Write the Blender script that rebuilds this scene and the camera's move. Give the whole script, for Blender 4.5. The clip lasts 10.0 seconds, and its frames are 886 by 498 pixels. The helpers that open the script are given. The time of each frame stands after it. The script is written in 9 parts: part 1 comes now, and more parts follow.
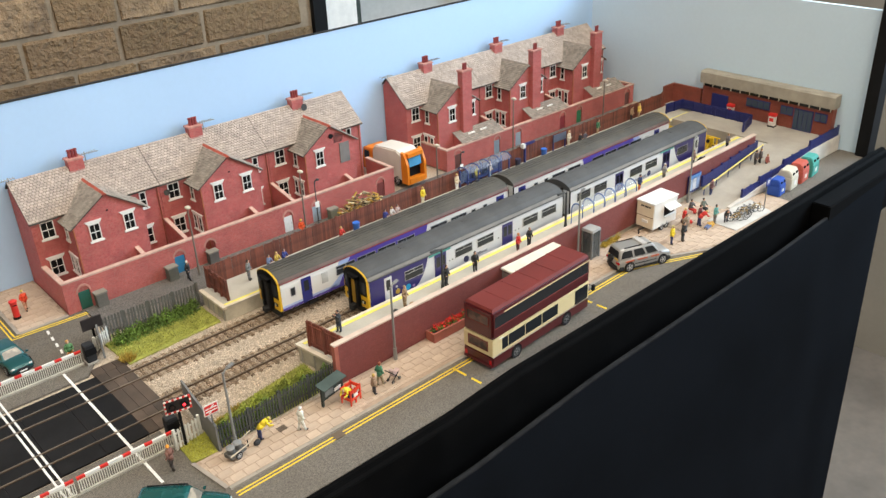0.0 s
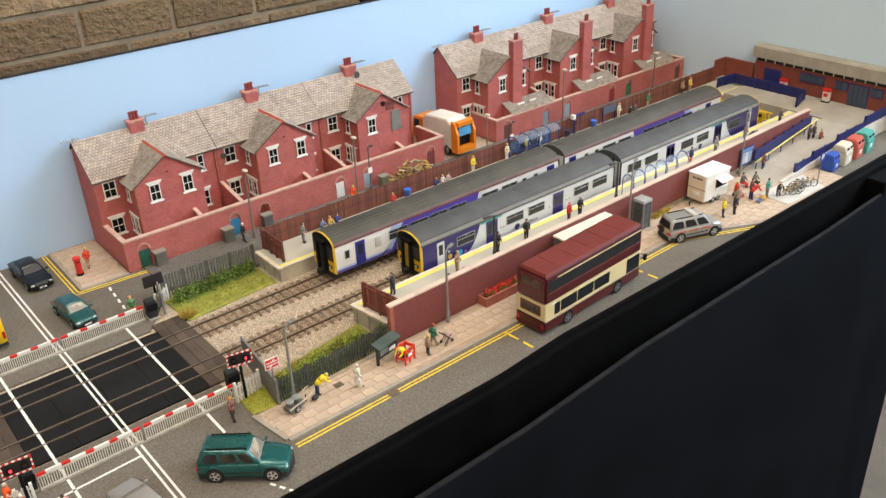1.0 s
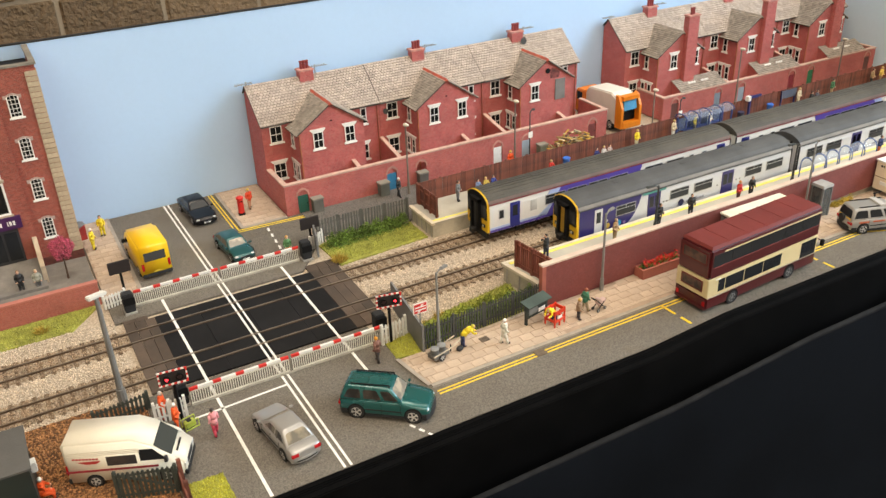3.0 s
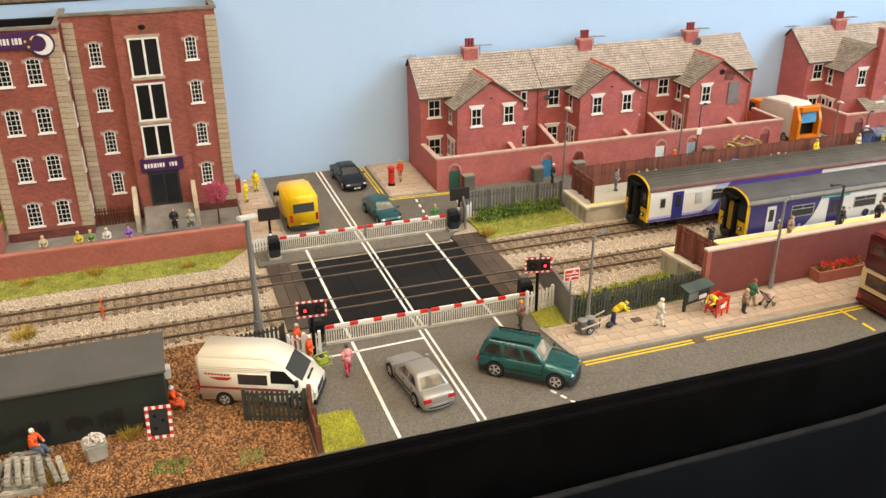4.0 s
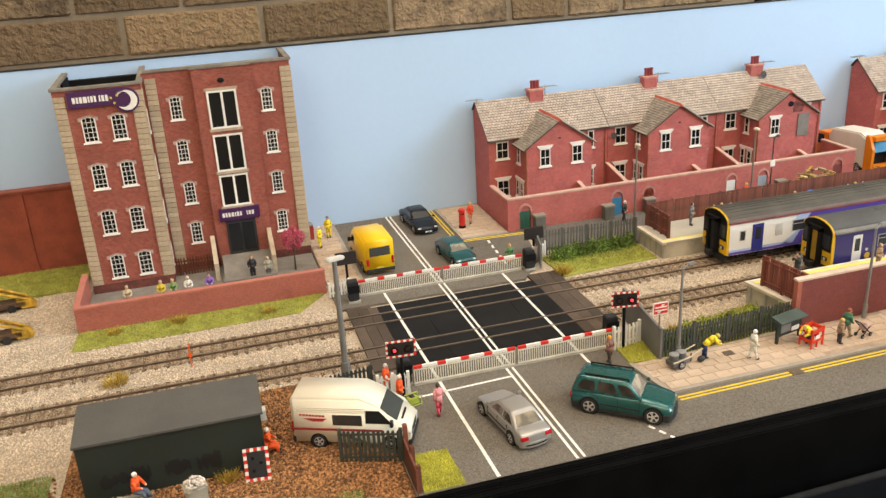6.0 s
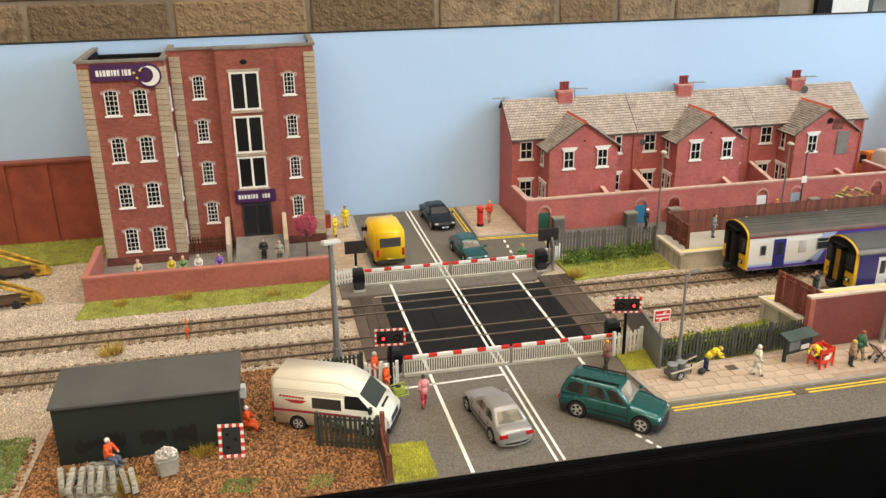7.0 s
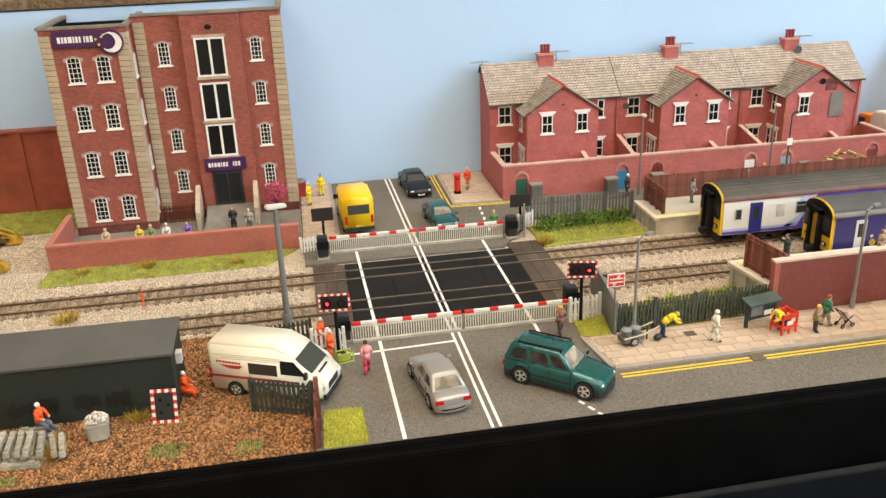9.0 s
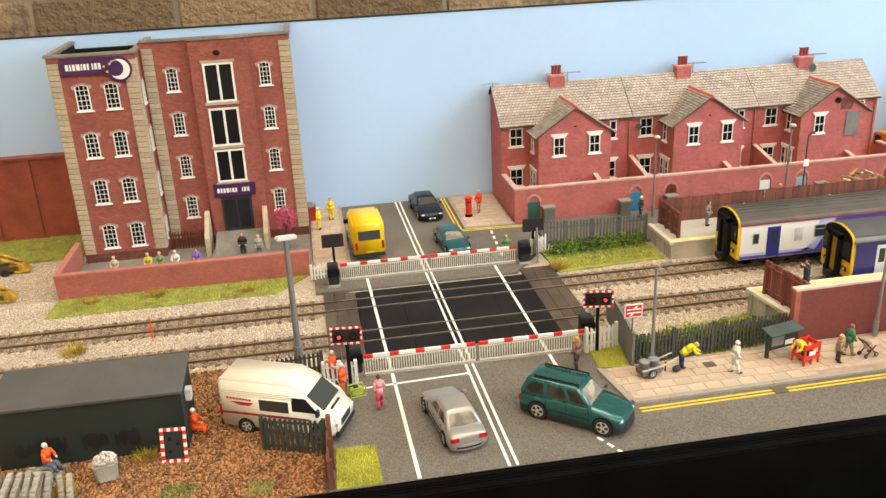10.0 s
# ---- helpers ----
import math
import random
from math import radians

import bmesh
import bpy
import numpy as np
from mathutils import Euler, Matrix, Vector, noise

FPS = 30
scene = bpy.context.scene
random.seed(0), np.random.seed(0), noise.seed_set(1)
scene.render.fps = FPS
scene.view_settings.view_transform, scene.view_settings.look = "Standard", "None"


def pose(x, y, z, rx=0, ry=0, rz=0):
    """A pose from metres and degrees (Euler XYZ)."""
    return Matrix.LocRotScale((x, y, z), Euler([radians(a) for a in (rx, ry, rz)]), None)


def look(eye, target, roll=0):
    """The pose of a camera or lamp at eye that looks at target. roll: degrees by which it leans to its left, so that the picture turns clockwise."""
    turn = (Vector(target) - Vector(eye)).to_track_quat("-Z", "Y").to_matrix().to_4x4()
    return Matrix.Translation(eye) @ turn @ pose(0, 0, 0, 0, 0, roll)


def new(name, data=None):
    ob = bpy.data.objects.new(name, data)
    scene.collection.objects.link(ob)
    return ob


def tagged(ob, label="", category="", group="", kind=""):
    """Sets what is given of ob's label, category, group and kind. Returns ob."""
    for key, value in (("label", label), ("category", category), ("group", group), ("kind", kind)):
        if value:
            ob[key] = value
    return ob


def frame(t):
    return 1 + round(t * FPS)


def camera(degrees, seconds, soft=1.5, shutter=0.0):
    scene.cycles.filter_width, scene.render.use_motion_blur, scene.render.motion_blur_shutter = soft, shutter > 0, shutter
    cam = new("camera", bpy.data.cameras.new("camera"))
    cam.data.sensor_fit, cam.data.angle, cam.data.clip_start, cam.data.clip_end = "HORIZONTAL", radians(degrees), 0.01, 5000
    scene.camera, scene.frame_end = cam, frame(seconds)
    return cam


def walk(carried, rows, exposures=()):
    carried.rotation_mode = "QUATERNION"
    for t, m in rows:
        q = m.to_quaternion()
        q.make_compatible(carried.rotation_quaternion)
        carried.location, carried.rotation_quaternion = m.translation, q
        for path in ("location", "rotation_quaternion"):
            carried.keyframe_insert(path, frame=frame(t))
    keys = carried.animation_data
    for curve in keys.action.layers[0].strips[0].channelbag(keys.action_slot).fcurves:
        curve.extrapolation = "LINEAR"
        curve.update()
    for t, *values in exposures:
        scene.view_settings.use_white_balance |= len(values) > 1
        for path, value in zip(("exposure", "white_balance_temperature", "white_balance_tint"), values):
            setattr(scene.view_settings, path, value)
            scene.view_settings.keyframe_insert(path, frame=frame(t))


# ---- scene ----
# A model railway on a board, at its true size. Lengths below are millimetres on the board; MM turns them into metres.
MM = 0.001
cam = camera(55.1, 10.0, soft=1.45)
PATH = [
    (0, (149.3, -408.5, 424.0), (383.9, -141.0, 241.4), -2.33),
    (0.5, (134.7, -406.6, 421.5), (362.7, -135.4, 235.8), -2.35),
    (1, (126.3, -406.6, 418.7), (345.7, -132.2, 227.5), -2.33),
    (1.5, (125.3, -406.0, 420.0), (341.9, -131.0, 226.4), -2.10),
    (2, (125.9, -401.8, 418.3), (342.8, -126.6, 225.5), -1.76),
    (2.5, (123.4, -400.4, 412.7), (328.1, -115.9, 219.9), -2.11),
    (3, (113.2, -396.9, 379.6), (279.2, -86.3, 190.0), -2.26),
    (3.2, (109.3, -392.2, 360.8), (257.3, -69.8, 176.0), -2.01),
    (4.3, (95.1, -388.3, 295.9), (206.6, -40.5, 132.7), -0.51),
    (4.5, (95.5, -389.7, 290.9), (204.6, -39.4, 131.5), -0.99),
    (5, (95.0, -391.2, 286.7), (199.0, -36.7, 133.4), -2.26),
    (5.5, (82.0, -386.6, 296.2), (184.5, -30.2, 146.3), -3.31),
    (5.7, (67.4, -381.7, 299.3), (169.0, -24.4, 151.0), -3.55),
    (6.8, (92.5, -382.1, 293.8), (174.0, -16.3, 154.2), -0.77),
    (7, (104.0, -385.8, 283.8), (179.9, -19.4, 142.4), -0.79),
    (7.5, (133.1, -386.9, 268.3), (196.7, -21.4, 118.8), -1.43),
    (8, (146.2, -388.2, 268.5), (203.1, -23.5, 114.3), -1.93),
    (8.5, (153.7, -390.0, 272.1), (208.7, -24.9, 118.3), -2.41),
    (9, (161.0, -387.0, 270.1), (220.4, -21.6, 118.6), -2.02),
    (9.5, (161.8, -377.9, 270.9), (222.3, -12.0, 121.0), -2.12),
    (10, (160.4, -372.8, 278.2), (216.6, -4.9, 131.7), -2.61),
]



def scaled(p):
    return tuple(v * MM for v in p)


walk(cam, [(t, look(scaled(eye), scaled(target), roll)) for t, eye, target, roll in PATH], [(0, 0.29, 6400, 11), (1.2, 0.27, 6700, 12), (2.4, 0.32, 6850, 12), (4.5, 0.31, 7350, 14), (5.5, 0.34, 7350, 14), (7.0, 0.24, 6950, 12), (8.0, 0.38, 7050, 12), (9.5, 0.42, 7000, 12), (10, 0.48, 7200, 12)])

# ---- world and light ----
world = bpy.data.worlds.new("world")
scene.world = world
world.use_nodes = True
sky = world.node_tree.nodes.new("ShaderNodeTexSky")
sky.sky_type, sky.sun_disc, sky.sun_elevation, sky.sun_rotation = "NISHITA", False, radians(35), radians(120)
world.node_tree.links.new(sky.outputs[0], world.node_tree.nodes["Background"].inputs[0])
world.node_tree.nodes["Background"].inputs[1].default_value = 0.1


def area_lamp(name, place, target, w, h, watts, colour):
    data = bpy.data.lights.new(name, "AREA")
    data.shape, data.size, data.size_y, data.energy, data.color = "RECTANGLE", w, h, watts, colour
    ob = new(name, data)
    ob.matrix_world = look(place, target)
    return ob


# rows of added, unseen ceiling fill lamps in the hall, and the east window's daylight
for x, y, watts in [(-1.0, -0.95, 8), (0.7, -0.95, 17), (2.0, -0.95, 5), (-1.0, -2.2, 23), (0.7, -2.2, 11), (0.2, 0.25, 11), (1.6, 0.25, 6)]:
    area_lamp("ceiling_fill", (x, y, 1.62), (x, y, 0), 1.2, 0.4, watts, (1.0, 0.90, 0.755))
area_lamp("window_lamp", (2.25, -0.6, 0.8), (0.9, 0.3, 0.0), 1.4, 0.95, 39.0, (0.58, 0.80, 1.0))

# ---- materials ----
MATS = {}


def nodes_of(name):
    m = bpy.data.materials.new(name)
    m.use_nodes = True
    t = m.node_tree
    return m, t, t.nodes["Principled BSDF"]


def link(t, a, b):
    t.links.new(a, b)


def noise_node(t, vec, scale, detail=4, rough=0.6):
    n = t.nodes.new("ShaderNodeTexNoise")
    n.inputs["Scale"].default_value, n.inputs["Detail"].default_value, n.inputs["Roughness"].default_value = scale, detail, rough
    link(t, vec, n.inputs["Vector"])
    return n.outputs["Fac"]


def maths(t, op, a, b):
    n = t.nodes.new("ShaderNodeMath")
    n.operation = op
    for k, v in enumerate((a, b)):
        if isinstance(v, (int, float)):
            n.inputs[k].default_value = v
        else:
            link(t, v, n.inputs[k])
    return n.outputs[0]


def mix(t, fac, a, b, how="MIX"):
    n = t.nodes.new("ShaderNodeMix")
    n.data_type, n.blend_type = "RGBA", how
    for k, v in ((0, fac), (6, a), (7, b)):
        if isinstance(v, (int, float)):
            n.inputs[k].default_value = v
        elif isinstance(v, tuple):
            n.inputs[k].default_value = (*v, 1) if len(v) == 3 else v
        else:
            link(t, v, n.inputs[k])
    return n.outputs[2]


def ramp(t, fac, lo, hi):
    n = t.nodes.new("ShaderNodeMapRange")
    n.inputs[1].default_value, n.inputs[2].default_value = lo, hi
    link(t, fac, n.inputs[0])
    return n.outputs[0]


def shade(c, k):
    return tuple(max(0.0, min(1.0, v * k)) for v in c)


def mat(name, colour, rough=0.6, metal=0.0, var=0.2, scale=60, grain=900, bump=0.15, other=None, island=0.0, coat=0.0, random_ob=0.0, spec=0.5, depth=0.0006):
    """A painted or natural surface: colour varied at two scales, with fine relief. other: a second colour, in patches."""
    if name in MATS:
        return MATS[name]
    m, t, p = nodes_of(name)
    co = t.nodes.new("ShaderNodeTexCoord").outputs["Object"]
    big, small = noise_node(t, co, scale), noise_node(t, co, grain, 3)
    c = mix(t, ramp(t, big, 0.35, 0.65), shade(colour, 1 - var), other or shade(colour, 1 + var))
    c = mix(t, ramp(t, small, 0.3, 0.7), mix(t, 1.0, c, shade((1, 1, 1), 1 - 0.7 * var), "MULTIPLY"), c)
    if island or random_ob:
        src = t.nodes.new("ShaderNodeNewGeometry").outputs["Random Per Island"] if island else t.nodes.new("ShaderNodeObjectInfo").outputs["Random"]
        k = island or random_ob
        v = maths(t, "ADD", maths(t, "MULTIPLY", src, 2 * k), 1 - k)
        comb = t.nodes.new("ShaderNodeCombineColor")
        for i in range(3):
            link(t, v, comb.inputs[i])
        c = mix(t, 1.0, c, comb.outputs[0], "MULTIPLY")
    link(t, c, p.inputs["Base Color"])
    link(t, maths(t, "ADD", maths(t, "MULTIPLY", big, 0.2), rough - 0.1), p.inputs["Roughness"])
    p.inputs["Metallic"].default_value = metal
    p.inputs["Coat Weight"].default_value = coat
    p.inputs["Specular IOR Level"].default_value = spec
    if bump:
        b = t.nodes.new("ShaderNodeBump")
        b.inputs["Strength"].default_value, b.inputs["Distance"].default_value = bump, depth
        link(t, small, b.inputs["Height"])
        link(t, b.outputs[0], p.inputs["Normal"])
    MATS[name] = m
    return m


def brick_mat(name, a, b, mortar, w=3.0, h=1.05, gap=0.16, bump=0.5, flat=False, patch=0.25, pale=0.35, pale_colour=(0.52, 0.24, 0.20)):
    """Printed or moulded courses of bricks or slates on a small building; flat: laid in the plane of the ground."""
    if name in MATS:
        return MATS[name]
    m, t, p = nodes_of(name)
    co = t.nodes.new("ShaderNodeTexCoord").outputs["Object"]
    sep = t.nodes.new("ShaderNodeSeparateXYZ")
    link(t, co, sep.inputs[0])
    comb = t.nodes.new("ShaderNodeCombineXYZ")
    link(t, sep.outputs[0] if flat else maths(t, "ADD", sep.outputs[0], sep.outputs[1]), comb.inputs[0])
    link(t, sep.outputs[1] if flat else sep.outputs[2], comb.inputs[1])
    n = t.nodes.new("ShaderNodeTexBrick")
    n.inputs["Scale"].default_value = 1.0
    n.inputs["Brick Width"].default_value, n.inputs["Row Height"].default_value = w * MM, h * MM
    n.inputs["Mortar Size"].default_value = gap * MM
    n.inputs["Mortar Smooth"].default_value = 0.3
    for k, c in (("Color1", a), ("Color2", b), ("Mortar", mortar)):
        n.inputs[k].default_value = (*c, 1)
    link(t, comb.outputs[0], n.inputs["Vector"])
    big = noise_node(t, co, 45)
    c = mix(t, ramp(t, big, 0.3, 0.7), mix(t, 1.0, n.outputs["Color"], shade((1, 1, 1), 1 - patch), "MULTIPLY"), n.outputs["Color"])
    fine = noise_node(t, co, 700)
    c = mix(t, ramp(t, fine, 0.3, 0.7), mix(t, 1.0, c, (0.74, 0.71, 0.71), "MULTIPLY"), c)
    c = mix(t, maths(t, "MULTIPLY", ramp(t, noise_node(t, co, 260, 4), 0.52, 0.72), pale), c, pale_colour)
    c = mix(t, maths(t, "MULTIPLY", ramp(t, noise_node(t, co, 24, 5, 0.75), 0.56, 0.74), 0.45), c, mix(t, 1.0, c, (0.52, 0.46, 0.46), "MULTIPLY"))
    link(t, c, p.inputs["Base Color"])
    p.inputs["Roughness"].default_value = 0.72
    bp = t.nodes.new("ShaderNodeBump")
    bp.inputs["Strength"].default_value, bp.inputs["Distance"].default_value, bp.invert = bump, 0.0003, True
    link(t, n.outputs["Fac"], bp.inputs["Height"])
    link(t, bp.outputs[0], p.inputs["Normal"])
    MATS[name] = m
    return m


def tarmac(name, dark, light, stain):
    """Fine chippings: light and dark specks, larger worn patches and a few brown stains."""
    m, t, p = nodes_of(name)
    co = t.nodes.new("ShaderNodeTexCoord").outputs["Object"]
    v = t.nodes.new("ShaderNodeTexVoronoi")
    v.inputs["Scale"].default_value = 1700
    link(t, co, v.inputs["Vector"])
    sep = t.nodes.new("ShaderNodeSeparateColor")
    link(t, v.outputs["Color"], sep.inputs[0])
    c = mix(t, ramp(t, sep.outputs[0], 0.1, 0.9), dark, light)
    c = mix(t, maths(t, "MULTIPLY", ramp(t, noise_node(t, co, 11, 5), 0.42, 0.66), 0.75), c, mix(t, 1.0, c, (0.80, 0.77, 0.73), "MULTIPLY"))
    c = mix(t, maths(t, "MULTIPLY", ramp(t, noise_node(t, co, 38, 4), 0.58, 0.72), 0.45), c, stain)
    c = mix(t, ramp(t, noise_node(t, co, 420, 3), 0.35, 0.7), mix(t, 1.0, c, (0.90, 0.89, 0.87), "MULTIPLY"), c)
    link(t, c, p.inputs["Base Color"])
    p.inputs["Roughness"].default_value = 0.9
    p.inputs["Specular IOR Level"].default_value = 0.25
    b = t.nodes.new("ShaderNodeBump")
    b.inputs["Strength"].default_value, b.inputs["Distance"].default_value = 0.5, 0.0004
    link(t, v.outputs["Distance"], b.inputs["Height"])
    link(t, b.outputs[0], p.inputs["Normal"])
    MATS[name] = m
    return m


def glass_mat(name, tint=(0.02, 0.022, 0.025), rough=0.08, cabin=None):
    """A dark or tinted pane. cabin: the colour of seats and trim that shows through it in soft patches."""
    if name in MATS:
        return MATS[name]
    m, t, p = nodes_of(name)
    p.inputs["Base Color"].default_value = (*tint, 1)
    if cabin:
        co = t.nodes.new("ShaderNodeTexCoord").outputs["Object"]
        link(t, mix(t, ramp(t, noise_node(t, co, 130, 2, 0.45), 0.42, 0.60), tint, cabin), p.inputs["Base Color"])
    p.inputs["Roughness"].default_value = rough
    p.inputs["Specular IOR Level"].default_value = 0.28
    MATS[name] = m
    return m


def clear_mat(name, colour=(0.8, 0.9, 1.0), alpha=0.25):
    if name in MATS:
        return MATS[name]
    m, t, p = nodes_of(name)
    p.inputs["Base Color"].default_value = (*colour, 1)
    p.inputs["Alpha"].default_value = alpha
    p.inputs["Roughness"].default_value = 0.1
    MATS[name] = m
    return m


def glow_mat(name, colour, strength):
    if name in MATS:
        return MATS[name]
    m, t, p = nodes_of(name)
    p.inputs["Base Color"].default_value = (*colour, 1)
    p.inputs["Emission Color"].default_value = (*colour, 1)
    p.inputs["Emission Strength"].default_value = strength
    MATS[name] = m
    return m


RED_BRICK = brick_mat("house_brick", (0.65, 0.14, 0.13), (0.50, 0.094, 0.09), (0.57, 0.22, 0.195))
HOTEL_BRICK = brick_mat("hotel_brick", (0.47, 0.095, 0.062), (0.28, 0.050, 0.036), (0.41, 0.19, 0.14), pale=0.15)
WALL_BRICK = brick_mat("yard_brick", (0.64, 0.145, 0.125), (0.50, 0.10, 0.09), (0.56, 0.22, 0.19))
PLAT_BRICK = brick_mat("platform_brick", (0.25, 0.058, 0.05), (0.215, 0.048, 0.043), (0.235, 0.072, 0.063), pale=0.05, patch=0.12)
STATION_BRICK = brick_mat("station_brick", (0.30, 0.062, 0.032), (0.25, 0.05, 0.028), (0.28, 0.09, 0.055), pale=0.1)
STONE_TRIM = mat("stone_trim", (0.46, 0.37, 0.27), 0.8, var=0.15, scale=150)
WHITE = mat("white_paint", (0.78, 0.77, 0.73), 0.5, var=0.06)
CREAM = mat("cream_coping", (0.68, 0.6, 0.47), 0.7, var=0.12)
COPING = mat("coping_stone", (0.55, 0.36, 0.29), 0.75, var=0.15, scale=120)
BLACK = mat("black_paint", (0.006, 0.006, 0.0065), 0.7, var=0.3, spec=0.2)
FASCIA = mat("fascia_black", (0.0022, 0.0022, 0.0024), 0.75, var=0.4, scale=40, spec=0.06)
DARK = mat("dark_grey", (0.026, 0.027, 0.029), 0.65, var=0.3, spec=0.3)
ASPHALT = tarmac("model_asphalt", (0.115, 0.103, 0.088), (0.205, 0.186, 0.16), (0.145, 0.118, 0.085))
PANEL_DARK = mat("crossing_panel_dark", (0.012, 0.0115, 0.012), 0.85, var=0.3, scale=40, random_ob=0.06, spec=0.2)
PANEL_BROWN = mat("crossing_panel_brown", (0.080, 0.056, 0.040), 0.8, var=0.25, scale=40, random_ob=0.3)
SLAB = mat("paving_slab", (0.50, 0.385, 0.285), 0.85, var=0.10, scale=70, random_ob=0.08, bump=0.3)
SLAB_JOINT = mat("paving_joint", (0.39, 0.285, 0.205), 0.9)
KERB = mat("kerb_stone", (0.33, 0.29, 0.24), 0.85, var=0.15)
LINE_WHITE = mat("road_line_white", (0.78, 0.77, 0.73), 0.6, var=0.1, scale=200)
LINE_YELLOW = mat("road_line_yellow", (0.80, 0.56, 0.03), 0.6, var=0.1, scale=200)
PAVED = mat("concourse_paving", (0.37, 0.335, 0.28), 0.85, var=0.12, scale=25, bump=0.3)
PLAT_TOP = mat("platform_surface", (0.46, 0.43, 0.36), 0.85, var=0.1, scale=25, bump=0.3)
CONCRETE = mat("concrete", (0.36, 0.34, 0.30), 0.85, var=0.18, scale=50, bump=0.3)
GREY = mat("grey_plastic", (0.17, 0.17, 0.165), 0.55, var=0.15)
STEEL = mat("galvanised_steel", (0.30, 0.30, 0.29), 0.45, metal=0.5, var=0.15)
RAIL_SIDE = mat("rail_rust", (0.11, 0.062, 0.032), 0.75, metal=0.1, var=0.25)
RAIL_TOP = mat("rail_head", (0.225, 0.18, 0.135), 0.4, metal=0.45, var=0.2)
SLEEPER = mat("sleeper", (0.155, 0.102, 0.06), 0.9, var=0.3, scale=200, random_ob=0.3)
BALLAST = mat("ballast_bed", (0.50, 0.41, 0.31), 0.95, var=0.3, scale=500, grain=1200, bump=0.9)
BALLAST_STONE = mat("ballast_stone", (0.61, 0.51, 0.395), 0.9, var=0.12, island=0.38)
TRACK_STONE = mat("stained_ballast_stone", (0.37, 0.27, 0.18), 0.9, var=0.2, island=0.45)
EARTH_STONE = mat("brown_granule", (0.33, 0.158, 0.063), 0.9, var=0.15, island=0.7)
EARTH = mat("brown_earth", (0.15, 0.065, 0.028), 0.95, var=0.3, scale=300, bump=0.9)
GRASS = mat("grass_mat", (0.31, 0.35, 0.07), 0.95, var=0.25, scale=90, grain=1500, bump=0.9, other=(0.37, 0.34, 0.10))
BLADES = mat("grass_blade", (0.36, 0.38, 0.06), 0.9, var=0.2, island=0.35)
DRY_BLADES = mat("dry_grass_blade", (0.46, 0.31, 0.05), 0.9, var=0.2, island=0.35)
LEAVES = mat("bush_leaf", (0.12, 0.20, 0.03), 0.85, var=0.3, island=0.5)
LEAVES_LIGHT = mat("light_leaf", (0.26, 0.30, 0.04), 0.85, var=0.3, island=0.4)
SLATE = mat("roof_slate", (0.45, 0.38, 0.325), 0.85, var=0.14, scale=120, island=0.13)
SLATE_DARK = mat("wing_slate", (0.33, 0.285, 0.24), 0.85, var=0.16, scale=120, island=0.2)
UNDER_SLATE = mat("under_slate", (0.07, 0.058, 0.048), 0.9, var=0.2)
RIDGE_RED = mat("ridge_tile", (0.55, 0.10, 0.06), 0.75, var=0.15)
SKY_BLUE = mat("backdrop_blue", (0.42, 0.60, 0.83), 0.85, var=0.03, scale=2.5, grain=200, bump=0.03)
FENCE_BROWN = mat("brown_fence", (0.165, 0.050, 0.030), 0.75, var=0.25, scale=120, random_ob=0.3)
FENCE_GREY = mat("palisade_grey", (0.115, 0.115, 0.105), 0.6, var=0.15)
GLASS = glass_mat("dark_window")
TYRE = mat("tyre_rubber", (0.018, 0.018, 0.019), 0.8)
RIM = mat("wheel_rim", (0.52, 0.51, 0.49), 0.35, metal=0.15, var=0.1)
RED = mat("signal_red", (0.62, 0.025, 0.018), 0.5, var=0.08)
ORANGE = mat("hi_vis_orange", (0.80, 0.12, 0.015), 0.6, var=0.1)
YELLOW = mat("warning_yellow", (0.82, 0.55, 0.02), 0.5, var=0.08)
BLUE_FENCE = mat("station_blue", (0.016, 0.022, 0.13), 0.5, var=0.12)
SKIN = mat("painted_skin", (0.62, 0.36, 0.24), 0.65, var=0.1)

# ---- building helpers ----


def bm_new():
    return bmesh.new()


def box(bm, x0, x1, y0, y1, z0, z1, m=None, taper=0.0, mi=0):
    """A box in millimetres; taper narrows its top."""
    v = []
    for z, k in ((z0, 0), (z1, taper)):
        for x, y in ((x0 + k, y0 + k), (x1 - k, y0 + k), (x1 - k, y1 - k), (x0 + k, y1 - k)):
            p = Vector((x, y, z))
            v.append(bm.verts.new((m @ p if m else p) * MM))
    for f in ((3, 2, 1, 0), (4, 5, 6, 7), (0, 1, 5, 4), (1, 2, 6, 5), (2, 3, 7, 6), (3, 0, 4, 7)):
        bm.faces.new([v[i] for i in f]).material_index = mi
    return v


def prism(bm, pts, lo, hi, axis="x", m=None, mi=0):
    """A polygon swept along an axis; its points are the two other coordinates in order."""
    def at(p, w):
        a, b = p
        q = Vector((w, a, b) if axis == "x" else (a, w, b) if axis == "y" else (a, b, w))
        return (m @ q if m else q) * MM
    lo_v, hi_v = [bm.verts.new(at(p, lo)) for p in pts], [bm.verts.new(at(p, hi)) for p in pts]
    n = len(pts)
    for f in [lo_v[::-1], hi_v] + [[lo_v[i], lo_v[(i + 1) % n], hi_v[(i + 1) % n], hi_v[i]] for i in range(n)]:
        bm.faces.new(f).material_index = mi


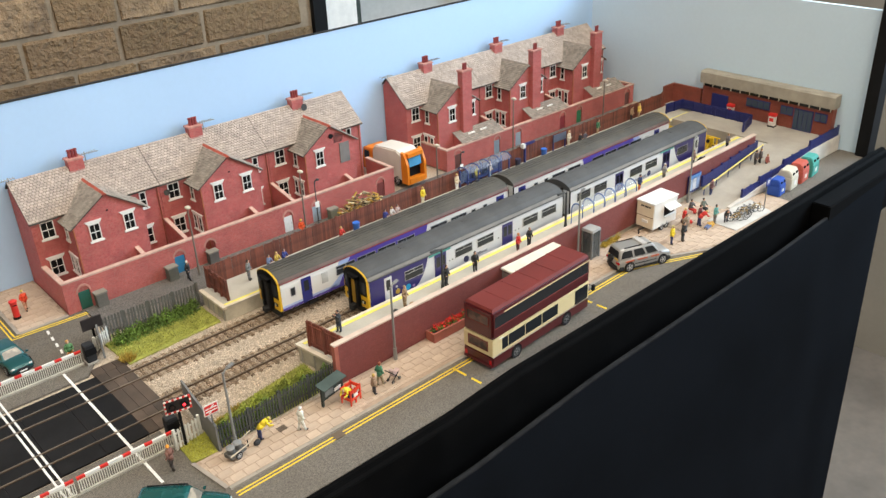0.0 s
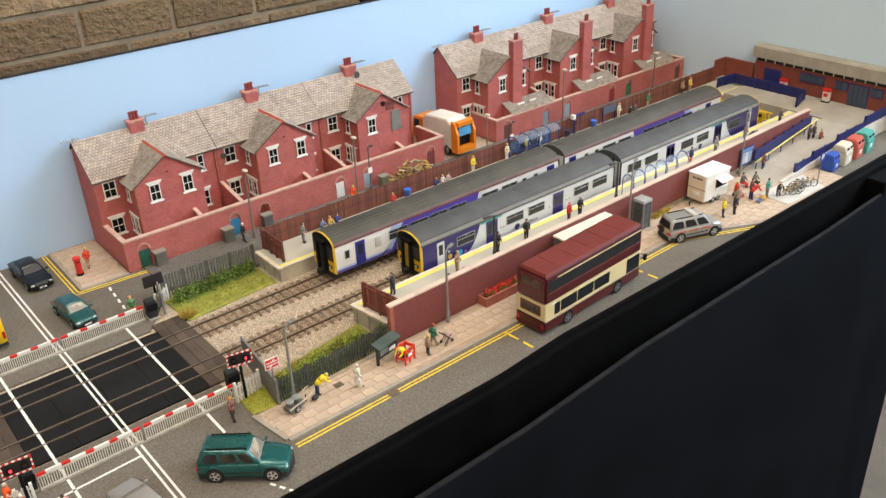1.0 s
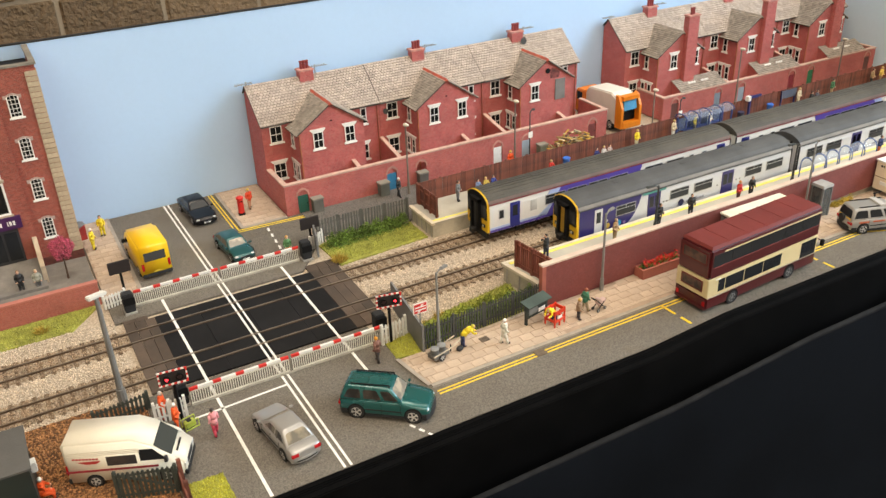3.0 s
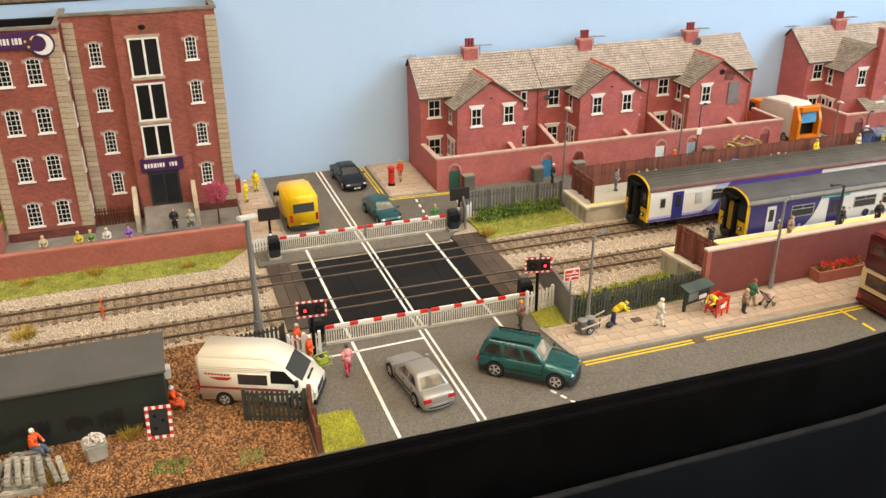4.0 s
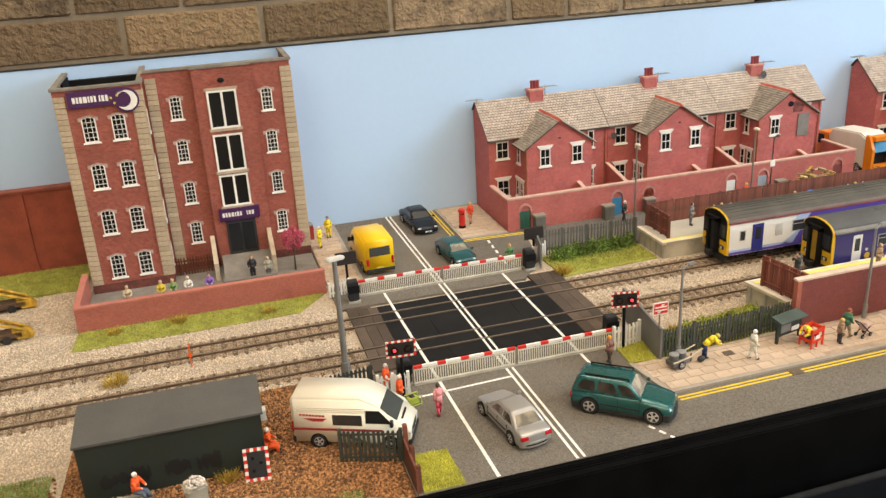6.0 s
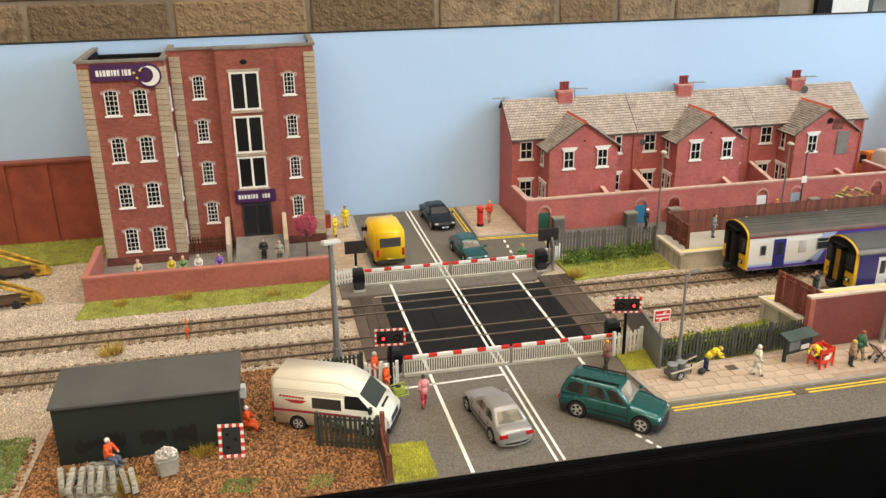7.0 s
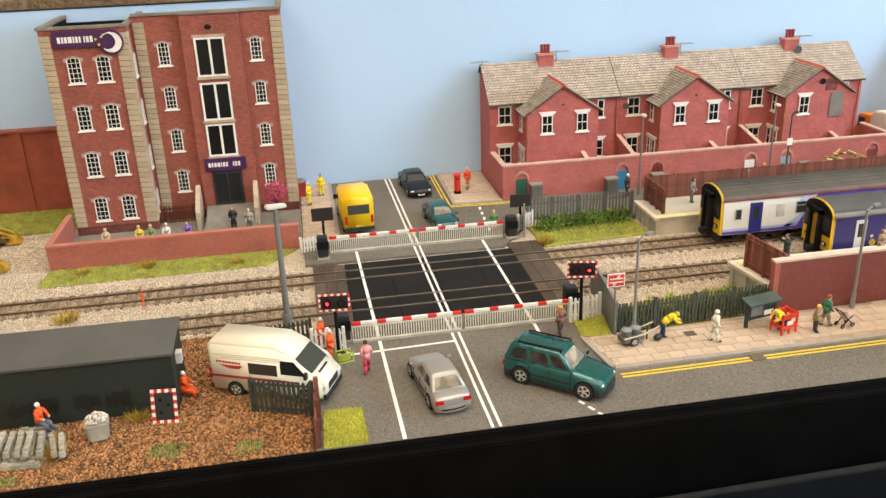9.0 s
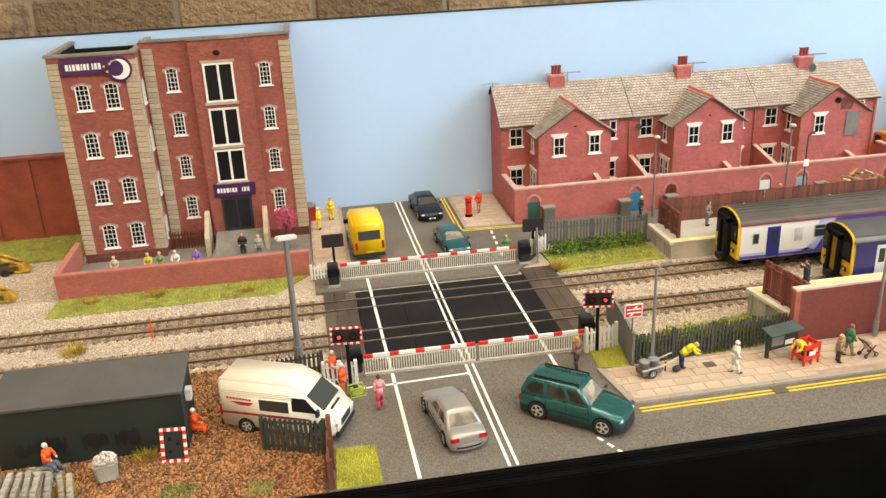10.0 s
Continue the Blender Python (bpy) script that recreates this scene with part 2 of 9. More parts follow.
def rod(bm, p, q, r, r2=None, n=8, m=None, mi=0):
    p, q = Vector(p), Vector(q)
    r2 = r if r2 is None else r2
    d = (q - p).normalized()
    u = d.orthogonal().normalized()
    w = d.cross(u)
    rings = []
    for c, rad in ((p, r), (q, r2)):
        ring = []
        for i in range(n):
            a = 2 * math.pi * i / n
            s = c + rad * (math.cos(a) * u + math.sin(a) * w)
            ring.append(bm.verts.new((m @ s if m else s) * MM))
        rings.append(ring)
    for i in range(n):
        bm.faces.new((rings[0][i], rings[0][(i + 1) % n], rings[1][(i + 1) % n], rings[1][i])).material_index = mi
    bm.faces.new(rings[0][::-1]).material_index = mi
    bm.faces.new(rings[1]).material_index = mi


def ball(bm, c, r, sx=1, sy=1, sz=1, n=8, mi=0, m=None):
    rings = []
    k = max(4, n // 2)
    top, bot = Vector(c) + Vector((0, 0, r * sz)), Vector(c) - Vector((0, 0, r * sz))
    tf = lambda s: bm.verts.new((m @ s if m else s) * MM)  # noqa: E731
    for j in range(1, k):
        a = math.pi * j / k
        rings.append([tf(Vector(c) + Vector((r * sx * math.sin(a) * math.cos(b), r * sy * math.sin(a) * math.sin(b), r * sz * math.cos(a))))
                      for b in (2 * math.pi * i / n for i in range(n))])
    t, b = tf(top), tf(bot)
    for i in range(n):
        bm.faces.new((t, rings[0][i], rings[0][(i + 1) % n])).material_index = mi
        bm.faces.new((b, rings[-1][(i + 1) % n], rings[-1][i])).material_index = mi
        for j in range(k - 2):
            bm.faces.new((rings[j][i], rings[j + 1][i], rings[j + 1][(i + 1) % n], rings[j][(i + 1) % n])).material_index = mi


def mesh_of(name, bm, mats, smooth=False, bevel=0.0):
    bmesh.ops.recalc_face_normals(bm, faces=bm.faces[:])
    if bevel:
        bmesh.ops.bevel(bm, geom=bm.edges[:], offset=bevel * MM, segments=2, affect="EDGES", clamp_overlap=True)
    me = bpy.data.meshes.new(name)
    bm.to_mesh(me)
    bm.free()
    for m in mats if isinstance(mats, (list, tuple)) else [mats]:
        me.materials.append(m)
    if smooth:
        for p in me.polygons:
            p.use_smooth = True
    return me


def part(name, bm, mats, parent=None, label="", smooth=False, bevel=0.0):
    ob = new(name, mesh_of(name, bm, mats, smooth, bevel))
    ob.parent = parent
    if label:
        ob["label"] = label
    return ob


def thing(name, x, y, z, rz, label, category, group="", kind=""):
    ob = new(name)
    ob.empty_display_size = 0.01
    ob.matrix_world = pose(x * MM, y * MM, z * MM, 0, 0, rz)
    return tagged(ob, label, category, group, kind)


def structure(name, bm, mats, label, category="", bevel=0.0):
    return tagged(part(name, bm, mats, None, "", False, bevel), label, category, "", "structure")


def shared(name, me, parent, m=None):
    ob = new(name, me)
    ob.parent = parent
    if m is not None:
        ob.matrix_basis = m
    return ob


def at(x, y, z, rx=0, ry=0, rz=0):
    return pose(x * MM, y * MM, z * MM, rx, ry, rz)


rng = random.Random(7)

# ---- the room round the layout ----
bm = bm_new()
box(bm, -2600, 2300, -3000, 1200, -960, -940)
structure("floor", bm, mat("room_floor", (0.20, 0.17, 0.14), 0.6, var=0.2, scale=4, grain=40, bump=0.05), "plain brown hall floor", "floor")
bm = bm_new()
box(bm, -2600, 2300, -3000, 1200, 1700, 1740)
structure("ceiling", bm, mat("ceiling_white", (0.75, 0.74, 0.71), 0.9, var=0.04, scale=3, grain=60, bump=0.05), "white hall ceiling", "ceiling")
PLASTER = mat("beige_plaster", (0.62, 0.57, 0.48), 0.85, var=0.06, scale=3, grain=80, bump=0.08)
bm = bm_new()
box(bm, -2600, 2300, -3060, -3000, -960, 1740)
structure("wall_south", bm, PLASTER, "plain beige plaster wall of the hall", "wall")
bm = bm_new()
box(bm, -2660, -2600, -3060, 1260, -960, 1740)
structure("wall_west", bm, PLASTER, "plain beige plaster wall of the hall", "wall")
# east wall with its window opening
bm = bm_new()
box(bm, 2300, 2360, -3060, -1400, -960, 1740)
box(bm, 2300, 2360, 200, 1260, -960, 1740)
box(bm, 2300, 2360, -1400, 200, -960, 250)
box(bm, 2300, 2360, -1400, 200, 1350, 1740)
structure("wall_east", bm, mat("grey_plaster", (0.30, 0.28, 0.245), 0.85, var=0.06, scale=3, grain=80, bump=0.08), "beige plaster wall of the hall with a window opening", "wall")
win = thing("window_1", 2300, -600, 250, 0, "white-framed hall window with daylight outside", "window", "", "structure")
bm = bm_new()
for x0, x1, z0, z1 in ((-800, 800, 0, 50), (-800, 800, 1050, 1100), (-800, -750, 50, 1050), (750, 800, 50, 1050), (-25, 25, 50, 1050)):
    box(bm, 10, 45, x0, x1, z0, z1)
part("window_frame", bm, WHITE, win)

# north wall: old brown brickwork with a window opening to the east of it
WALL_Y = 1115
bm = bm_new()
box(bm, -2600, 1150, WALL_Y + 6, WALL_Y + 140, -960, 1740)
box(bm, 1150, 2300, WALL_Y + 6, WALL_Y + 140, -960, -100)
box(bm, 1150, 2300, WALL_Y + 6, WALL_Y + 140, 700, 1740)
MORTAR = mat("old_mortar", (0.27, 0.21, 0.145), 0.95, var=0.2, scale=12, grain=150, bump=0.6)
north = structure("wall_north", bm, MORTAR, "old brown brick hall wall with wide mortar joints", "wall")

# ---- the layout's own boards ----
bm = bm_new()
box(bm, -420, 1275, -6, 500, -60, -6)
structure("baseboard", bm, BLACK, "black-painted baseboard of the model railway", "board")
bm = bm_new()
box(bm, -420, 1264, 472, 476, -6, 189)
structure("backdrop_north", bm, SKY_BLUE, "pale sky-blue painted backdrop board", "backdrop")
bm = bm_new()
box(bm, -420, 1264, 471.4, 476.4, 189.2, 190.4)
structure("trim_north", bm, DARK, "dark top edge of the backdrop board", "trim")
bm = bm_new()
box(bm, 1264.2, 1272, 18, 482, -6, 187)
structure("backdrop_east", bm, mat("backdrop_grey_blue", (0.56, 0.70, 0.80), 0.75, var=0.035, scale=2.5, grain=200, bump=0.03), "grey-blue painted end board", "backdrop")
bm = bm_new()
box(bm, 1256, 1278, 2, 17.6, -6, 230)
structure("trim_east", bm, BLACK, "black upright at the end of the layout", "trim")
bm = bm_new()
loops = []
for x, lip in ((-420, 0.8), (500, 1.0), (578, 7.0), (1290, 7.6)):
    sec = [(-12, -95), (0, -95), (0, -1.2), (-0.6, lip), (-6, lip + 0.3), (-6.4, lip - 2.4), (-12, lip - 2.8)]
    loops.append([bm.verts.new(Vector((x, y, z)) * MM) for y, z in sec])
for a, b in zip(loops[:-1], loops[1:]):
    for i in range(7):
        bm.faces.new((a[i], b[i], b[(i + 1) % 7], a[(i + 1) % 7]))
bm.faces.new(loops[0][::-1])
bm.faces.new(loops[-1])
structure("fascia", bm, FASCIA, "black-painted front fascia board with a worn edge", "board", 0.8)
bm = bm_new()
box(bm, 1080, 1290, -35, -12.4, -60, -1.0)
tagged(part("end_block", bm, FASCIA, None, "", False, 1.2), "black wooden block at the end of the fascia", "block")
def sweep(bm, pts, r, n=8):
    """One closed tube along points that run towards x."""
    loops = [[bm.verts.new(Vector((x, y + r * math.cos(2 * math.pi * i / n), z + r * math.sin(2 * math.pi * i / n))) * MM) for i in range(n)] for x, y, z in pts]
    for a, b in zip(loops[:-1], loops[1:]):
        for i in range(n):
            bm.faces.new((a[i], b[i], b[(i + 1) % n], a[(i + 1) % n]))
    bm.faces.new(loops[0])
    bm.faces.new(loops[-1][::-1])


# the drape in front: a sheet with folds that hangs from a rail, which climbs towards the east end
def drape_top(x):
    knots = ((-420, -43), (278, -40), (507, -36), (650, -25), (960, -22), (1090, -16), (1235, -8))
    for (xa, za), (xb, zb) in zip(knots[:-1], knots[1:]):
        if x <= xb:
            return za + (zb - za) * (x - xa) / (xb - xa)
    return knots[-1][1]


bm = bm_new()
nx, nz = 220, 14
rows = []
for j in range(nz + 1):
    row = []
    for i in range(nx + 1):
        x = -420 + 1655 * i / nx
        z = drape_top(x) - 880 * (j / nz) ** 1.4
        fold = (1 + 9 * (j / nz)) * (noise.noise(Vector((x * 0.006, 0.3, 0.2 * j / nz))) + 0.3 * noise.noise(Vector((x * 0.016, 4.0, 0.3 * j / nz))))
        tuck = -60 * max(0.0, (x - 1100) / 135) * (j / nz) ** 0.8
        row.append(bm.verts.new(Vector((x + tuck, -34 - 3 * (j > 0) - fold - 30 * j / nz, z)) * MM))
    rows.append(row)
for j in range(nz):
    for i in range(nx):
        bm.faces.new((rows[j][i], rows[j][i + 1], rows[j + 1][i + 1], rows[j + 1][i]))
DRAPE = mat("navy_drape", (0.0044, 0.0056, 0.0080), 0.95, var=0.25, scale=8, grain=1200, bump=0.3, spec=0.05)
ob = tagged(part("drape", bm, DRAPE, None, "", True), "dark navy cloth drape hung in front of the layout", "drape")
# the highlight along the drape's top edge, put into a paler hem colour
HEM_HIGHLIGHT = mat("drape_hem_highlight", (0.016, 0.0165, 0.018), 0.9, var=0.3, spec=0.1)
RAIL_BLACK = mat("rail_black", (0.004, 0.004, 0.0045), 0.85, spec=0.06)
xs = list(range(-420, 1236, 15))
bm = bm_new()
sweep(bm, [(x, -32, drape_top(x) - 0.6) for x in xs], 2.4)
part("hem", bm, HEM_HIGHLIGHT, ob, "cloth turned over the rail, coloured paler for its highlight", smooth=True)
rail_bar = thing("drape_rail", 0, 0, 0, 0, "black rail that carries the drape", "rail")
bm = bm_new()
sweep(bm, [(x, -32, drape_top(x) - 0.6) for x in xs], 1.4)
part("rod", bm, RAIL_BLACK, rail_bar)
for x in range(-360, 1050, 200):
    bm = bm_new()
    box(bm, x, x + 14, -31, -12, drape_top(x) - 46, drape_top(x) - 38)
    box(bm, x, x + 14, -32.5, -30.5, drape_top(x) - 46, drape_top(x) - 1)
    part("bracket", bm, RAIL_BLACK, rail_bar)


for x in (-380, 40, 460, 880, 1250):
    for y in (30, 460):
        bm = bm_new()
        box(bm, x - 22, x + 22, y - 22, y + 22, -940, -60)
        structure("board_leg", bm, mat("leg_timber", (0.30, 0.20, 0.11), 0.8, var=0.2, scale=30), "timber leg under the baseboard", "leg")


def ground(name, pts, z0, z1, m, label, category, kind="structure"):
    bm = bm_new()
    prism(bm, pts, z0, z1, "z")
    ob = part(name, bm, m)
    return tagged(ob, label, category, "", kind)


GROUND_TOP = -2.0
bm = bm_new()
box(bm, -420, 1264, 0, 472, -6, GROUND_TOP)
structure("ground", bm, BALLAST, "pale ballast-covered ground of the layout", "ground")

# roads
ROAD = [(152, 0.3), (1264, 0.3), (1264, 42), (338, 46), (331, 88), (329, 143), (152, 143)]
ground("road_south", ROAD, GROUND_TOP, 0, ASPHALT, "grey model tarmac road along the front", "road")
ground("road_north", [(152, 258), (318, 258), (348, 300), (360, 372), (296, 372), (296, 471.5), (150, 471.5)], GROUND_TOP, 0, ASPHALT, "grey model tarmac road to the backdrop", "road")
ground("lane", [(360.2, 318), (440, 292), (453, 300), (1222, 284), (1222, 374), (360.2, 374)], GROUND_TOP, 0.3, tarmac("lane_tarmac", (0.085, 0.08, 0.075), (0.21, 0.195, 0.18), (0.13, 0.11, 0.09)), "dark grey back lane behind the houses", "lane")

# crossing deck: panels between and beside the rails
deck = thing("crossing_deck", 255, 200, GROUND_TOP, 0, "dark rubber and brown timber level crossing deck", "deck", "", "structure")
RAILS = [164.8, 181.3, 221.0, 237.5]
bands = [(146, 163.6), (166.2, 179.9), (182.5, 219.6), (222.2, 236.1), (238.7, 252)]
for y0, y1 in bands:
    xs = [158, 166.5, 175, 183, 218, 253.5, 288, 322, 331, 340, 349]
    for x0, x1 in zip(xs[:-1], xs[1:]):
        bm = bm_new()
        box(bm, x0 - 255 + 0.15, x1 - 255 - 0.15, y0 - 200, y1 - 200, 0.2, 2.0)
        dark = 183 <= x0 < 322
        part("panel", bm, PANEL_DARK if dark else PANEL_BROWN, deck, "" if dark else "brown timber panel")

for x0, x1 in ((158.2, 168), (168.3, 178), (322, 331.5), (331.8, 341.2), (341.5, 351)):
    bm = bm_new()
    box(bm, x0 - 255, x1 - 255, 252.4 - 200, 265 - 200, 0.2, 1.9)
    part("panel", bm, PANEL_BROWN, deck, "brown timber panel")


# painted lines
def line(pts, w, m, name="road_line", z=0.25, lab="white painted road line"):
    bm = bm_new()
    for (x0, y0), (x1, y1) in zip(pts[:-1], pts[1:]):
        d = Vector((x1 - x0, y1 - y0, 0)).normalized()
        s = Vector((-d.y, d.x, 0)) * w / 2
        q = [Vector((x0, y0, 0)) - s, Vector((x1, y1, 0)) - s, Vector((x1, y1, 0)) + s, Vector((x0, y0, 0)) + s]
        prism(bm, [(p.x, p.y) for p in q], z - 0.22, z, "z")
    return tagged(part(name, bm, m), lab, "line", "road markings", "structure")


line([(199.5, 1), (195, 282)], 2.2, LINE_WHITE)
line([(248.6, 1), (241, 471)], 1.7, LINE_WHITE)
line([(253.1, 1), (245.4, 471)], 1.7, LINE_WHITE)
line([(304.2, 86), (303.2, 276)], 2.2, LINE_WHITE)
line([(176, 101), (247, 104)], 1.8, LINE_WHITE)
for k in range(5):
    line([(314 + 1.0 * k, 296 + 14 * k), (315 + 1.0 * k, 303 + 14 * k)], 2.2, LINE_WHITE)
for k in range(3):
    line([(303 + 3.5 * k, 16 - 7 * k), (305 + 3.5 * k, 12 - 7 * k)], 1.8, LINE_WHITE)
YL = "double yellow painted line along the kerb"
for a, b in ((337, 571), (580, 800)):
    line([(a, 38.5), (b, 41)], 1.3, LINE_YELLOW, lab=YL)
    line([(a, 35.2), (b, 37.7)], 1.3, LINE_YELLOW, lab=YL)
for dx, dy in ((0, 0), (-3.0, -2.4)):
    line([(800 + dx, 40.6 + dy), (841 + dx, 22 + dy), (881 + dx, 3.6 + dy)], 1.3, LINE_YELLOW, lab=YL)
for x in (549, 716):
    line([(x, 41), (x + 1, 25)], 2.2, LINE_YELLOW, lab="yellow bus bay mark")
    line([(x + 1.4, 19), (x + 2, 8)], 2.2, LINE_YELLOW, lab="yellow bus bay mark")
line([(292, 471), (292.5, 370), (360, 366)], 1.3, LINE_YELLOW, lab=YL)
line([(289, 471), (289, 366.5), (360, 362.6)], 1.3, LINE_YELLOW, lab=YL)

# pavements: kerb, bed and slabs
def pavement(name, pts, z, label, kerb_edges, slab=(11.0, 8.6)):
    bm = bm_new()
    prism(bm, pts, GROUND_TOP, z - 0.35, "z")
    base = structure(name, bm, SLAB_JOINT, label, "pavement")
    for (x0, y0), (x1, y1) in kerb_edges:
        L = math.hypot(x1 - x0, y1 - y0)
        n = max(1, int(L / 22))
        a = math.degrees(math.atan2(y1 - y0, x1 - x0))
        bm = bm_new()
        box(bm, 0.15, L / n - 0.15, -1.6, 1.6, GROUND_TOP, z + 0.1)
        me = mesh_of("kerb_stone", bm, KERB)
        for k in range(n):
            shared("kerb_stone", me, base, at(x0 + (x1 - x0) * k / n, y0 + (y1 - y0) * k / n, 0, 0, 0, a))
    bm = bm_new()
    w, d = slab
    box(bm, 0.2, w - 0.2, 0.2, d - 0.2, z - 0.9, z, None, 0.1)
    me = mesh_of("slab", bm, SLAB)
    bm = bm_new()
    box(bm, 0.1, w / 3 - 0.05, 0.1, d / 2 - 0.05, z - 0.9, z, None, 0.05)
    cut = mesh_of("slab", bm, SLAB)
    xs, ys = [p[0] for p in pts], [p[1] for p in pts]

    def inside(x, y):
        c = False
        for (ax, ay), (bx, by) in zip(pts, pts[1:] + pts[:1]):
            if (ay > y) != (by > y) and x < (bx - ax) * (y - ay) / (by - ay) + ax:
                c = not c
        return c
    j, y = 0, min(ys)
    while y < max(ys):
        x = min(xs) - (w / 2 if j % 2 else 0)
        while x < max(xs):
            if all(inside(x + a * w, y + b * d) for a in (0.05, 0.95) for b in (0.05, 0.95)):
                shared("slab", me, base, at(x, y, rng.uniform(-0.08, 0.06), rng.uniform(-0.4, 0.4), rng.uniform(-0.4, 0.4), 0))
            else:
                # cut slabs along the edges
                for i in range(3):
                    for q in range(2):
                        cx, cy = x + w * i / 3, y + d * q / 2
                        if all(inside(cx + a * w / 3, cy + b * d / 2) for a in (0.1, 0.9) for b in (0.1, 0.9)):
                            shared("slab", cut, base, at(cx, cy, 0))
            x += w
        y += d
        j += 1
    return base


pavement("pavement_south", [(330, 87), (336, 47.5), (905, 49.5), (905, 93.6), (466, 89.4), (440, 88.5), (352, 87)], 1.4, "buff paving slabs with a stone kerb", [((336, 45.4), (833, 47.3)), ((335, 46.5), (329, 88))])
pavement("pavement_north", [(297.5, 372.5), (344, 372.5), (344, 471), (297.5, 471)], 1.4, "buff paving slabs beside the terraced house", [((297, 471), (297, 372)), ((297, 371.5), (344, 371.5))], (12, 9))
pavement("pavement_west", [(152, 303), (182, 303), (182, 471), (152, 471)], 1.2, "buff paving slabs beside the hotel", [((182.5, 471), (182.5, 302))], (12, 9))
pavement("forecourt", [(835, 49.2), (849, 27.5), (887, 8), (900, 3), (1060, 3), (1060, 40), (985, 52), (985, 94.4), (905.5, 93.6), (905.5, 49.8)], 1.4, "buff paved forecourt below the ramp", [((833, 48), (847.5, 26.2)), ((847.5, 26.2), (886, 6.4)), ((886, 6.4), (900, 1.8))], (11.5, 8.6))
ground("bike_slab", [(946, 8), (1017, 5), (1031, 40), (947, 45)], 1.45, 2.2, mat("pale_concrete", (0.52, 0.50, 0.46), 0.85, var=0.08), "pale concrete slab under the bicycles", "slab")
for x, y, w, d, z in ((422, 34.5, 9, 8, 0.3), (395, 72, 7.5, 6, 1.5)):
    bm = bm_new()
    box(bm, x, x + w, y, y + d, z, z + 0.35)
    cover = tagged(part("drain_cover", bm, mat("cast_cover", (0.16, 0.12, 0.085), 0.7, metal=0.2)), "brown cast drain cover set in the street", "drain", "drain covers")
    for k in range(5):
        bm = bm_new()
        box(bm, x + 0.8, x + w - 0.8, y + 0.7 + k * d / 5.4, y + 1.2 + k * d / 5.4, z + 0.35, z + 0.5)
        part("rib", bm, mat("cast_cover", (0.16, 0.12, 0.085), 0.7, metal=0.2), cover)

# ---- tracks ----
SLEEPER_MESH = None
for yc, lab in ((173.05, "near running line of brown rails on sleepers"), (229.25, "far running line of brown rails on sleepers")):
    track = thing("track", 0, yc, GROUND_TOP, 0, lab, "track", "railway tracks", "structure")
    x_end = 1195
    for s in (-1, 1):
        bm = bm_new()
        box(bm, -420, x_end, s * 8.25 - 0.75, s * 8.25 + 0.75, 1.0, 1.35)
        box(bm, -420, x_end, s * 8.25 - 0.3, s * 8.25 + 0.3, 1.35, 2.2)
        rail = part("rail", bm, RAIL_SIDE, track)
        bm = bm_new()
        box(bm, -420, x_end, s * 8.25 - 0.55, s * 8.25 + 0.55, 2.2, 2.75)
        part("rail_head", bm, RAIL_TOP, rail, "worn shiny rail head")
    bm = bm_new()
    box(bm, -1.7, 1.7, -16.5, 16.5, -0.2, 1.0, None, 0.15)
    for s in (-1, 1):
        for q in (-1, 1):
            box(bm, -0.9, 0.9, s * 8.25 + q * 1.35 - 0.5, s * 8.25 + q * 1.35 + 0.5, 1.0, 1.5)
    me = mesh_of("sleeper", bm, SLEEPER)
    x = -416.0
    while x < x_end:
        if not 150 < x < 350:
            shared("sleeper", me, track, at(x, rng.uniform(-0.3, 0.3), rng.uniform(-0.1, 0.05), 0, 0, rng.uniform(-1, 1)))
        x += 8.3
# buffer stops at the end
for yc in (173.05, 229.25):
    t = thing("buffer_stop", 1140, yc, 0, 0, "yellow steel buffer stop at the track end", "buffer stop", "buffer stops")
    bm = bm_new()
    for s in (-8, 0, 8):
        rod(bm, (0, s, 0), (0, s, 20), 1.3)
        rod(bm, (20, s, 0), (0, s, 18), 1.1)
        rod(bm, (-9, s, 0), (0, s, 14), 1.1)
        rod(bm, (20, s, 0), (20, s, 14), 1.1)
    rod(bm, (20, -12, 14), (20, 12, 14), 1.1)
    part("frame", bm, YELLOW, t)
    bm = bm_new()
    box(bm, -2.2, 0, -15, 15, 13, 21)
    part("beam", bm, YELLOW, t, bevel=0.3)
    for s in (-9, 9):
        bm = bm_new()
        rod(bm, (-2, s, 17), (-6, s, 17), 1.2, 2.6, 10)
        part("buffer", bm, DARK, t)

# ---- platforms ----
PZ = 14.0


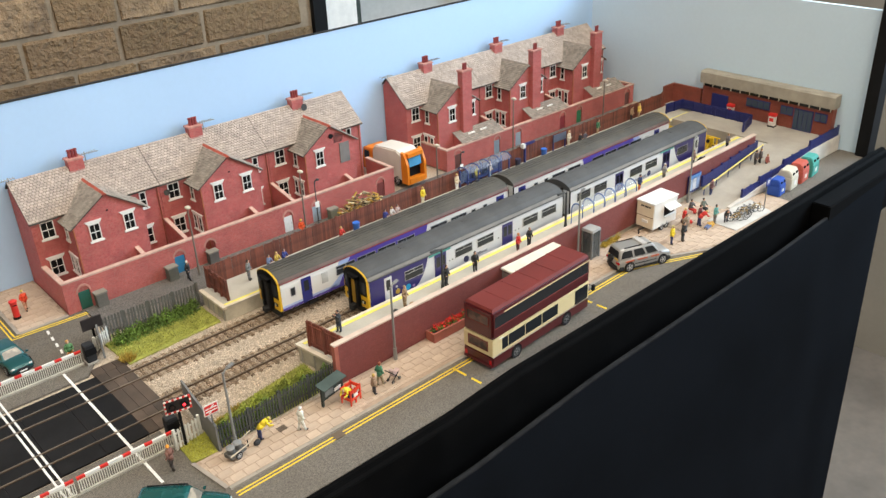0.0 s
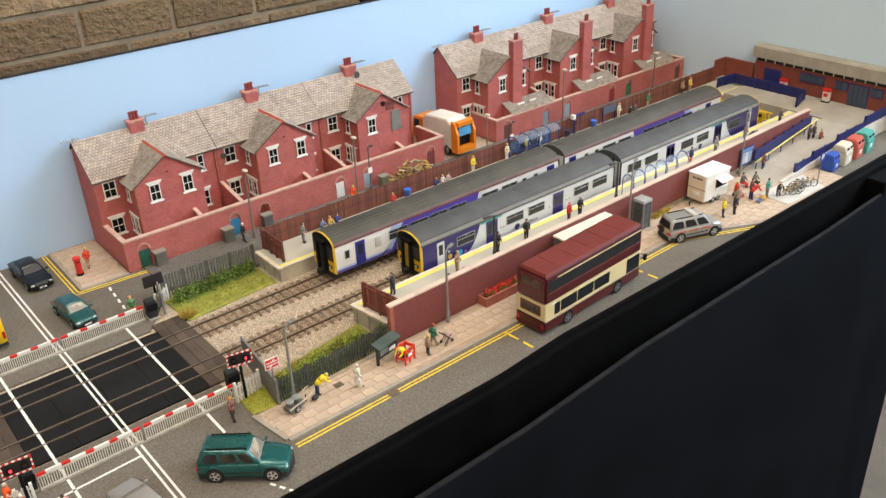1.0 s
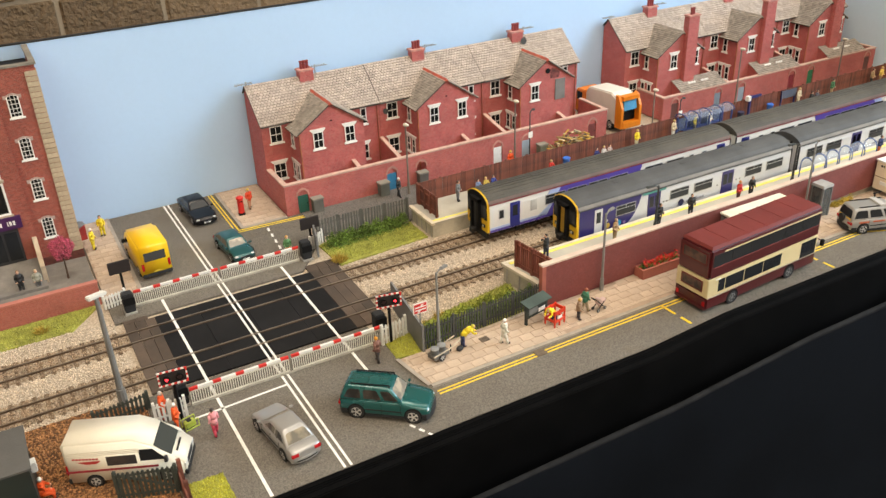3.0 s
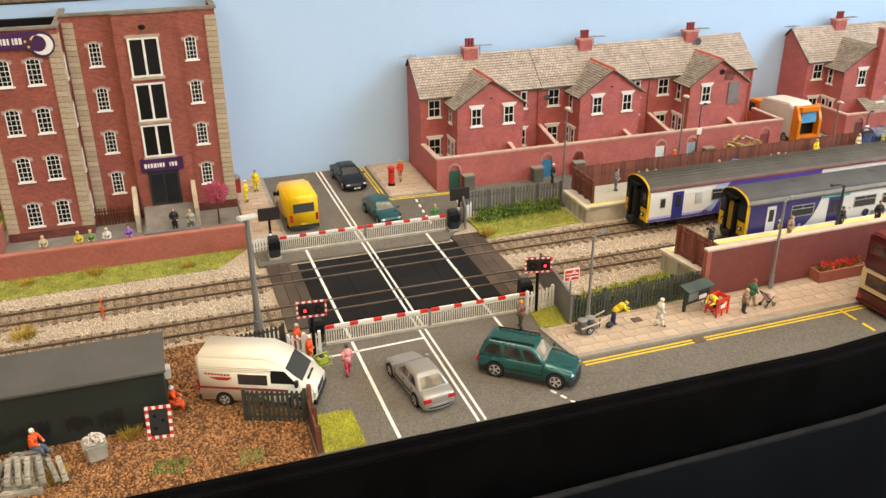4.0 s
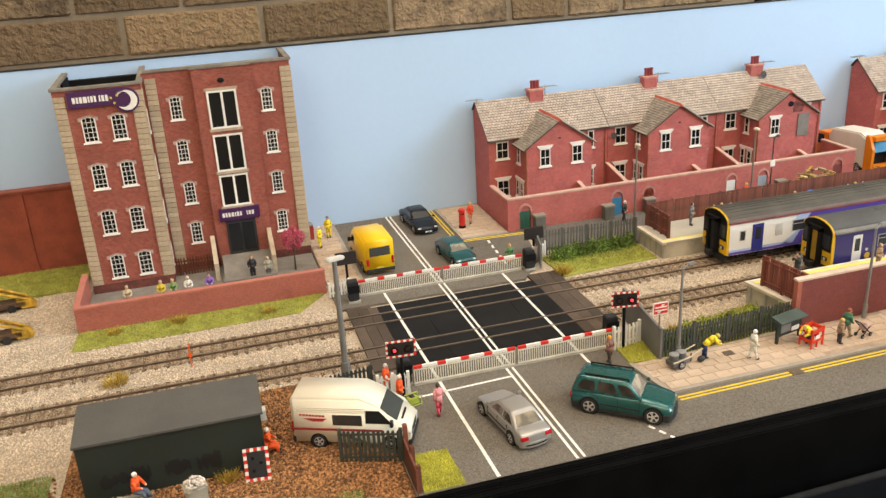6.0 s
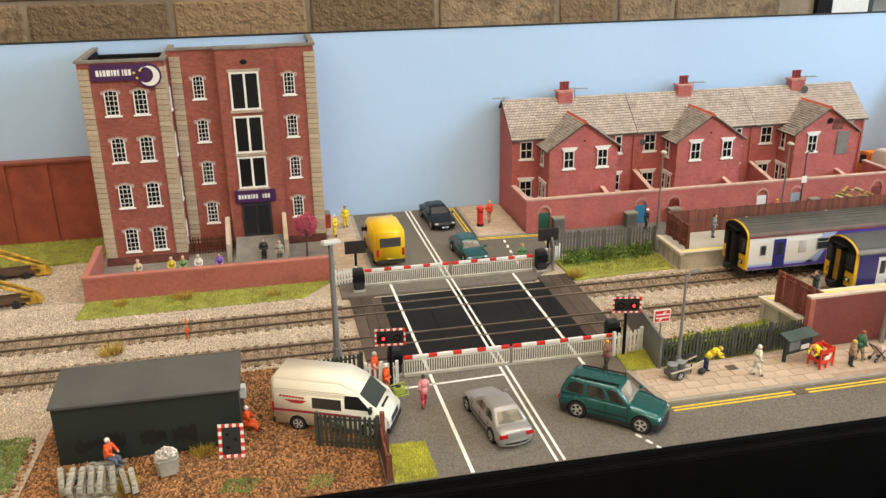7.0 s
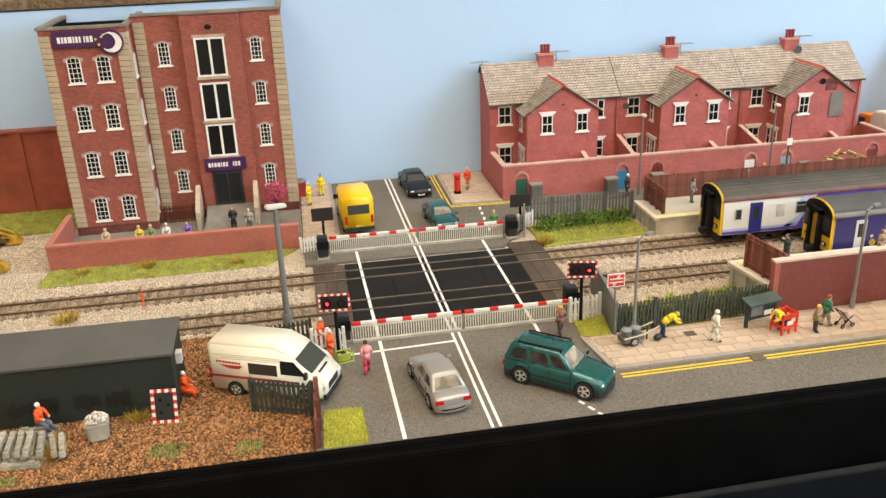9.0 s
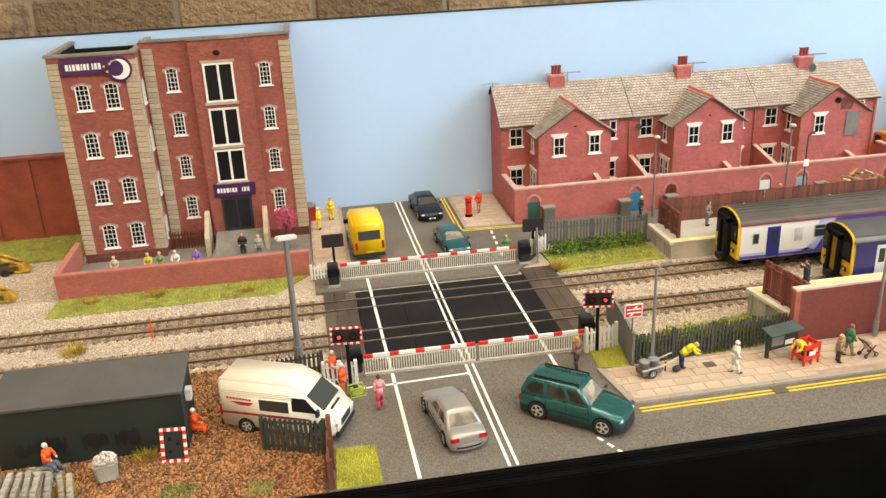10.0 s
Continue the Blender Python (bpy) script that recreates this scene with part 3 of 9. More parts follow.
def platform(name, x0, x1, y0, y1, edge_y, label):
    t = thing(name, 0, 0, GROUND_TOP, 0, label, "platform", "station platforms", "structure")
    h = PZ - GROUND_TOP
    bm = bm_new()
    box(bm, x0 + 1.5, x1, y0 + 1.5, y1 - 1.5, 0, h - 1.6)
    part("wall", bm, mat("platform_concrete", (0.50, 0.455, 0.35), 0.85, var=0.2, scale=50), t)
    bm = bm_new()
    box(bm, x0, x1, y0, y1, h - 1.6, h)
    part("surface", bm, PLAT_TOP, t)
    s = 1 if edge_y > (y0 + y1) / 2 else -1
    bm = bm_new()
    box(bm, x0 + 4, x1 - 2, edge_y - s * 5.0 - 1.55, edge_y - s * 5.0 + 1.55, h, h + 0.25)
    part("yellow_line", bm, mat("platform_yellow", (0.84, 0.74, 0.13), 0.6, var=0.12), t, "yellow safety line")
    bm = bm_new()
    lo, hi = sorted((edge_y, edge_y - s * 3.4))
    box(bm, x0, x1, lo, hi, h, h + 0.35)
    part("edge_coping", bm, CREAM, t, "cream edge coping")
    bm = bm_new()
    box(bm, x0 - 0.6, x0 + 3.6, y0 - 0.3, y1 + 0.3, h - 1.9, h + 0.45)
    part("end_coping", bm, CREAM, t, "cream end coping")
    for k in range(5):
        bm = bm_new()
        yy = y0 + 4 + k * (y1 - y0 - 8) / 4
        box(bm, x0 + 0.7, x0 + 1.6, yy - 0.5, yy + 0.5, 0, h - 1.9)
        part("pilaster", bm, CONCRETE, t)
    return t


platform("platform_north", 449, 1232, 252, 300, 252, "pale-surfaced station platform with cream edge")
# the near platform: its back stands against the brick wall, its west end runs slightly askew
PZS = 16.0
CZ = 17.5
t = thing("platform_south", 0, 0, 0, 0, "pale-surfaced station platform with cream edge", "platform", "station platforms", "structure")
PLAT_WALL = mat("platform_concrete", (0.50, 0.455, 0.35), 0.85)
bm = bm_new()
prism(bm, [(463.5, 147.5), (1180, 147.5), (1180, 101), (471.5, 94)], GROUND_TOP, PZS - 1.6, "z")
part("wall", bm, PLAT_WALL, t)
bm = bm_new()
prism(bm, [(466, 145.2), (1180, 145.2), (1180, 101), (473, 94)], PZS - 1.6, PZS, "z")
part("surface", bm, PLAT_TOP, t)
bm = bm_new()
prism(bm, [(461.6, 145.4), (461.6, 148.8), (1180, 148.8), (1180, 145.4)], PZS - 1.9, PZS + 0.35, "z")
part("edge_coping", bm, CREAM, t, "cream edge coping")
bm = bm_new()
prism(bm, [(461.6, 145.2), (465.8, 145.2), (473, 92), (468.6, 92)], PZS - 1.9, PZS + 0.4, "z")
part("end_coping", bm, CREAM, t, "cream end coping")
bm = bm_new()
prism(bm, [(467, 145.1), (1178, 145.1), (1178, 141.6), (467.4, 141.6)], PZS, PZS + 0.25, "z")
part("yellow_line", bm, mat("platform_yellow", (0.84, 0.74, 0.13), 0.6, var=0.12), t, "yellow safety line")
for k in range(3):
    bm = bm_new()
    box(bm, 462.6 + 2.2 * k, 463.6 + 2.2 * k, 141 - 16 * k, 142 - 16 * k, GROUND_TOP, PZS - 1.9)
    part("pilaster", bm, CONCRETE, t)
bm = bm_new()
box(bm, 1180.4, 1264, 47, 251.5, GROUND_TOP, CZ)
box(bm, 1232.4, 1264, 252, 300, GROUND_TOP, CZ)
structure("concourse", bm, PAVED, "pale paved station concourse", "floor")
# the ramp from the forecourt up to the concourse, with its low front wall
bm = bm_new()
prism(bm, [(985.4, 1.2), (1180, 1.2), (1180, CZ), (1150, CZ)], 47, 101, "y")
structure("ramp", bm, PAVED, "pale access ramp up to the station concourse", "ramp")
bm = bm_new()
prism(bm, [(992, 0), (1262, 0), (1262, CZ + 3), (1180, CZ + 3), (992, 3.5)], 43, 47, "y")
structure("ramp_wall", bm, mat("pale_render", (0.62, 0.58, 0.52), 0.8, var=0.12), "pale rendered wall beside the ramp", "wall")
# platform rear wall
t = thing("wall_platform", 0, 0, 0, 0, "dark red brick retaining wall behind the platform", "wall", "", "structure")
WALL_LINE = [(464, 90.0), (1134, 96.5)]
bm = bm_new()
(xa, ya), (xb, yb) = WALL_LINE
v = [bm.verts.new(Vector(p) * MM) for p in ((xa, ya, 0), (xb, yb, 10), (xb, yb + 3.8, 10), (xa, ya + 3.8, 0), (xa, ya, 39), (xb, yb, 41.5), (xb, yb + 3.8, 41.5), (xa, ya + 3.8, 39))]
for f in ((3, 2, 1, 0), (4, 5, 6, 7), (0, 1, 5, 4), (1, 2, 6, 5), (2, 3, 7, 6), (3, 0, 4, 7)):
    bm.faces.new([v[k] for k in f])
part("brickwork", bm, PLAT_BRICK, t)
bm = bm_new()
v = [bm.verts.new(Vector(p) * MM) for p in ((xa - 0.8, ya - 0.8, 39), (xb + 0.5, yb - 0.8, 41.5), (xb + 0.5, yb + 4.6, 41.5), (xa - 0.8, ya + 4.6, 39), (xa - 0.8, ya - 0.8, 40.5), (xb + 0.5, yb - 0.8, 43), (xb + 0.5, yb + 4.6, 43), (xa - 0.8, ya + 4.6, 40.5))]
for f in ((3, 2, 1, 0), (4, 5, 6, 7), (0, 1, 5, 4), (1, 2, 6, 5), (2, 3, 7, 6), (3, 0, 4, 7)):
    bm.faces.new([v[k] for k in f])
part("coping", bm, mat("wall_coping", (0.60, 0.47, 0.38), 0.75, var=0.12), t, "pale coping along the top")
bm = bm_new()
box(bm, xa - 0.4, xa + 3.4, ya - 0.4, ya + 4.2, 0, 38.9)
part("end_pier", bm, mat("wall_pier", (0.36, 0.11, 0.075), 0.8, var=0.15), t, "orange-brown brick end pier")


def paling(name, pts, h, z, m, label, gap=3.0, w=1.6, pointed=True, rails=(0.25, 0.78), posts=26, group="", thick=0.7, solid=False, category="fence"):
    """A fence along a line of points: posts, rails and a paling at every gap."""
    t = thing(name, pts[0][0], pts[0][1], z, 0, label, category, group)
    bm = bm_new()
    box(bm, -w / 2, w / 2, -thick / 2, thick / 2, 0, h - (w / 2 if pointed else 0))
    if pointed:
        prism(bm, [(-w / 2, h - w / 2), (w / 2, h - w / 2), (0, h)], -thick / 2, thick / 2, "y")
    pale = mesh_of("paling", bm, m)
    bm = bm_new()
    box(bm, -1.1, 1.1, -1.1, 1.1, 0, h * 1.02, None, 0.1)
    post = mesh_of("post", bm, m)
    ox, oy = pts[0]
    dense = []
    for (x0, y0), (x1, y1) in zip(pts[:-1], pts[1:]):
        L, a = math.hypot(x1 - x0, y1 - y0), math.degrees(math.atan2(y1 - y0, x1 - x0))
        d = ((x1 - x0) / L, (y1 - y0) / L)
        for f in rails:
            bm = bm_new()
            rot = pose(0, 0, 0, 0, 0, a)
            box(bm, 0, L, thick / 2, thick / 2 + 0.8, h * f - 0.6, h * f + 0.6, Matrix.Translation((x0 - ox, y0 - oy, 0)) @ rot)
            part("rail", bm, m, t)
        k = 0.0
        while k < L:
            dense.append(at(x0 - ox + d[0] * k, y0 - oy + d[1] * k, 0, 0, 0, a))
            k += gap
        n = max(1, round(L / posts))
        for k in range(n + 1):
            shared("post", post, t, at(x0 - ox + d[0] * L * k / n - d[1] * 1.2, y0 - oy + d[1] * L * k / n + d[0] * 1.2, 0, 0, 0, a))
    if len(dense) <= 300:
        for mm in dense:
            shared("paling", pale, t, mm @ pose(0, rng.uniform(-0.0001, 0.0001), 0, 0, rng.uniform(-1.2, 1.2), 0))
    else:
        bm = bm_new()
        for mm in dense:
            c = mm.copy()
            c.translation = c.translation / MM
            box(bm, -w / 2, w / 2, -thick / 2, thick / 2, 0, h + rng.uniform(-0.3, 0.3), c)
        tagged(part("paling_rest", bm, m, t), kind="stuff")
    return t


paling("fence_close_boarded", [(460, 300.5), (1226, 300.5), (1227, 300.6)], 22.5, PZ - 0.4, FENCE_BROWN, "long brown close-boarded fence behind the platform", gap=2.7, w=2.5, pointed=False)
paling("fence_platform_end", [(461, 262), (461, 298)], 21.5, PZ, FENCE_BROWN, "brown paling fence across the platform end", gap=2.6, w=1.7, pointed=False, posts=12, thick=1.2, group="platform end fences")
paling("fence_platform_end", [(476, 96), (470.5, 137)], 25, PZS, mat("end_fence_brown", (0.25, 0.07, 0.042), 0.7, var=0.2, random_ob=0.25), "brown paling fence across the platform end", gap=2.5, w=1.8, pointed=False, posts=21, thick=1.2, rails=(0.16, 0.86), group="platform end fences")
paling("fence_palisade", [(347, 301), (446, 297)], 25, 0, FENCE_GREY, "grey steel palisade fence beside the lane", gap=3.0, w=1.5, group="palisade fences")
paling("fence_palisade", [(352, 88.5), (467, 94.6)], 21.5, 0.6, mat("palisade_slate", (0.062, 0.066, 0.060), 0.6, var=0.2), "grey steel palisade fence beside the pavement", gap=2.55, w=1.1, thick=0.5, group="palisade fences")
bm = bm_new()
prism(bm, [(350, 85), (359, 158), (360.6, 158), (351.8, 85)], 0, 25, "z")
tagged(part("side_fence", bm, GREY), "plain grey fence panel beside the crossing", "fence")
bm = bm_new()
prism(bm, [(339, 274), (346, 301), (347.6, 301), (340.6, 274)], 0, 22, "z")
tagged(part("side_fence", bm, GREY), "plain grey fence panel beside the crossing", "fence")
for n_, (xa, xb, zz) in enumerate(((1021, 1058, 4.0), (1058, 1114, 9.0), (1114, 1180, 15), (1180, 1258, 21.5))):
    paling("fence_ramp", [(xa, 44.6), (xb, 45)], 13, zz, BLUE_FENCE, "deep blue station fence beside the ramp", gap=2.0, w=1.9, pointed=False, posts=24, thick=1.0, group="ramp fences")
for xa in range(1006, 1138, 22):
    paling("fence_ramp_wall", [(xa, 89.5 + 0.04 * (xa - 1006)), (xa + 22, 90.4 + 0.04 * (xa - 1006))], 14, 12 + 8.5 * (xa - 1006) / 132, BLUE_FENCE, "deep blue fence panel along the ramp wall", gap=2.1, w=2.05, pointed=False, posts=22, thick=0.8, group="ramp wall fences")
hand = thing("handrail", 0, 0, 0, 0, "cream and yellow handrail beside the ramp", "handrail")
bm = bm_new()
rod(bm, (1000, 85.5, 12), (1146, 91, 27), 0.85)
part("rail", bm, mat("cream_yellow", (0.78, 0.65, 0.2), 0.5), hand)
for xa in range(1004, 1146, 28):
    k = (xa - 1000) / 146
    bm = bm_new()
    rod(bm, (xa, 85.5 + 5.5 * k, 0.9 + 14.4 * (xa - 985) / 165), (xa, 85.5 + 5.5 * k, 12 + 15 * k), 0.6, n=6)
    part("post", bm, BLUE_FENCE, hand)
paling("fence_concourse", [(1196, 147), (1232, 157), (1230, 269), (1195, 273)], 14, CZ, BLUE_FENCE, "deep blue station fence behind the buffer stops", gap=2.1, w=2.0, pointed=False, posts=18, thick=0.9)

# ---- roofs, windows and chimneys for the small houses ----
WINDOW_BLACK = glass_mat("house_window", (0.010, 0.0105, 0.011), 0.15)


def slates(name, parent, o, u, v, m, w=3.6, h=3.3, keep=None, label=""):
    """Rows of separate slates on a slope: o the lower corner, u along the eaves, v up the slope."""
    o, u, v = Vector(o), Vector(u), Vector(v)
    nrm = u.cross(v).normalized()
    if nrm.z < 0:
        nrm = -nrm
    du, dv = u.normalized(), v.normalized()
    verts, faces = [], []
    j = 0
    while j * h < v.length - 0.5:
        x = -w / 2 if j % 2 else 0.0
        while x < u.length - 0.3:
            a, b = max(x, 0) + 0.26, min(x + w, u.length) - 0.26
            if b - a > 0.5 and (keep is None or keep(a, b, j * h)):
                lift = 1.25 + rng.uniform(-0.2, 0.35)
                lo, hi = o + dv * (j * h + rng.uniform(-0.12, 0.12)), o + dv * min(j * h + h * 1.15, v.length)
                n = len(verts)
                for base, q, z in ((lo, a, lift), (lo, b, lift), (hi, b, 0.15), (hi, a, 0.15), (lo, a, 0.0), (lo, b, 0.0)):
                    verts.append((base + du * q + nrm * z) * MM)
                faces += [(n, n + 1, n + 2, n + 3), (n + 4, n + 5, n + 1, n), (n + 4, n, n + 3), (n + 5, n + 2, n + 1)]
            x += w
        j += 1
    me = bpy.data.meshes.new(name)
    me.from_pydata(verts, [], faces)
    me.materials.append(m)
    ob = new(name, me)
    ob.parent = parent
    return tagged(ob, label, kind="stuff")


def sash_meshes(w, h, nx=2, ny=2, arch=False):
    """Frame, glass, lintel and sill of a window w by h, in the plane y=0, facing -y, its lower left corner at 0."""
    f = 0.9
    rise = 1.7 if arch else 0.0

    def head(x):
        return h - rise * (2 * x / w - 1) ** 2
    # one closed frame: an outer and an inner outline
    top = [w - w * i / 8 for i in range(9)] if arch else [w, 0]
    outer = [(0, 0), (w, 0)] + [(x, head(x)) for x in top]
    inner = [(f, f * 1.2), (w - f, f * 1.2)] + [(min(max(x, f), w - f), head(x) - (f if not arch else 0.25)) for x in top]
    bm = bm_new()
    n = len(outer)
    vs = [[bm.verts.new(Vector((x, y, z)) * MM) for x, z in pts] for pts, y in ((outer, -0.9), (inner, -0.9), (inner, 0.3), (outer, 0.3))]
    for a, b in zip(vs, vs[1:] + vs[:1]):
        for i in range(n):
            bm.faces.new((a[i], a[(i + 1) % n], b[(i + 1) % n], b[i]))
    frame_me = mesh_of("window", bm, WHITE)
    bars_me = []
    for i in range(1, nx):
        x = w * i / nx
        bm = bm_new()
        k = 0.25 if not arch else 0.2
        box(bm, x - k, x + k, -0.6, 0.1, f, head(x) - (f if not arch else 0.2))
        bars_me.append(mesh_of("glazing_bar", bm, WHITE))
    for j in range(1, ny):
        k = 0.2 if arch else 0.4 if j * 2 == ny else 0.25
        bm = bm_new()
        box(bm, f, w - f, -0.62, 0.12, h * j / ny - k, h * j / ny + k)
        bars_me.append(mesh_of("glazing_bar", bm, WHITE))
    bm = bm_new()
    xs = [w * i / 8 for i in range(9)] if arch else [f * 0.5, w - f * 0.5]
    prism(bm, [(xs[0], f * 0.5), (xs[-1], f * 0.5)] + [(x, head(x) - 0.05) for x in xs[::-1]], -0.3, 0.2, "y")
    pane = mesh_of("pane", bm, WINDOW_BLACK)
    bm = bm_new()
    if arch:
        zb = h - rise - 1.6
        prism(bm, [(-2.4, zb), (0, zb)] + [(x, head(x)) for x in xs] + [(w, zb), (w + 2.4, zb), (w + 2.4, zb + 3.2)] + [(x, head(x) + 1.5) for x in xs[::-1]] + [(-2.4, zb + 3.2)], -0.7, 0.3, "y")
    else:
        prism(bm, [(-0.6, h), (w + 0.6, h), (w + 2.8, h + 2.6), (w + 2.8, h + 3.3), (-2.8, h + 3.3), (-2.8, h + 2.6)], -1.1, 0.3, "y")
    lintel = mesh_of("lintel", bm, WHITE if not arch else mat("hood_stone", (0.42, 0.31, 0.27), 0.85, var=0.2, scale=200))
    bm = bm_new()
    box(bm, -1.6, w + 1.6, -1.6, 0.3, -1.7 if not arch else -1.2, 0)
    sill = mesh_of("sill", bm, WHITE)
    return frame_me, pane, lintel, sill, bars_me


def put_window(meshes, parent, m):
    frame_me, pane, lintel, sill, bars_me = meshes
    ob = shared("window", frame_me, parent, m)
    for n, me in (("pane", pane), ("lintel", lintel), ("sill", sill)):
        shared(n, me, ob)
    for me in bars_me:
        shared("glazing_bar", me, ob)
    return ob


W_MAIN = sash_meshes(13, 18)
W_WING = sash_meshes(11, 18)
W_SLIM = sash_meshes(7, 18, 1, 2)
W_LOW = sash_meshes(13, 19)


def chimney(parent, x, y, z0, z1, w, d, pots=3):
    bm = bm_new()
    box(bm, x - w / 2, x + w / 2, y - d / 2, y + d / 2, z0, z1)
    ch = part("chimney", bm, RED_BRICK, parent)
    bm = bm_new()
    box(bm, x - w / 2 - 1.2, x + w / 2 + 1.2, y - d / 2 - 1.2, y + d / 2 + 1.2, z1, z1 + 1.8, None, 0.4)
    part("cap", bm, mat("chimney_cap", (0.48, 0.22, 0.18), 0.85, var=0.25, scale=150), ch)
    for k in range(pots):
        bm = bm_new()
        px = x + (k - (pots - 1) / 2) * 3.4
        rod(bm, (px, y, z1 + 1.6), (px, y, z1 + 9.4), 1.75, 1.5, 10)
        rod(bm, (px, y, z1 + 8.8), (px, y, z1 + 10.2), 1.95, 1.95, 10)
        part("pot", bm, mat("terracotta_pot", (0.24, 0.035, 0.035), 0.7), ch)
    return ch


def aerial(parent, x, y, z, s=1):
    bm = bm_new()
    rod(bm, (x, y, z), (x, y, z + 12), 0.55, n=6)
    rod(bm, (x - 6 * s, y - 1, z + 10.5), (x + 13 * s, y - 3, z + 10.5), 0.5, n=6)
    for k in range(7):
        px = x - 5 * s + s * 2.7 * k
        rod(bm, (px, y - 4.6, z + 10.5), (px, y + 2.6, z + 10.5), 0.38, n=5)
    part("aerial", bm, STEEL, parent, "grey television aerial")


EAVE_Z, RIDGE_Z, FACE_Y, BACK_Y, WING_Y = 84.0, 116.0, 425.0, 462.0, 395.0


def terraced_house(x0, width, label, wing_off, tall_stack=False, boarded=False, west_end=False, east_end=False):
    t = thing("terraced_house", x0, 0, 0, 0, label, "house", "terraced houses")
    wx, ww = wing_off, 72.0
    mid = wx + ww / 2
    # main walls with a gable shape
    bm = bm_new()
    prism(bm, [(FACE_Y, 0), (471, 0), (471, RIDGE_Z - 12), (BACK_Y, RIDGE_Z - 1.5), (FACE_Y, EAVE_Z - 1)], 0.15, width - 0.15, "x")
    part("main_wall", bm, RED_BRICK, t)
    bm = bm_new()
    prism(bm, [(wx, 0), (wx + ww, 0), (wx + ww, 78), (mid, 102), (wx, 78)], WING_Y, FACE_Y + 12, "y")
    part("wing_wall", bm, RED_BRICK, t)
    # roofs
    o, e = Vector((0, FACE_Y - 3.0, EAVE_Z - 2.0)), Vector((0, BACK_Y, RIDGE_Z))
    bm = bm_new()
    prism(bm, [(o.y, o.z - 1.4), (e.y, e.z - 1.4), (471, RIDGE_Z - 10.4), (471, RIDGE_Z - 9), (e.y, e.z), (o.y, o.z)], -1.6 if west_end else 0, width + (1.6 if east_end else 0), "x")
    roof = part("roof", bm, UNDER_SLATE, t)
    slates("slate_rest", roof, (-1.6 if west_end else 0.2, o.y, o.z), (width - 0.4 + (1.6 if west_end else 0) + (1.6 if east_end else 0), 0, 0), e - o, SLATE)
    over = 4.0
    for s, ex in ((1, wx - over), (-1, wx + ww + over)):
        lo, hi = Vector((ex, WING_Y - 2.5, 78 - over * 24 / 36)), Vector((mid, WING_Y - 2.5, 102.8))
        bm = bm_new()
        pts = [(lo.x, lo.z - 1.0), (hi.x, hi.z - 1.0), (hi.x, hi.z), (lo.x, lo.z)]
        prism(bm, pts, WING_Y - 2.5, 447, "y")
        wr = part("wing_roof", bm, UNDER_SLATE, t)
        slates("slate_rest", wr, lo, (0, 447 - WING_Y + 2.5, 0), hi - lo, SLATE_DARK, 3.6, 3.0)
    bm = bm_new()
    prism(bm, [(mid - 2.6, 101.4), (mid, 104.6), (mid + 2.6, 101.4)], WING_Y - 2.6, 446, "y")
    part("ridge_tile", bm, RIDGE_RED if not tall_stack else SLATE_DARK, t)
    bm = bm_new()
    rod(bm, (width - 3.5, FACE_Y - 1.0, 0), (width - 3.5, FACE_Y - 1.0, EAVE_Z - 2), 0.55, n=8)
    part("drainpipe", bm, mat("rust_pipe", (0.30, 0.085, 0.035), 0.7), t, "rust-brown drainpipe")
    bm = bm_new()
    prism(bm, [(FACE_Y - 3.9, EAVE_Z - 3.4), (FACE_Y - 2.3, EAVE_Z - 3.4), (FACE_Y - 2.3, EAVE_Z - 2.2), (FACE_Y - 3.9, EAVE_Z - 2.2)], 0.2, wx - 4.5, "x")
    part("gutter", bm, mat("gutter_grey", (0.10, 0.09, 0.08), 0.7), t)
    # rust-brown quoin strips at the wing's corners
    for xx in (wx + 0.1,):
        bm = bm_new()
        box(bm, xx - 0.5, xx + 0.5, WING_Y - 0.35, WING_Y + 0.7, 0, 77.5)
        part("corner_strip", bm, mat("rust_corner", (0.40, 0.13, 0.05), 0.8, var=0.35, scale=150), t)
    # windows
    for z in (61.5, 20.5):
        put_window(W_MAIN, t, at(8.5, FACE_Y - 0.3, z))
        put_window(W_SLIM, t, at(wx + ww + 9.5, FACE_Y - 0.3, z))
    if tall_stack:
        put_window(W_WING, t, at(wx + 20, WING_Y - 0.3, 58))
        put_window(W_SLIM, t, at(wx + 60, WING_Y - 0.3, 58))
    else:
        put_window(W_WING, t, at(wx + 14.5, WING_Y - 0.3, 57))
        if boarded:
            bm = bm_new()
            box(bm, wx + 49, wx + 63, WING_Y - 1.0, WING_Y, 52, 77)
            part("boarding", bm, mat("grey_board", (0.18, 0.17, 0.16), 0.8), t, "grey boarded-up window")
            bm = bm_new()
            rod(bm, (mid + 2, WING_Y + 0.2, 89), (mid + 2, WING_Y - 1.2, 89), 3.0, n=14)
            part("vent", bm, BLACK, t, "sooty round vent")
            bm = bm_new()
            prism(bm, [(mid + 6, 79), (mid + 18, 79), (mid + 20, 86), (mid + 9, 92), (mid + 5.5, 90)], WING_Y - 0.2, WING_Y + 0.2, "y")
            part("soot_stain", bm, mat("soot_brick", (0.15, 0.05, 0.045), 0.9, var=0.4, scale=200, other=(0.32, 0.085, 0.075)), t, "sooty brick patch")
        else:
            put_window(W_WING, t, at(wx + 50, WING_Y - 0.3, 57))
            bm = bm_new()
            box(bm, mid - 1.2, mid + 1.2, WING_Y - 0.25, WING_Y, 83.5, 85)
            part("airbrick", bm, BLACK, t)
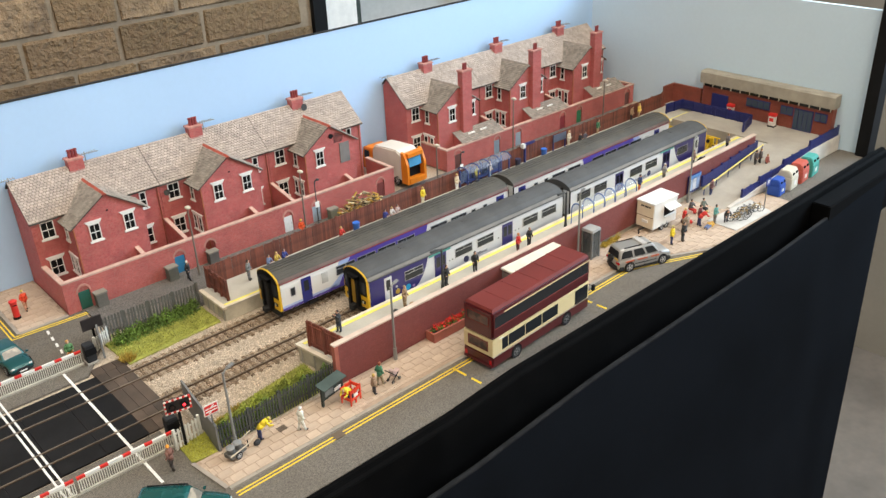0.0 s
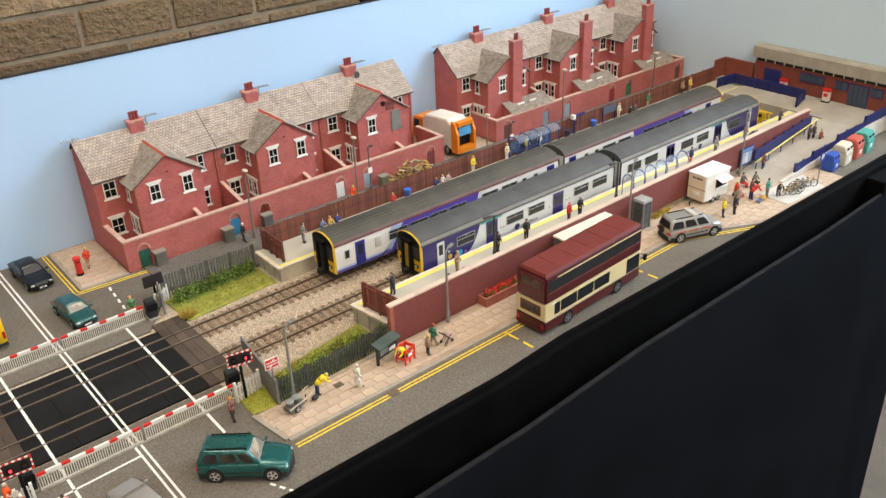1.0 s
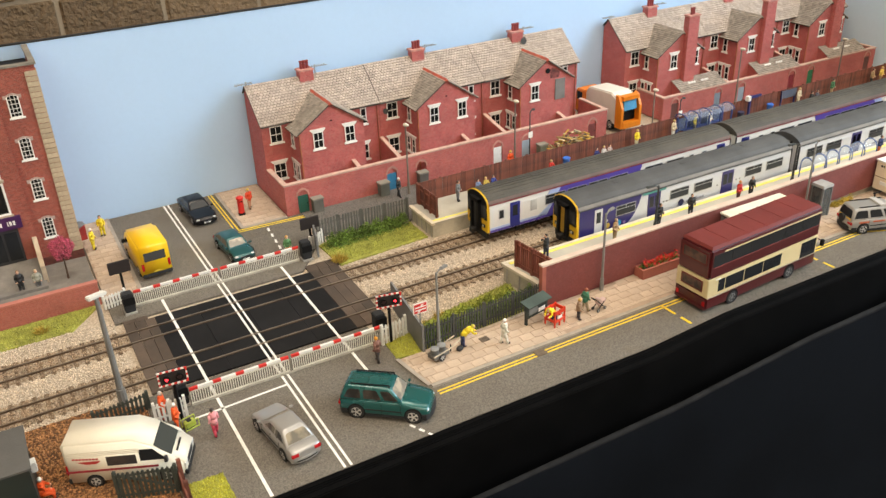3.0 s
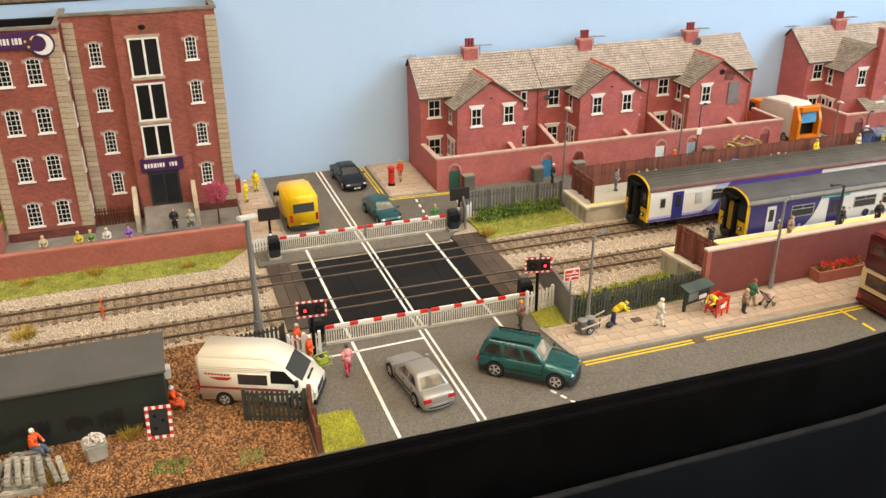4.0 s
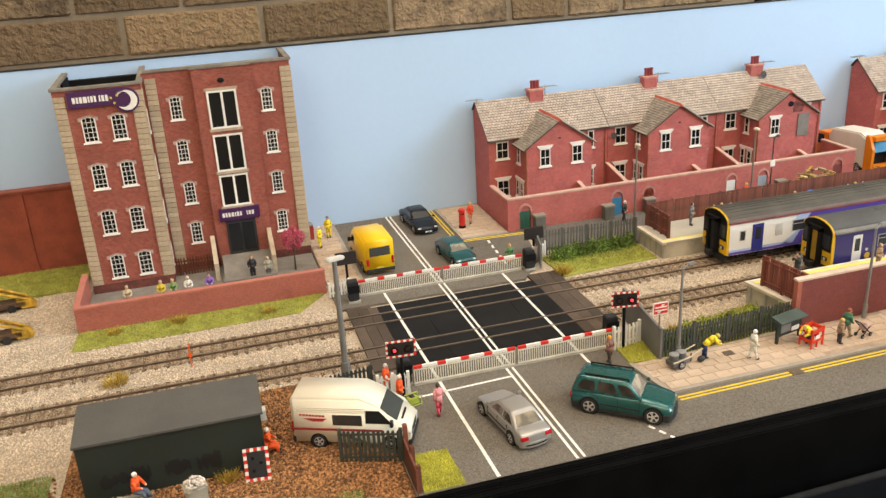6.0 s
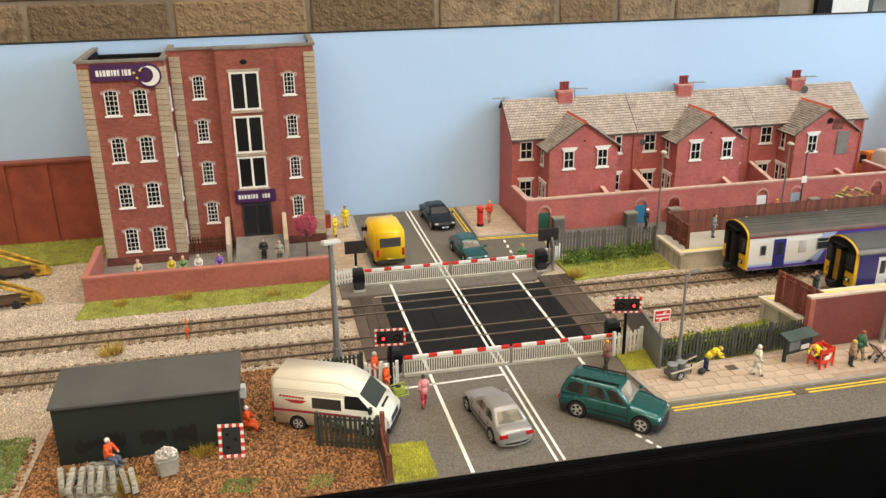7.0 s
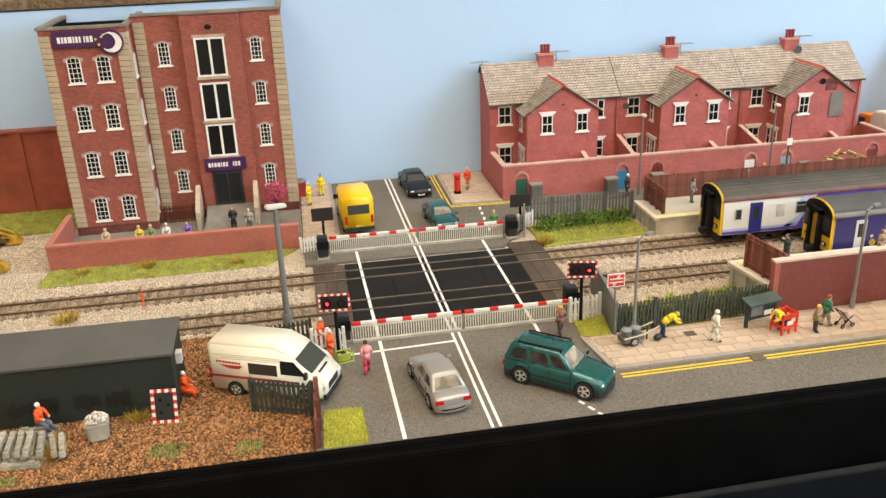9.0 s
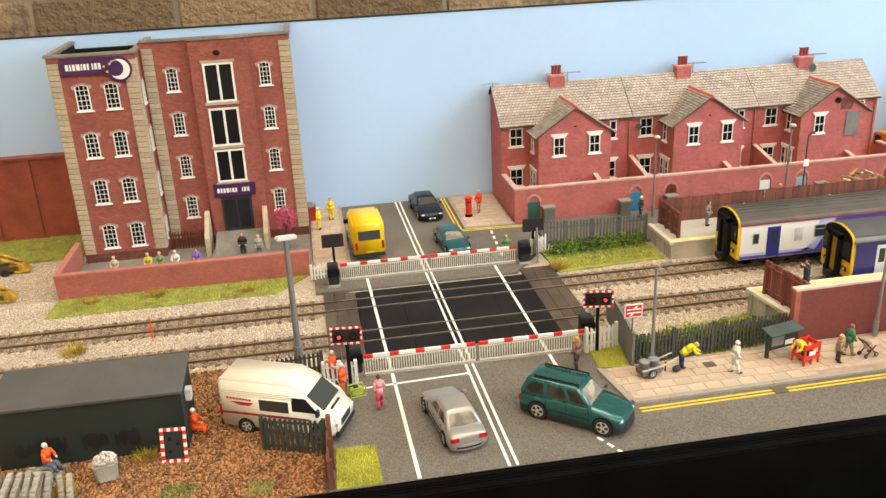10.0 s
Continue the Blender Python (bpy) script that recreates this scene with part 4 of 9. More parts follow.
    for z in (57, 20.5):
        for yy in (412,) if z > 30 else (404, 416):
            put_window(W_SLIM, t, at(wx - 0.3, yy + 7, z, 0, 0, -90))
    # chimneys and aerial
    chimney(t, 66, 459.5, 100, 122, 15.5, 10.5, 3)
    aerial(t, 78, 460, 114, 1)
    if tall_stack:
        chimney(t, wx + 48, WING_Y - 2.4, 26, 122, 17, 9, 2)
        # lean-to with roof lights
        bm = bm_new()
        prism(bm, [(377.5, 0), (WING_Y - 0.2, 0), (WING_Y - 0.2, 42), (377.5, 31)], wx + 26, wx + 100, "x")
        part("lean_to", bm, RED_BRICK, t)
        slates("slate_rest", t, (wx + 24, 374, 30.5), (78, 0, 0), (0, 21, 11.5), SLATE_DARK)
        for k in (0, 1):
            bm = bm_new()
            box(bm, wx + 45 + 22 * k, wx + 57 + 22 * k, 384, 385.6, 36.6, 38.6)
            part("roof_light", bm, WHITE, t, "white roof light bar")
    if not tall_stack and not west_end:
        bm = bm_new()
        if boarded:
            c0, n0, r0 = (72, 450.5, 112), (0, -1, 0.15), 4.2
        else:
            c0, n0, r0 = (5.5, FACE_Y - 4, 72), (-0.4, -1, 0.2), 3.2
        n0 = Vector(n0).normalized()
        rod(bm, Vector(c0), Vector(c0) + n0 * 0.7, r0 * 0.6, r0, 18)
        rod(bm, Vector(c0), Vector(c0) - n0 * 3.5, 0.4, 0.4, 6)
        rod(bm, Vector(c0) + n0 * 0.5, Vector(c0) + n0 * 3.2, 0.3, 0.3, 6)
        part("satellite_dish", bm, mat("dish_dark", (0.05, 0.048, 0.045), 0.6), t, "dark satellite dish")
    if west_end:
        aerial(t, 1, 461, 108, -1)
    return t


for k in range(3):
    terraced_house(345 + 135 * k, 135, ["red brick terraced house with slate roof and white sash windows", "red brick terraced house with satellite dish by the window", "red brick terraced house with one boarded window and sooty wall"][k],
                   30 - (0, -2, -1)[k], boarded=k == 2, west_end=k == 0, east_end=k == 2)
for k in range(3):
    terraced_house(826 + 137 * k, 137, "red brick terraced house with tall chimney stack and lean-to", 28, tall_stack=True, west_end=k == 0, east_end=k == 2)

# ---- yard walls ----


def yard_wall(name, x0, x1, h, doors, label, sides, dividers):
    t = thing(name, 0, 0, 0, 0, label, "wall", "yard walls")
    y0, y1 = 373.0, 376.6
    bm = bm_new()
    xs = [x0] + [v for d in doors for v in (d[0] - 6, d[0] + 6)] + [x1]
    for a, b in zip(xs[::2], xs[1::2]):
        box(bm, a, b, y0, y1, 0, h)
    for d in doors:
        box(bm, d[0] - 6, d[0] + 6, y0, y1, 25.8, h)
        for side in (-1, 1):
            # brick haunches that close the corners over the arch
            prism(bm, [(d[0] + side * 6, 19.4), (d[0] + side * 5, 22.5), (d[0] + side * 2.5, 24.8), (d[0], 25.5), (d[0], 25.8), (d[0] + side * 6, 25.8)], y0, y1, "y")
        if d[1]:
            box(bm, d[0] - 6, d[0] + 6, y0 + 1.1, y1 - 0.4, 19.4, 25.7)
    for x in sides:
        box(bm, x - 1.8, x + 1.8, y1, FACE_Y, 0, h)
    for x in dividers:
        prism(bm, [(y1, 0), (FACE_Y, 0), (FACE_Y, h + 8), (y1, h - 2)], x - 1.5, x + 1.5, "x")
    part("brickwork", bm, WALL_BRICK, t)
    bm = bm_new()
    box(bm, x0 - 0.6, x1 + 0.6, y0 - 0.8, y1 + 0.8, h, h + 1.6)
    for x in sides:
        box(bm, x - 2.6, x + 2.6, y1 + 0.8, FACE_Y - 0.2, h, h + 1.6)
    part("coping", bm, COPING, t, "pale pink coping")
    for x in dividers:
        bm = bm_new()
        prism(bm, [(y1, h - 2), (FACE_Y, h + 8), (FACE_Y, h + 9.4), (y1, h - 0.6)], x - 2.2, x + 2.2, "x")
        part("coping", bm, COPING, t)
    for x, colour, nm in doors:
        bm = bm_new()
        arch = [(x - 6, 19), (x - 5, 22.5), (x - 2.5, 24.8), (x, 25.5), (x + 2.5, 24.8), (x + 5, 22.5), (x + 6, 19)]
        out = [(x + 7.6, 19), (x + 6.4, 24), (x + 3.2, 27), (x, 28), (x - 3.2, 27), (x - 6.4, 24), (x - 7.6, 19)]
        for i in range(6):
            prism(bm, [arch[i], arch[i + 1], out[5 - i], out[6 - i]], y0 - 0.5, y0 + 0.4, "y")
        part("door_arch", bm, mat("arch_brick2", (0.50, 0.24, 0.19), 0.8), t)
        if colour:
            bm = bm_new()
            box(bm, x - 5.6, x + 5.6, y0 + 1.0, y0 + 2.0, 0, 19.4)
            for i in range(4):
                box(bm, x - 5.2 + i * 2.7, x - 2.9 + i * 2.7, y0 + 0.7, y0 + 1.0, 0.6, 19.0)
            d = part("door", bm, mat("door_" + nm, colour, 0.6, var=0.12), t, nm + " painted plank door")
            bm = bm_new()
            ball(bm, (x + 4.2, y0 + 0.4, 10), 0.5)
            part("knob", bm, BLACK, d)
    return t


yard_wall("yard_wall", 345.2, 758, 33, [(364, (0.02, 0.11, 0.08), "green"), (466, (0.03, 0.20, 0.36), "blue"), (502, None, ""), (601, (0.72, 0.72, 0.70), "white"), (640, (0.30, 0.36, 0.42), "grey"), (736, (0.20, 0.05, 0.045), "dark red")],
          "long red brick yard wall with arched doors", (347, 756), (480, 615, 432, 567, 700))
yard_wall("yard_wall", 848, 1252, 29, [(868, (0.13, 0.05, 0.04), "brown"), (942, (0.22, 0.27, 0.32), "slate blue"), (985, (0.24, 0.27, 0.26), "grey"), (1080, (0.25, 0.03, 0.04), "red"), (1118, (0.03, 0.16, 0.07), "bright green"), (1236, (0.16, 0.05, 0.04), "brown")],
          "red brick yard wall with small arched doors", (850, 1250), (963, 1100))

# ---- hotel ----
SIGN = mat("sign_purple", (0.055, 0.012, 0.075), 0.45, var=0.08)
hotel = thing("hotel", 0, 0, 0, 0, "tall red brick hotel with stone quoins and purple signs", "hotel")
W_HOTEL = sash_meshes(11.2, 21.5, 3, 5, arch=True)
W_HSMALL = sash_meshes(9.8, 20, 3, 5, arch=True)
TOP = 182.0
bm = bm_new()
box(bm, -48, 22, 378, 470, 0, 170)
part("tower_wall", bm, HOTEL_BRICK, hotel)
for x0, x1, y0, y1 in ((-48, 22, 378, 380.5), (-48, -45.5, 380.5, 470), (19.5, 22, 380.5, 470)):
    bm = bm_new()
    box(bm, x0, x1, y0, y1, 170, TOP)
    part("parapet", bm, HOTEL_BRICK, hotel)
bm = bm_new()
box(bm, 22.2, 150, 400, 470, 0, 176)
box(bm, 22.2, 150, 400, 402.5, 176, 187)
box(bm, 147.5, 150, 402.5, 470, 176, 187)
part("main_wall", bm, HOTEL_BRICK, hotel)
bm = bm_new()
box(bm, 64, 114, 394.5, 399.9, 0, 187)
part("bay_wall", bm, HOTEL_BRICK, hotel)
bm = bm_new()
for x0, x1, y0, y1, z in ((-49.5, 23.5, 376.5, 381.5, TOP), (-49.5, -44.5, 381.5, 470, TOP), (18.5, 23.5, 381.5, 470, TOP), (23.7, 63.5, 398.5, 403.5, 187), (114.5, 151.5, 398.5, 403.5, 187), (62.5, 115.5, 393, 403.5, 187.1), (146.5, 151.5, 403.6, 470, 187)):
    box(bm, x0, x1, y0, y1, z, z + 2.2)
part("parapet_coping", bm, mat("grey_coping", (0.22, 0.2, 0.17), 0.85), hotel, "grey parapet coping")
bm = bm_new()
box(bm, -45, 19, 381, 470, 169.8, 171)
box(bm, 24, 147, 403, 470, 175.5, 177)
box(bm, -45.4, 19.4, 462, 468, 171, 177.5)
box(bm, -45.4, -43.8, 420, 462, 171, 181)
part("flat_roof", bm, BLACK, hotel)
QUOIN = mat("quoin_stone", (0.45, 0.36, 0.25), 0.85, var=0.18, scale=180, random_ob=0.12)
bm = bm_new()
box(bm, -4.6, 4.6, -0.9, 0.6, 0.4, 4.5, None, 0.12)
q_me = mesh_of("quoin", bm, QUOIN)
bm = bm_new()
box(bm, -0.6, 0.9, -4.6, 4.6, 0.4, 4.5, None, 0.12)
q_side = mesh_of("quoin", bm, QUOIN)
for n in range(37):
    z = 8 + 4.7 * n
    if z < TOP - 5:
        shared("quoin", q_me, hotel, at(-43.4, 377.8, z))
        shared("quoin", q_me, hotel, at(17.4, 377.8, z))
        shared("quoin", q_side, hotel, at(22.0, 382.6, z))
    shared("quoin", q_me, hotel, at(29, 399.8, z))
    shared("quoin", q_me, hotel, at(145.4, 399.8, z))
    shared("quoin", q_side, hotel, at(150.0, 404.6, z))
bm = bm_new()
for x0, x1, y in ((-48.3, 22.3, 377.2), (22.6, 150.3, 399.2)):
    box(bm, x0, x1, y, y + 1.0, 0, 8)
part("plinth", bm, mat("dark_plinth", (0.15, 0.045, 0.034), 0.85, var=0.3, scale=150), hotel)
for z in (137, 96, 54.5, 13):
    for x in (-29.6, -6.0):
        put_window(W_HOTEL, hotel, at(x, 377.7, z))
    put_window(W_HSMALL, hotel, at(21.9, 391, z, 0, 0, 90))
for z in (144, 105, 66, 27.5):
    put_window(W_HSMALL, hotel, at(42, 399.7, z))
    put_window(W_HSMALL, hotel, at(121.5, 399.7, z))
for z0, z1 in ((133, 167), (93.5, 127.5), (60, 90)):
    bm = bm_new()
    for a, b, c, d in ((74, 100, z0, z0 + 1.6), (74, 100, z1 - 1.6, z1), (74, 75.8, z0 + 1.6, z1 - 1.6), (98.2, 100, z0 + 1.6, z1 - 1.6), (86.0, 88.0, z0 + 1.6, z1 - 1.6)):
        box(bm, a, b, 393.2, 394.9, c, d)
    w = part("window", bm, WHITE, hotel, "tall white-framed bay window")
    for a, b in ((75.8, 86.0), (88.0, 98.2)):
        bm = bm_new()
        box(bm, a, b, 394.0, 394.7, z0 + 1.6, z1 - 1.6)
        part("pane", bm, WINDOW_BLACK, w)
    bm = bm_new()
    box(bm, 72.5, 101.5, 392.6, 395, z0 - 2.4, z0 - 0.1)
    part("sill", bm, STONE_TRIM, w)
bm = bm_new()
box(bm, 72.5, 101.5, 393.4, 395, 167, 169.4)
part("lintel", bm, STONE_TRIM, hotel)
bm = bm_new()
box(bm, 69, 106, 391.5, 394.3, 46.5, 58.5)
sg = part("sign_board", bm, SIGN, hotel, "purple sign board with pale lettering bars", bevel=0.3)


def bars(parent, x, y, z, widths, h, m, name="letter_bar", gap=0.8):
    """A line of unreadable or unnamed lettering as plain bars."""
    for w in widths:
        bm = bm_new()
        box(bm, x, x + w, y - 0.2, y, z, z + h)
        part(name, bm, m, parent)
        x += w + gap


bars(sg, 72, 391.4, 50.5, (2.2, 1.6, 2, 2.4, 1, 2, 1.6), 4.0, WHITE)
bars(sg, 94, 391.4, 50.5, (1, 2, 2), 4.0, WHITE)
bm = bm_new()
box(bm, -37, 10, 375.3, 377.2, 167, 180.5)
rod(bm, (9, 375.1, 170.2), (9, 377.0, 170.2), 10.4, n=28)
sg = part("sign_board", bm, SIGN, hotel, "purple sign board with a pale crescent moon")
bars(sg, -33, 375.2, 171, (2.4, 1.6, 2.2, 3, 1.2, 2, 1.6), 5, WHITE)
bars(sg, -12, 375.2, 171, (1.2, 2.2, 2.2), 5, WHITE)
bm = bm_new()
n = 18
outer = [(9.6 + 8.4 * math.cos(a), 170.0 + 8.4 * math.sin(a)) for a in (math.radians(-145 + 290 * i / n) for i in range(n + 1))]
inner = [(6.3 + 6.6 * math.cos(a), 171.0 + 6.6 * math.sin(a)) for a in (math.radians(-118 + 236 * i / n) for i in range(n + 1))]
prism(bm, outer + inner[::-1], 374.6, 375.05, "y")
part("crescent", bm, WHITE, sg, "pale crescent moon shape")
for x, z in ((-2.5, 173), (2.5, 174.8), (-0.5, 168.6)):
    bm = bm_new()
    rod(bm, (x, 375.3, z), (x, 374.6, z), 1.0, n=10)
    part("star", bm, mat("star_yellow", (0.8, 0.6, 0.1), 0.5), sg)
# door, steps and lamp
bm = bm_new()
box(bm, 74, 101, 393.4, 394.6, 13, 46)
dr = part("door", bm, mat("dark_door", (0.03, 0.032, 0.036), 0.35), hotel, "dark glazed double entrance door")
for x in (76, 88.5):
    bm = bm_new()
    box(bm, x, x + 10.5, 392.9, 393.5, 16, 43)
    part("pane", bm, GLASS, dr)
bm = bm_new()
box(bm, 64, 112, 352, 394.3, 0, 3)
prism(bm, [(358, 3), (394.2, 3), (394.2, 13), (388, 13)], 66, 110, "x")
part("ramp", bm, mat("yard_concrete", (0.20, 0.185, 0.165), 0.85), hotel)
for x in (60, 112):
    bm = bm_new()
    prism(bm, [(364, 0), (394, 0), (394, 34), (390, 34), (364, 17)], x - 2, x + 2, "x")
    part("stair_wall", bm, STONE_TRIM, hotel, "sloping stone stair wall")
bm = bm_new()
rod(bm, (88, 394.4, 177), (88, 389, 177), 0.6, n=8)
ball(bm, (88, 388, 176.5), 3.2, 1, 1, 0.7, 10)
part("wall_lamp", bm, BLACK, hotel)
t = thing("wall_hotel_yard", 0, 0, 0, 0, "low red brick garden wall with coping", "wall", "", "structure")
bm = bm_new()
box(bm, -55, 149, 301, 305, GROUND_TOP, 19)
box(bm, -55, -51, 305.2, 378, GROUND_TOP, 19)
part("brickwork", bm, brick_mat("pink_brick", (0.50, 0.135, 0.095), (0.42, 0.105, 0.075), (0.47, 0.18, 0.135), pale=0.1, patch=0.12), t)
bm = bm_new()
box(bm, -55.5, 149.5, 300.4, 305.6, 19, 20.6)
box(bm, -55.5, -50.5, 305.8, 378, 19, 20.6)
part("coping", bm, mat("pink_coping", (0.46, 0.16, 0.12), 0.8, var=0.12), t)
ground("hotel_yard", [(-50.8, 305.2), (150, 305.2), (150, 399), (-50.8, 399)], GROUND_TOP, 0.2, mat("yard_concrete", (0.20, 0.185, 0.165), 0.85, var=0.2, scale=40), "grey concrete hotel yard", "yard")
paling("fence_hotel", [(24, 392), (58, 392)], 17, 0.2, FENCE_BROWN, "small brown fence beside the hotel steps", gap=2.6, w=1.4)
bm = bm_new()
box(bm, -420, -56, 463, 471.5, GROUND_TOP, 79)
for x in (-330, -240, -150, -112):
    box(bm, x, x + 7, 461, 463, GROUND_TOP, 79)
t = part("brickwork", bm, mat("boundary_brick", (0.30, 0.07, 0.04), 0.85, var=0.2, scale=60, grain=600), None)
tagged(t, "tall plain red brick boundary wall at the backdrop", "wall", "", "structure")
t.name = "wall_boundary"
bm = bm_new()
box(bm, -420, -55.5, 460.4, 471.5, 79, 81.5)
structure("trim_boundary", bm, mat("boundary_coping", (0.26, 0.07, 0.045), 0.8), "coping on the boundary wall", "trim")

# ---- station building ----
stn = thing("station_building", 1248, 0, CZ, 0, "low red brick station building with a pale canopy roof", "station")
bm = bm_new()
box(bm, 4, 15.5, 54, 250, 0, 39)
part("wall", bm, STATION_BRICK, stn)
bm = bm_new()
prism(bm, [(-1, 39.5), (15.5, 39.5), (15.5, 57), (2, 57), (-1, 55)], 51, 253, "y")
part("roof", bm, mat("roof_fascia", (0.34, 0.31, 0.25), 0.8, var=0.12), stn, "pale stone-coloured roof fascia")
bm = bm_new()
box(bm, 2.5, 4.0, 56, 248, 34.5, 39.3)
part("clerestory", bm, GLASS, stn, "dark strip of high windows")
for k in range(14):
    bm = bm_new()
    box(bm, 1.8, 2.5, 56 + 14.7 * k, 57.4 + 14.7 * k, 34.5, 39.3)
    part("mullion", bm, mat("mullion_cream", (0.55, 0.5, 0.42), 0.7), stn)
for a, b, z0, z1, nm in ((79, 106, 0, 30, "door"), (108, 126, 18, 30, "window"), (60, 77, 18, 30, "window"), (142, 178, 18, 30, "window")):
    bm = bm_new()
    box(bm, 2.8, 4.0, a, b, z0, z1)
    w = part(nm, bm, BLUE_FENCE, stn, "deep blue framed glazing")
    n = 4 if b - a > 20 else 2
    for i in range(n):
        bm = bm_new()
        box(bm, 2.2, 2.8, a + 1 + i * (b - a - 1) / n, a + (i + 1) * (b - a - 1) / n, z0 + 1.5, z1 - 1.2)
        part("pane", bm, glass_mat("station_glass", (0.05, 0.07, 0.1), 0.15), w)
bm = bm_new()
box(bm, 2.6, 4.0, 207, 233, 0, 26)
part("shutter", bm, BLUE_FENCE, stn, "blue closed door shutter")
for y in (131, 196):
    t = thing("ticket_kiosk", 1242, y, CZ, 0, "red and white ticket machine against the station", "kiosk", "ticket kiosks")
    bm = bm_new()
    box(bm, -3.5, 3.5, -5, 5, 0, 2)
    part("base", bm, BLACK, t)
    bm = bm_new()
    box(bm, -3, 3, -4.5, 4.5, 2, 15)
    part("body", bm, mat("kiosk_cream", (0.75, 0.70, 0.64), 0.6), t)
    bm = bm_new()
    box(bm, -3.6, 3.6, -5.2, 5.2, 15, 19)
    part("hood", bm, RED, t, bevel=0.5)
    bm = bm_new()
    box(bm, -3.3, -3.0, -3, 3, 8, 13)
    part("screen", bm, RED, t)
t = thing("wall_platform_end", 0, 0, 0, 0, "dark red brick end wall behind the concourse", "wall", "", "structure")
bm = bm_new()
box(bm, 1228, 1252, 300.3, 303, GROUND_TOP, 45)
box(bm, 1252, 1256, 252.5, 303, PZ, 45)
part("brickwork", bm, STATION_BRICK, t)

# ---- trains ----
WHITE_LIVERY = mat("train_grey_white", (0.60, 0.60, 0.60), 0.42, var=0.05, scale=20, coat=0.15)
CREAM_LIVERY = mat("train_cream_white", (0.74, 0.73, 0.69), 0.4, var=0.05, scale=20, coat=0.15)
PURPLE = mat("train_purple", (0.028, 0.022, 0.125), 0.4, var=0.1, scale=20, coat=0.2)
PURPLE_BRIGHT = mat("train_violet", (0.095, 0.065, 0.36), 0.4, var=0.08, scale=20, coat=0.2)
DOOR_BLUE = mat("train_door_blue", (0.020, 0.026, 0.20), 0.4, var=0.08, scale=20, coat=0.2)
PALE_BLUE = mat("train_pale_blue", (0.40, 0.50, 0.74), 0.42, var=0.05)
ROOF_GREY = mat("train_roof_grey", (0.070, 0.072, 0.073), 0.7, var=0.2, scale=35)
ROOF_OLIVE = mat("train_roof_olive", (0.072, 0.066, 0.054), 0.75, var=0.22, scale=35)
UNDER = mat("underframe_black", (0.016, 0.015, 0.014), 0.8, var=0.3)
FRONT_YELLOW = mat("cab_yellow", (0.72, 0.43, 0.015), 0.45, var=0.06)
TRAIN_GLASS = glass_mat("train_glass", (0.035, 0.037, 0.04), 0.12)


def body_section(half=18.5, low=9.0, top=39.0):
    return [(-half + 0.8, low), (half - 0.8, low), (half, low + 6), (half, top - 6), (half - 0.9, top), (-half + 0.9, top), (-half, top - 6), (-half, low + 6)]


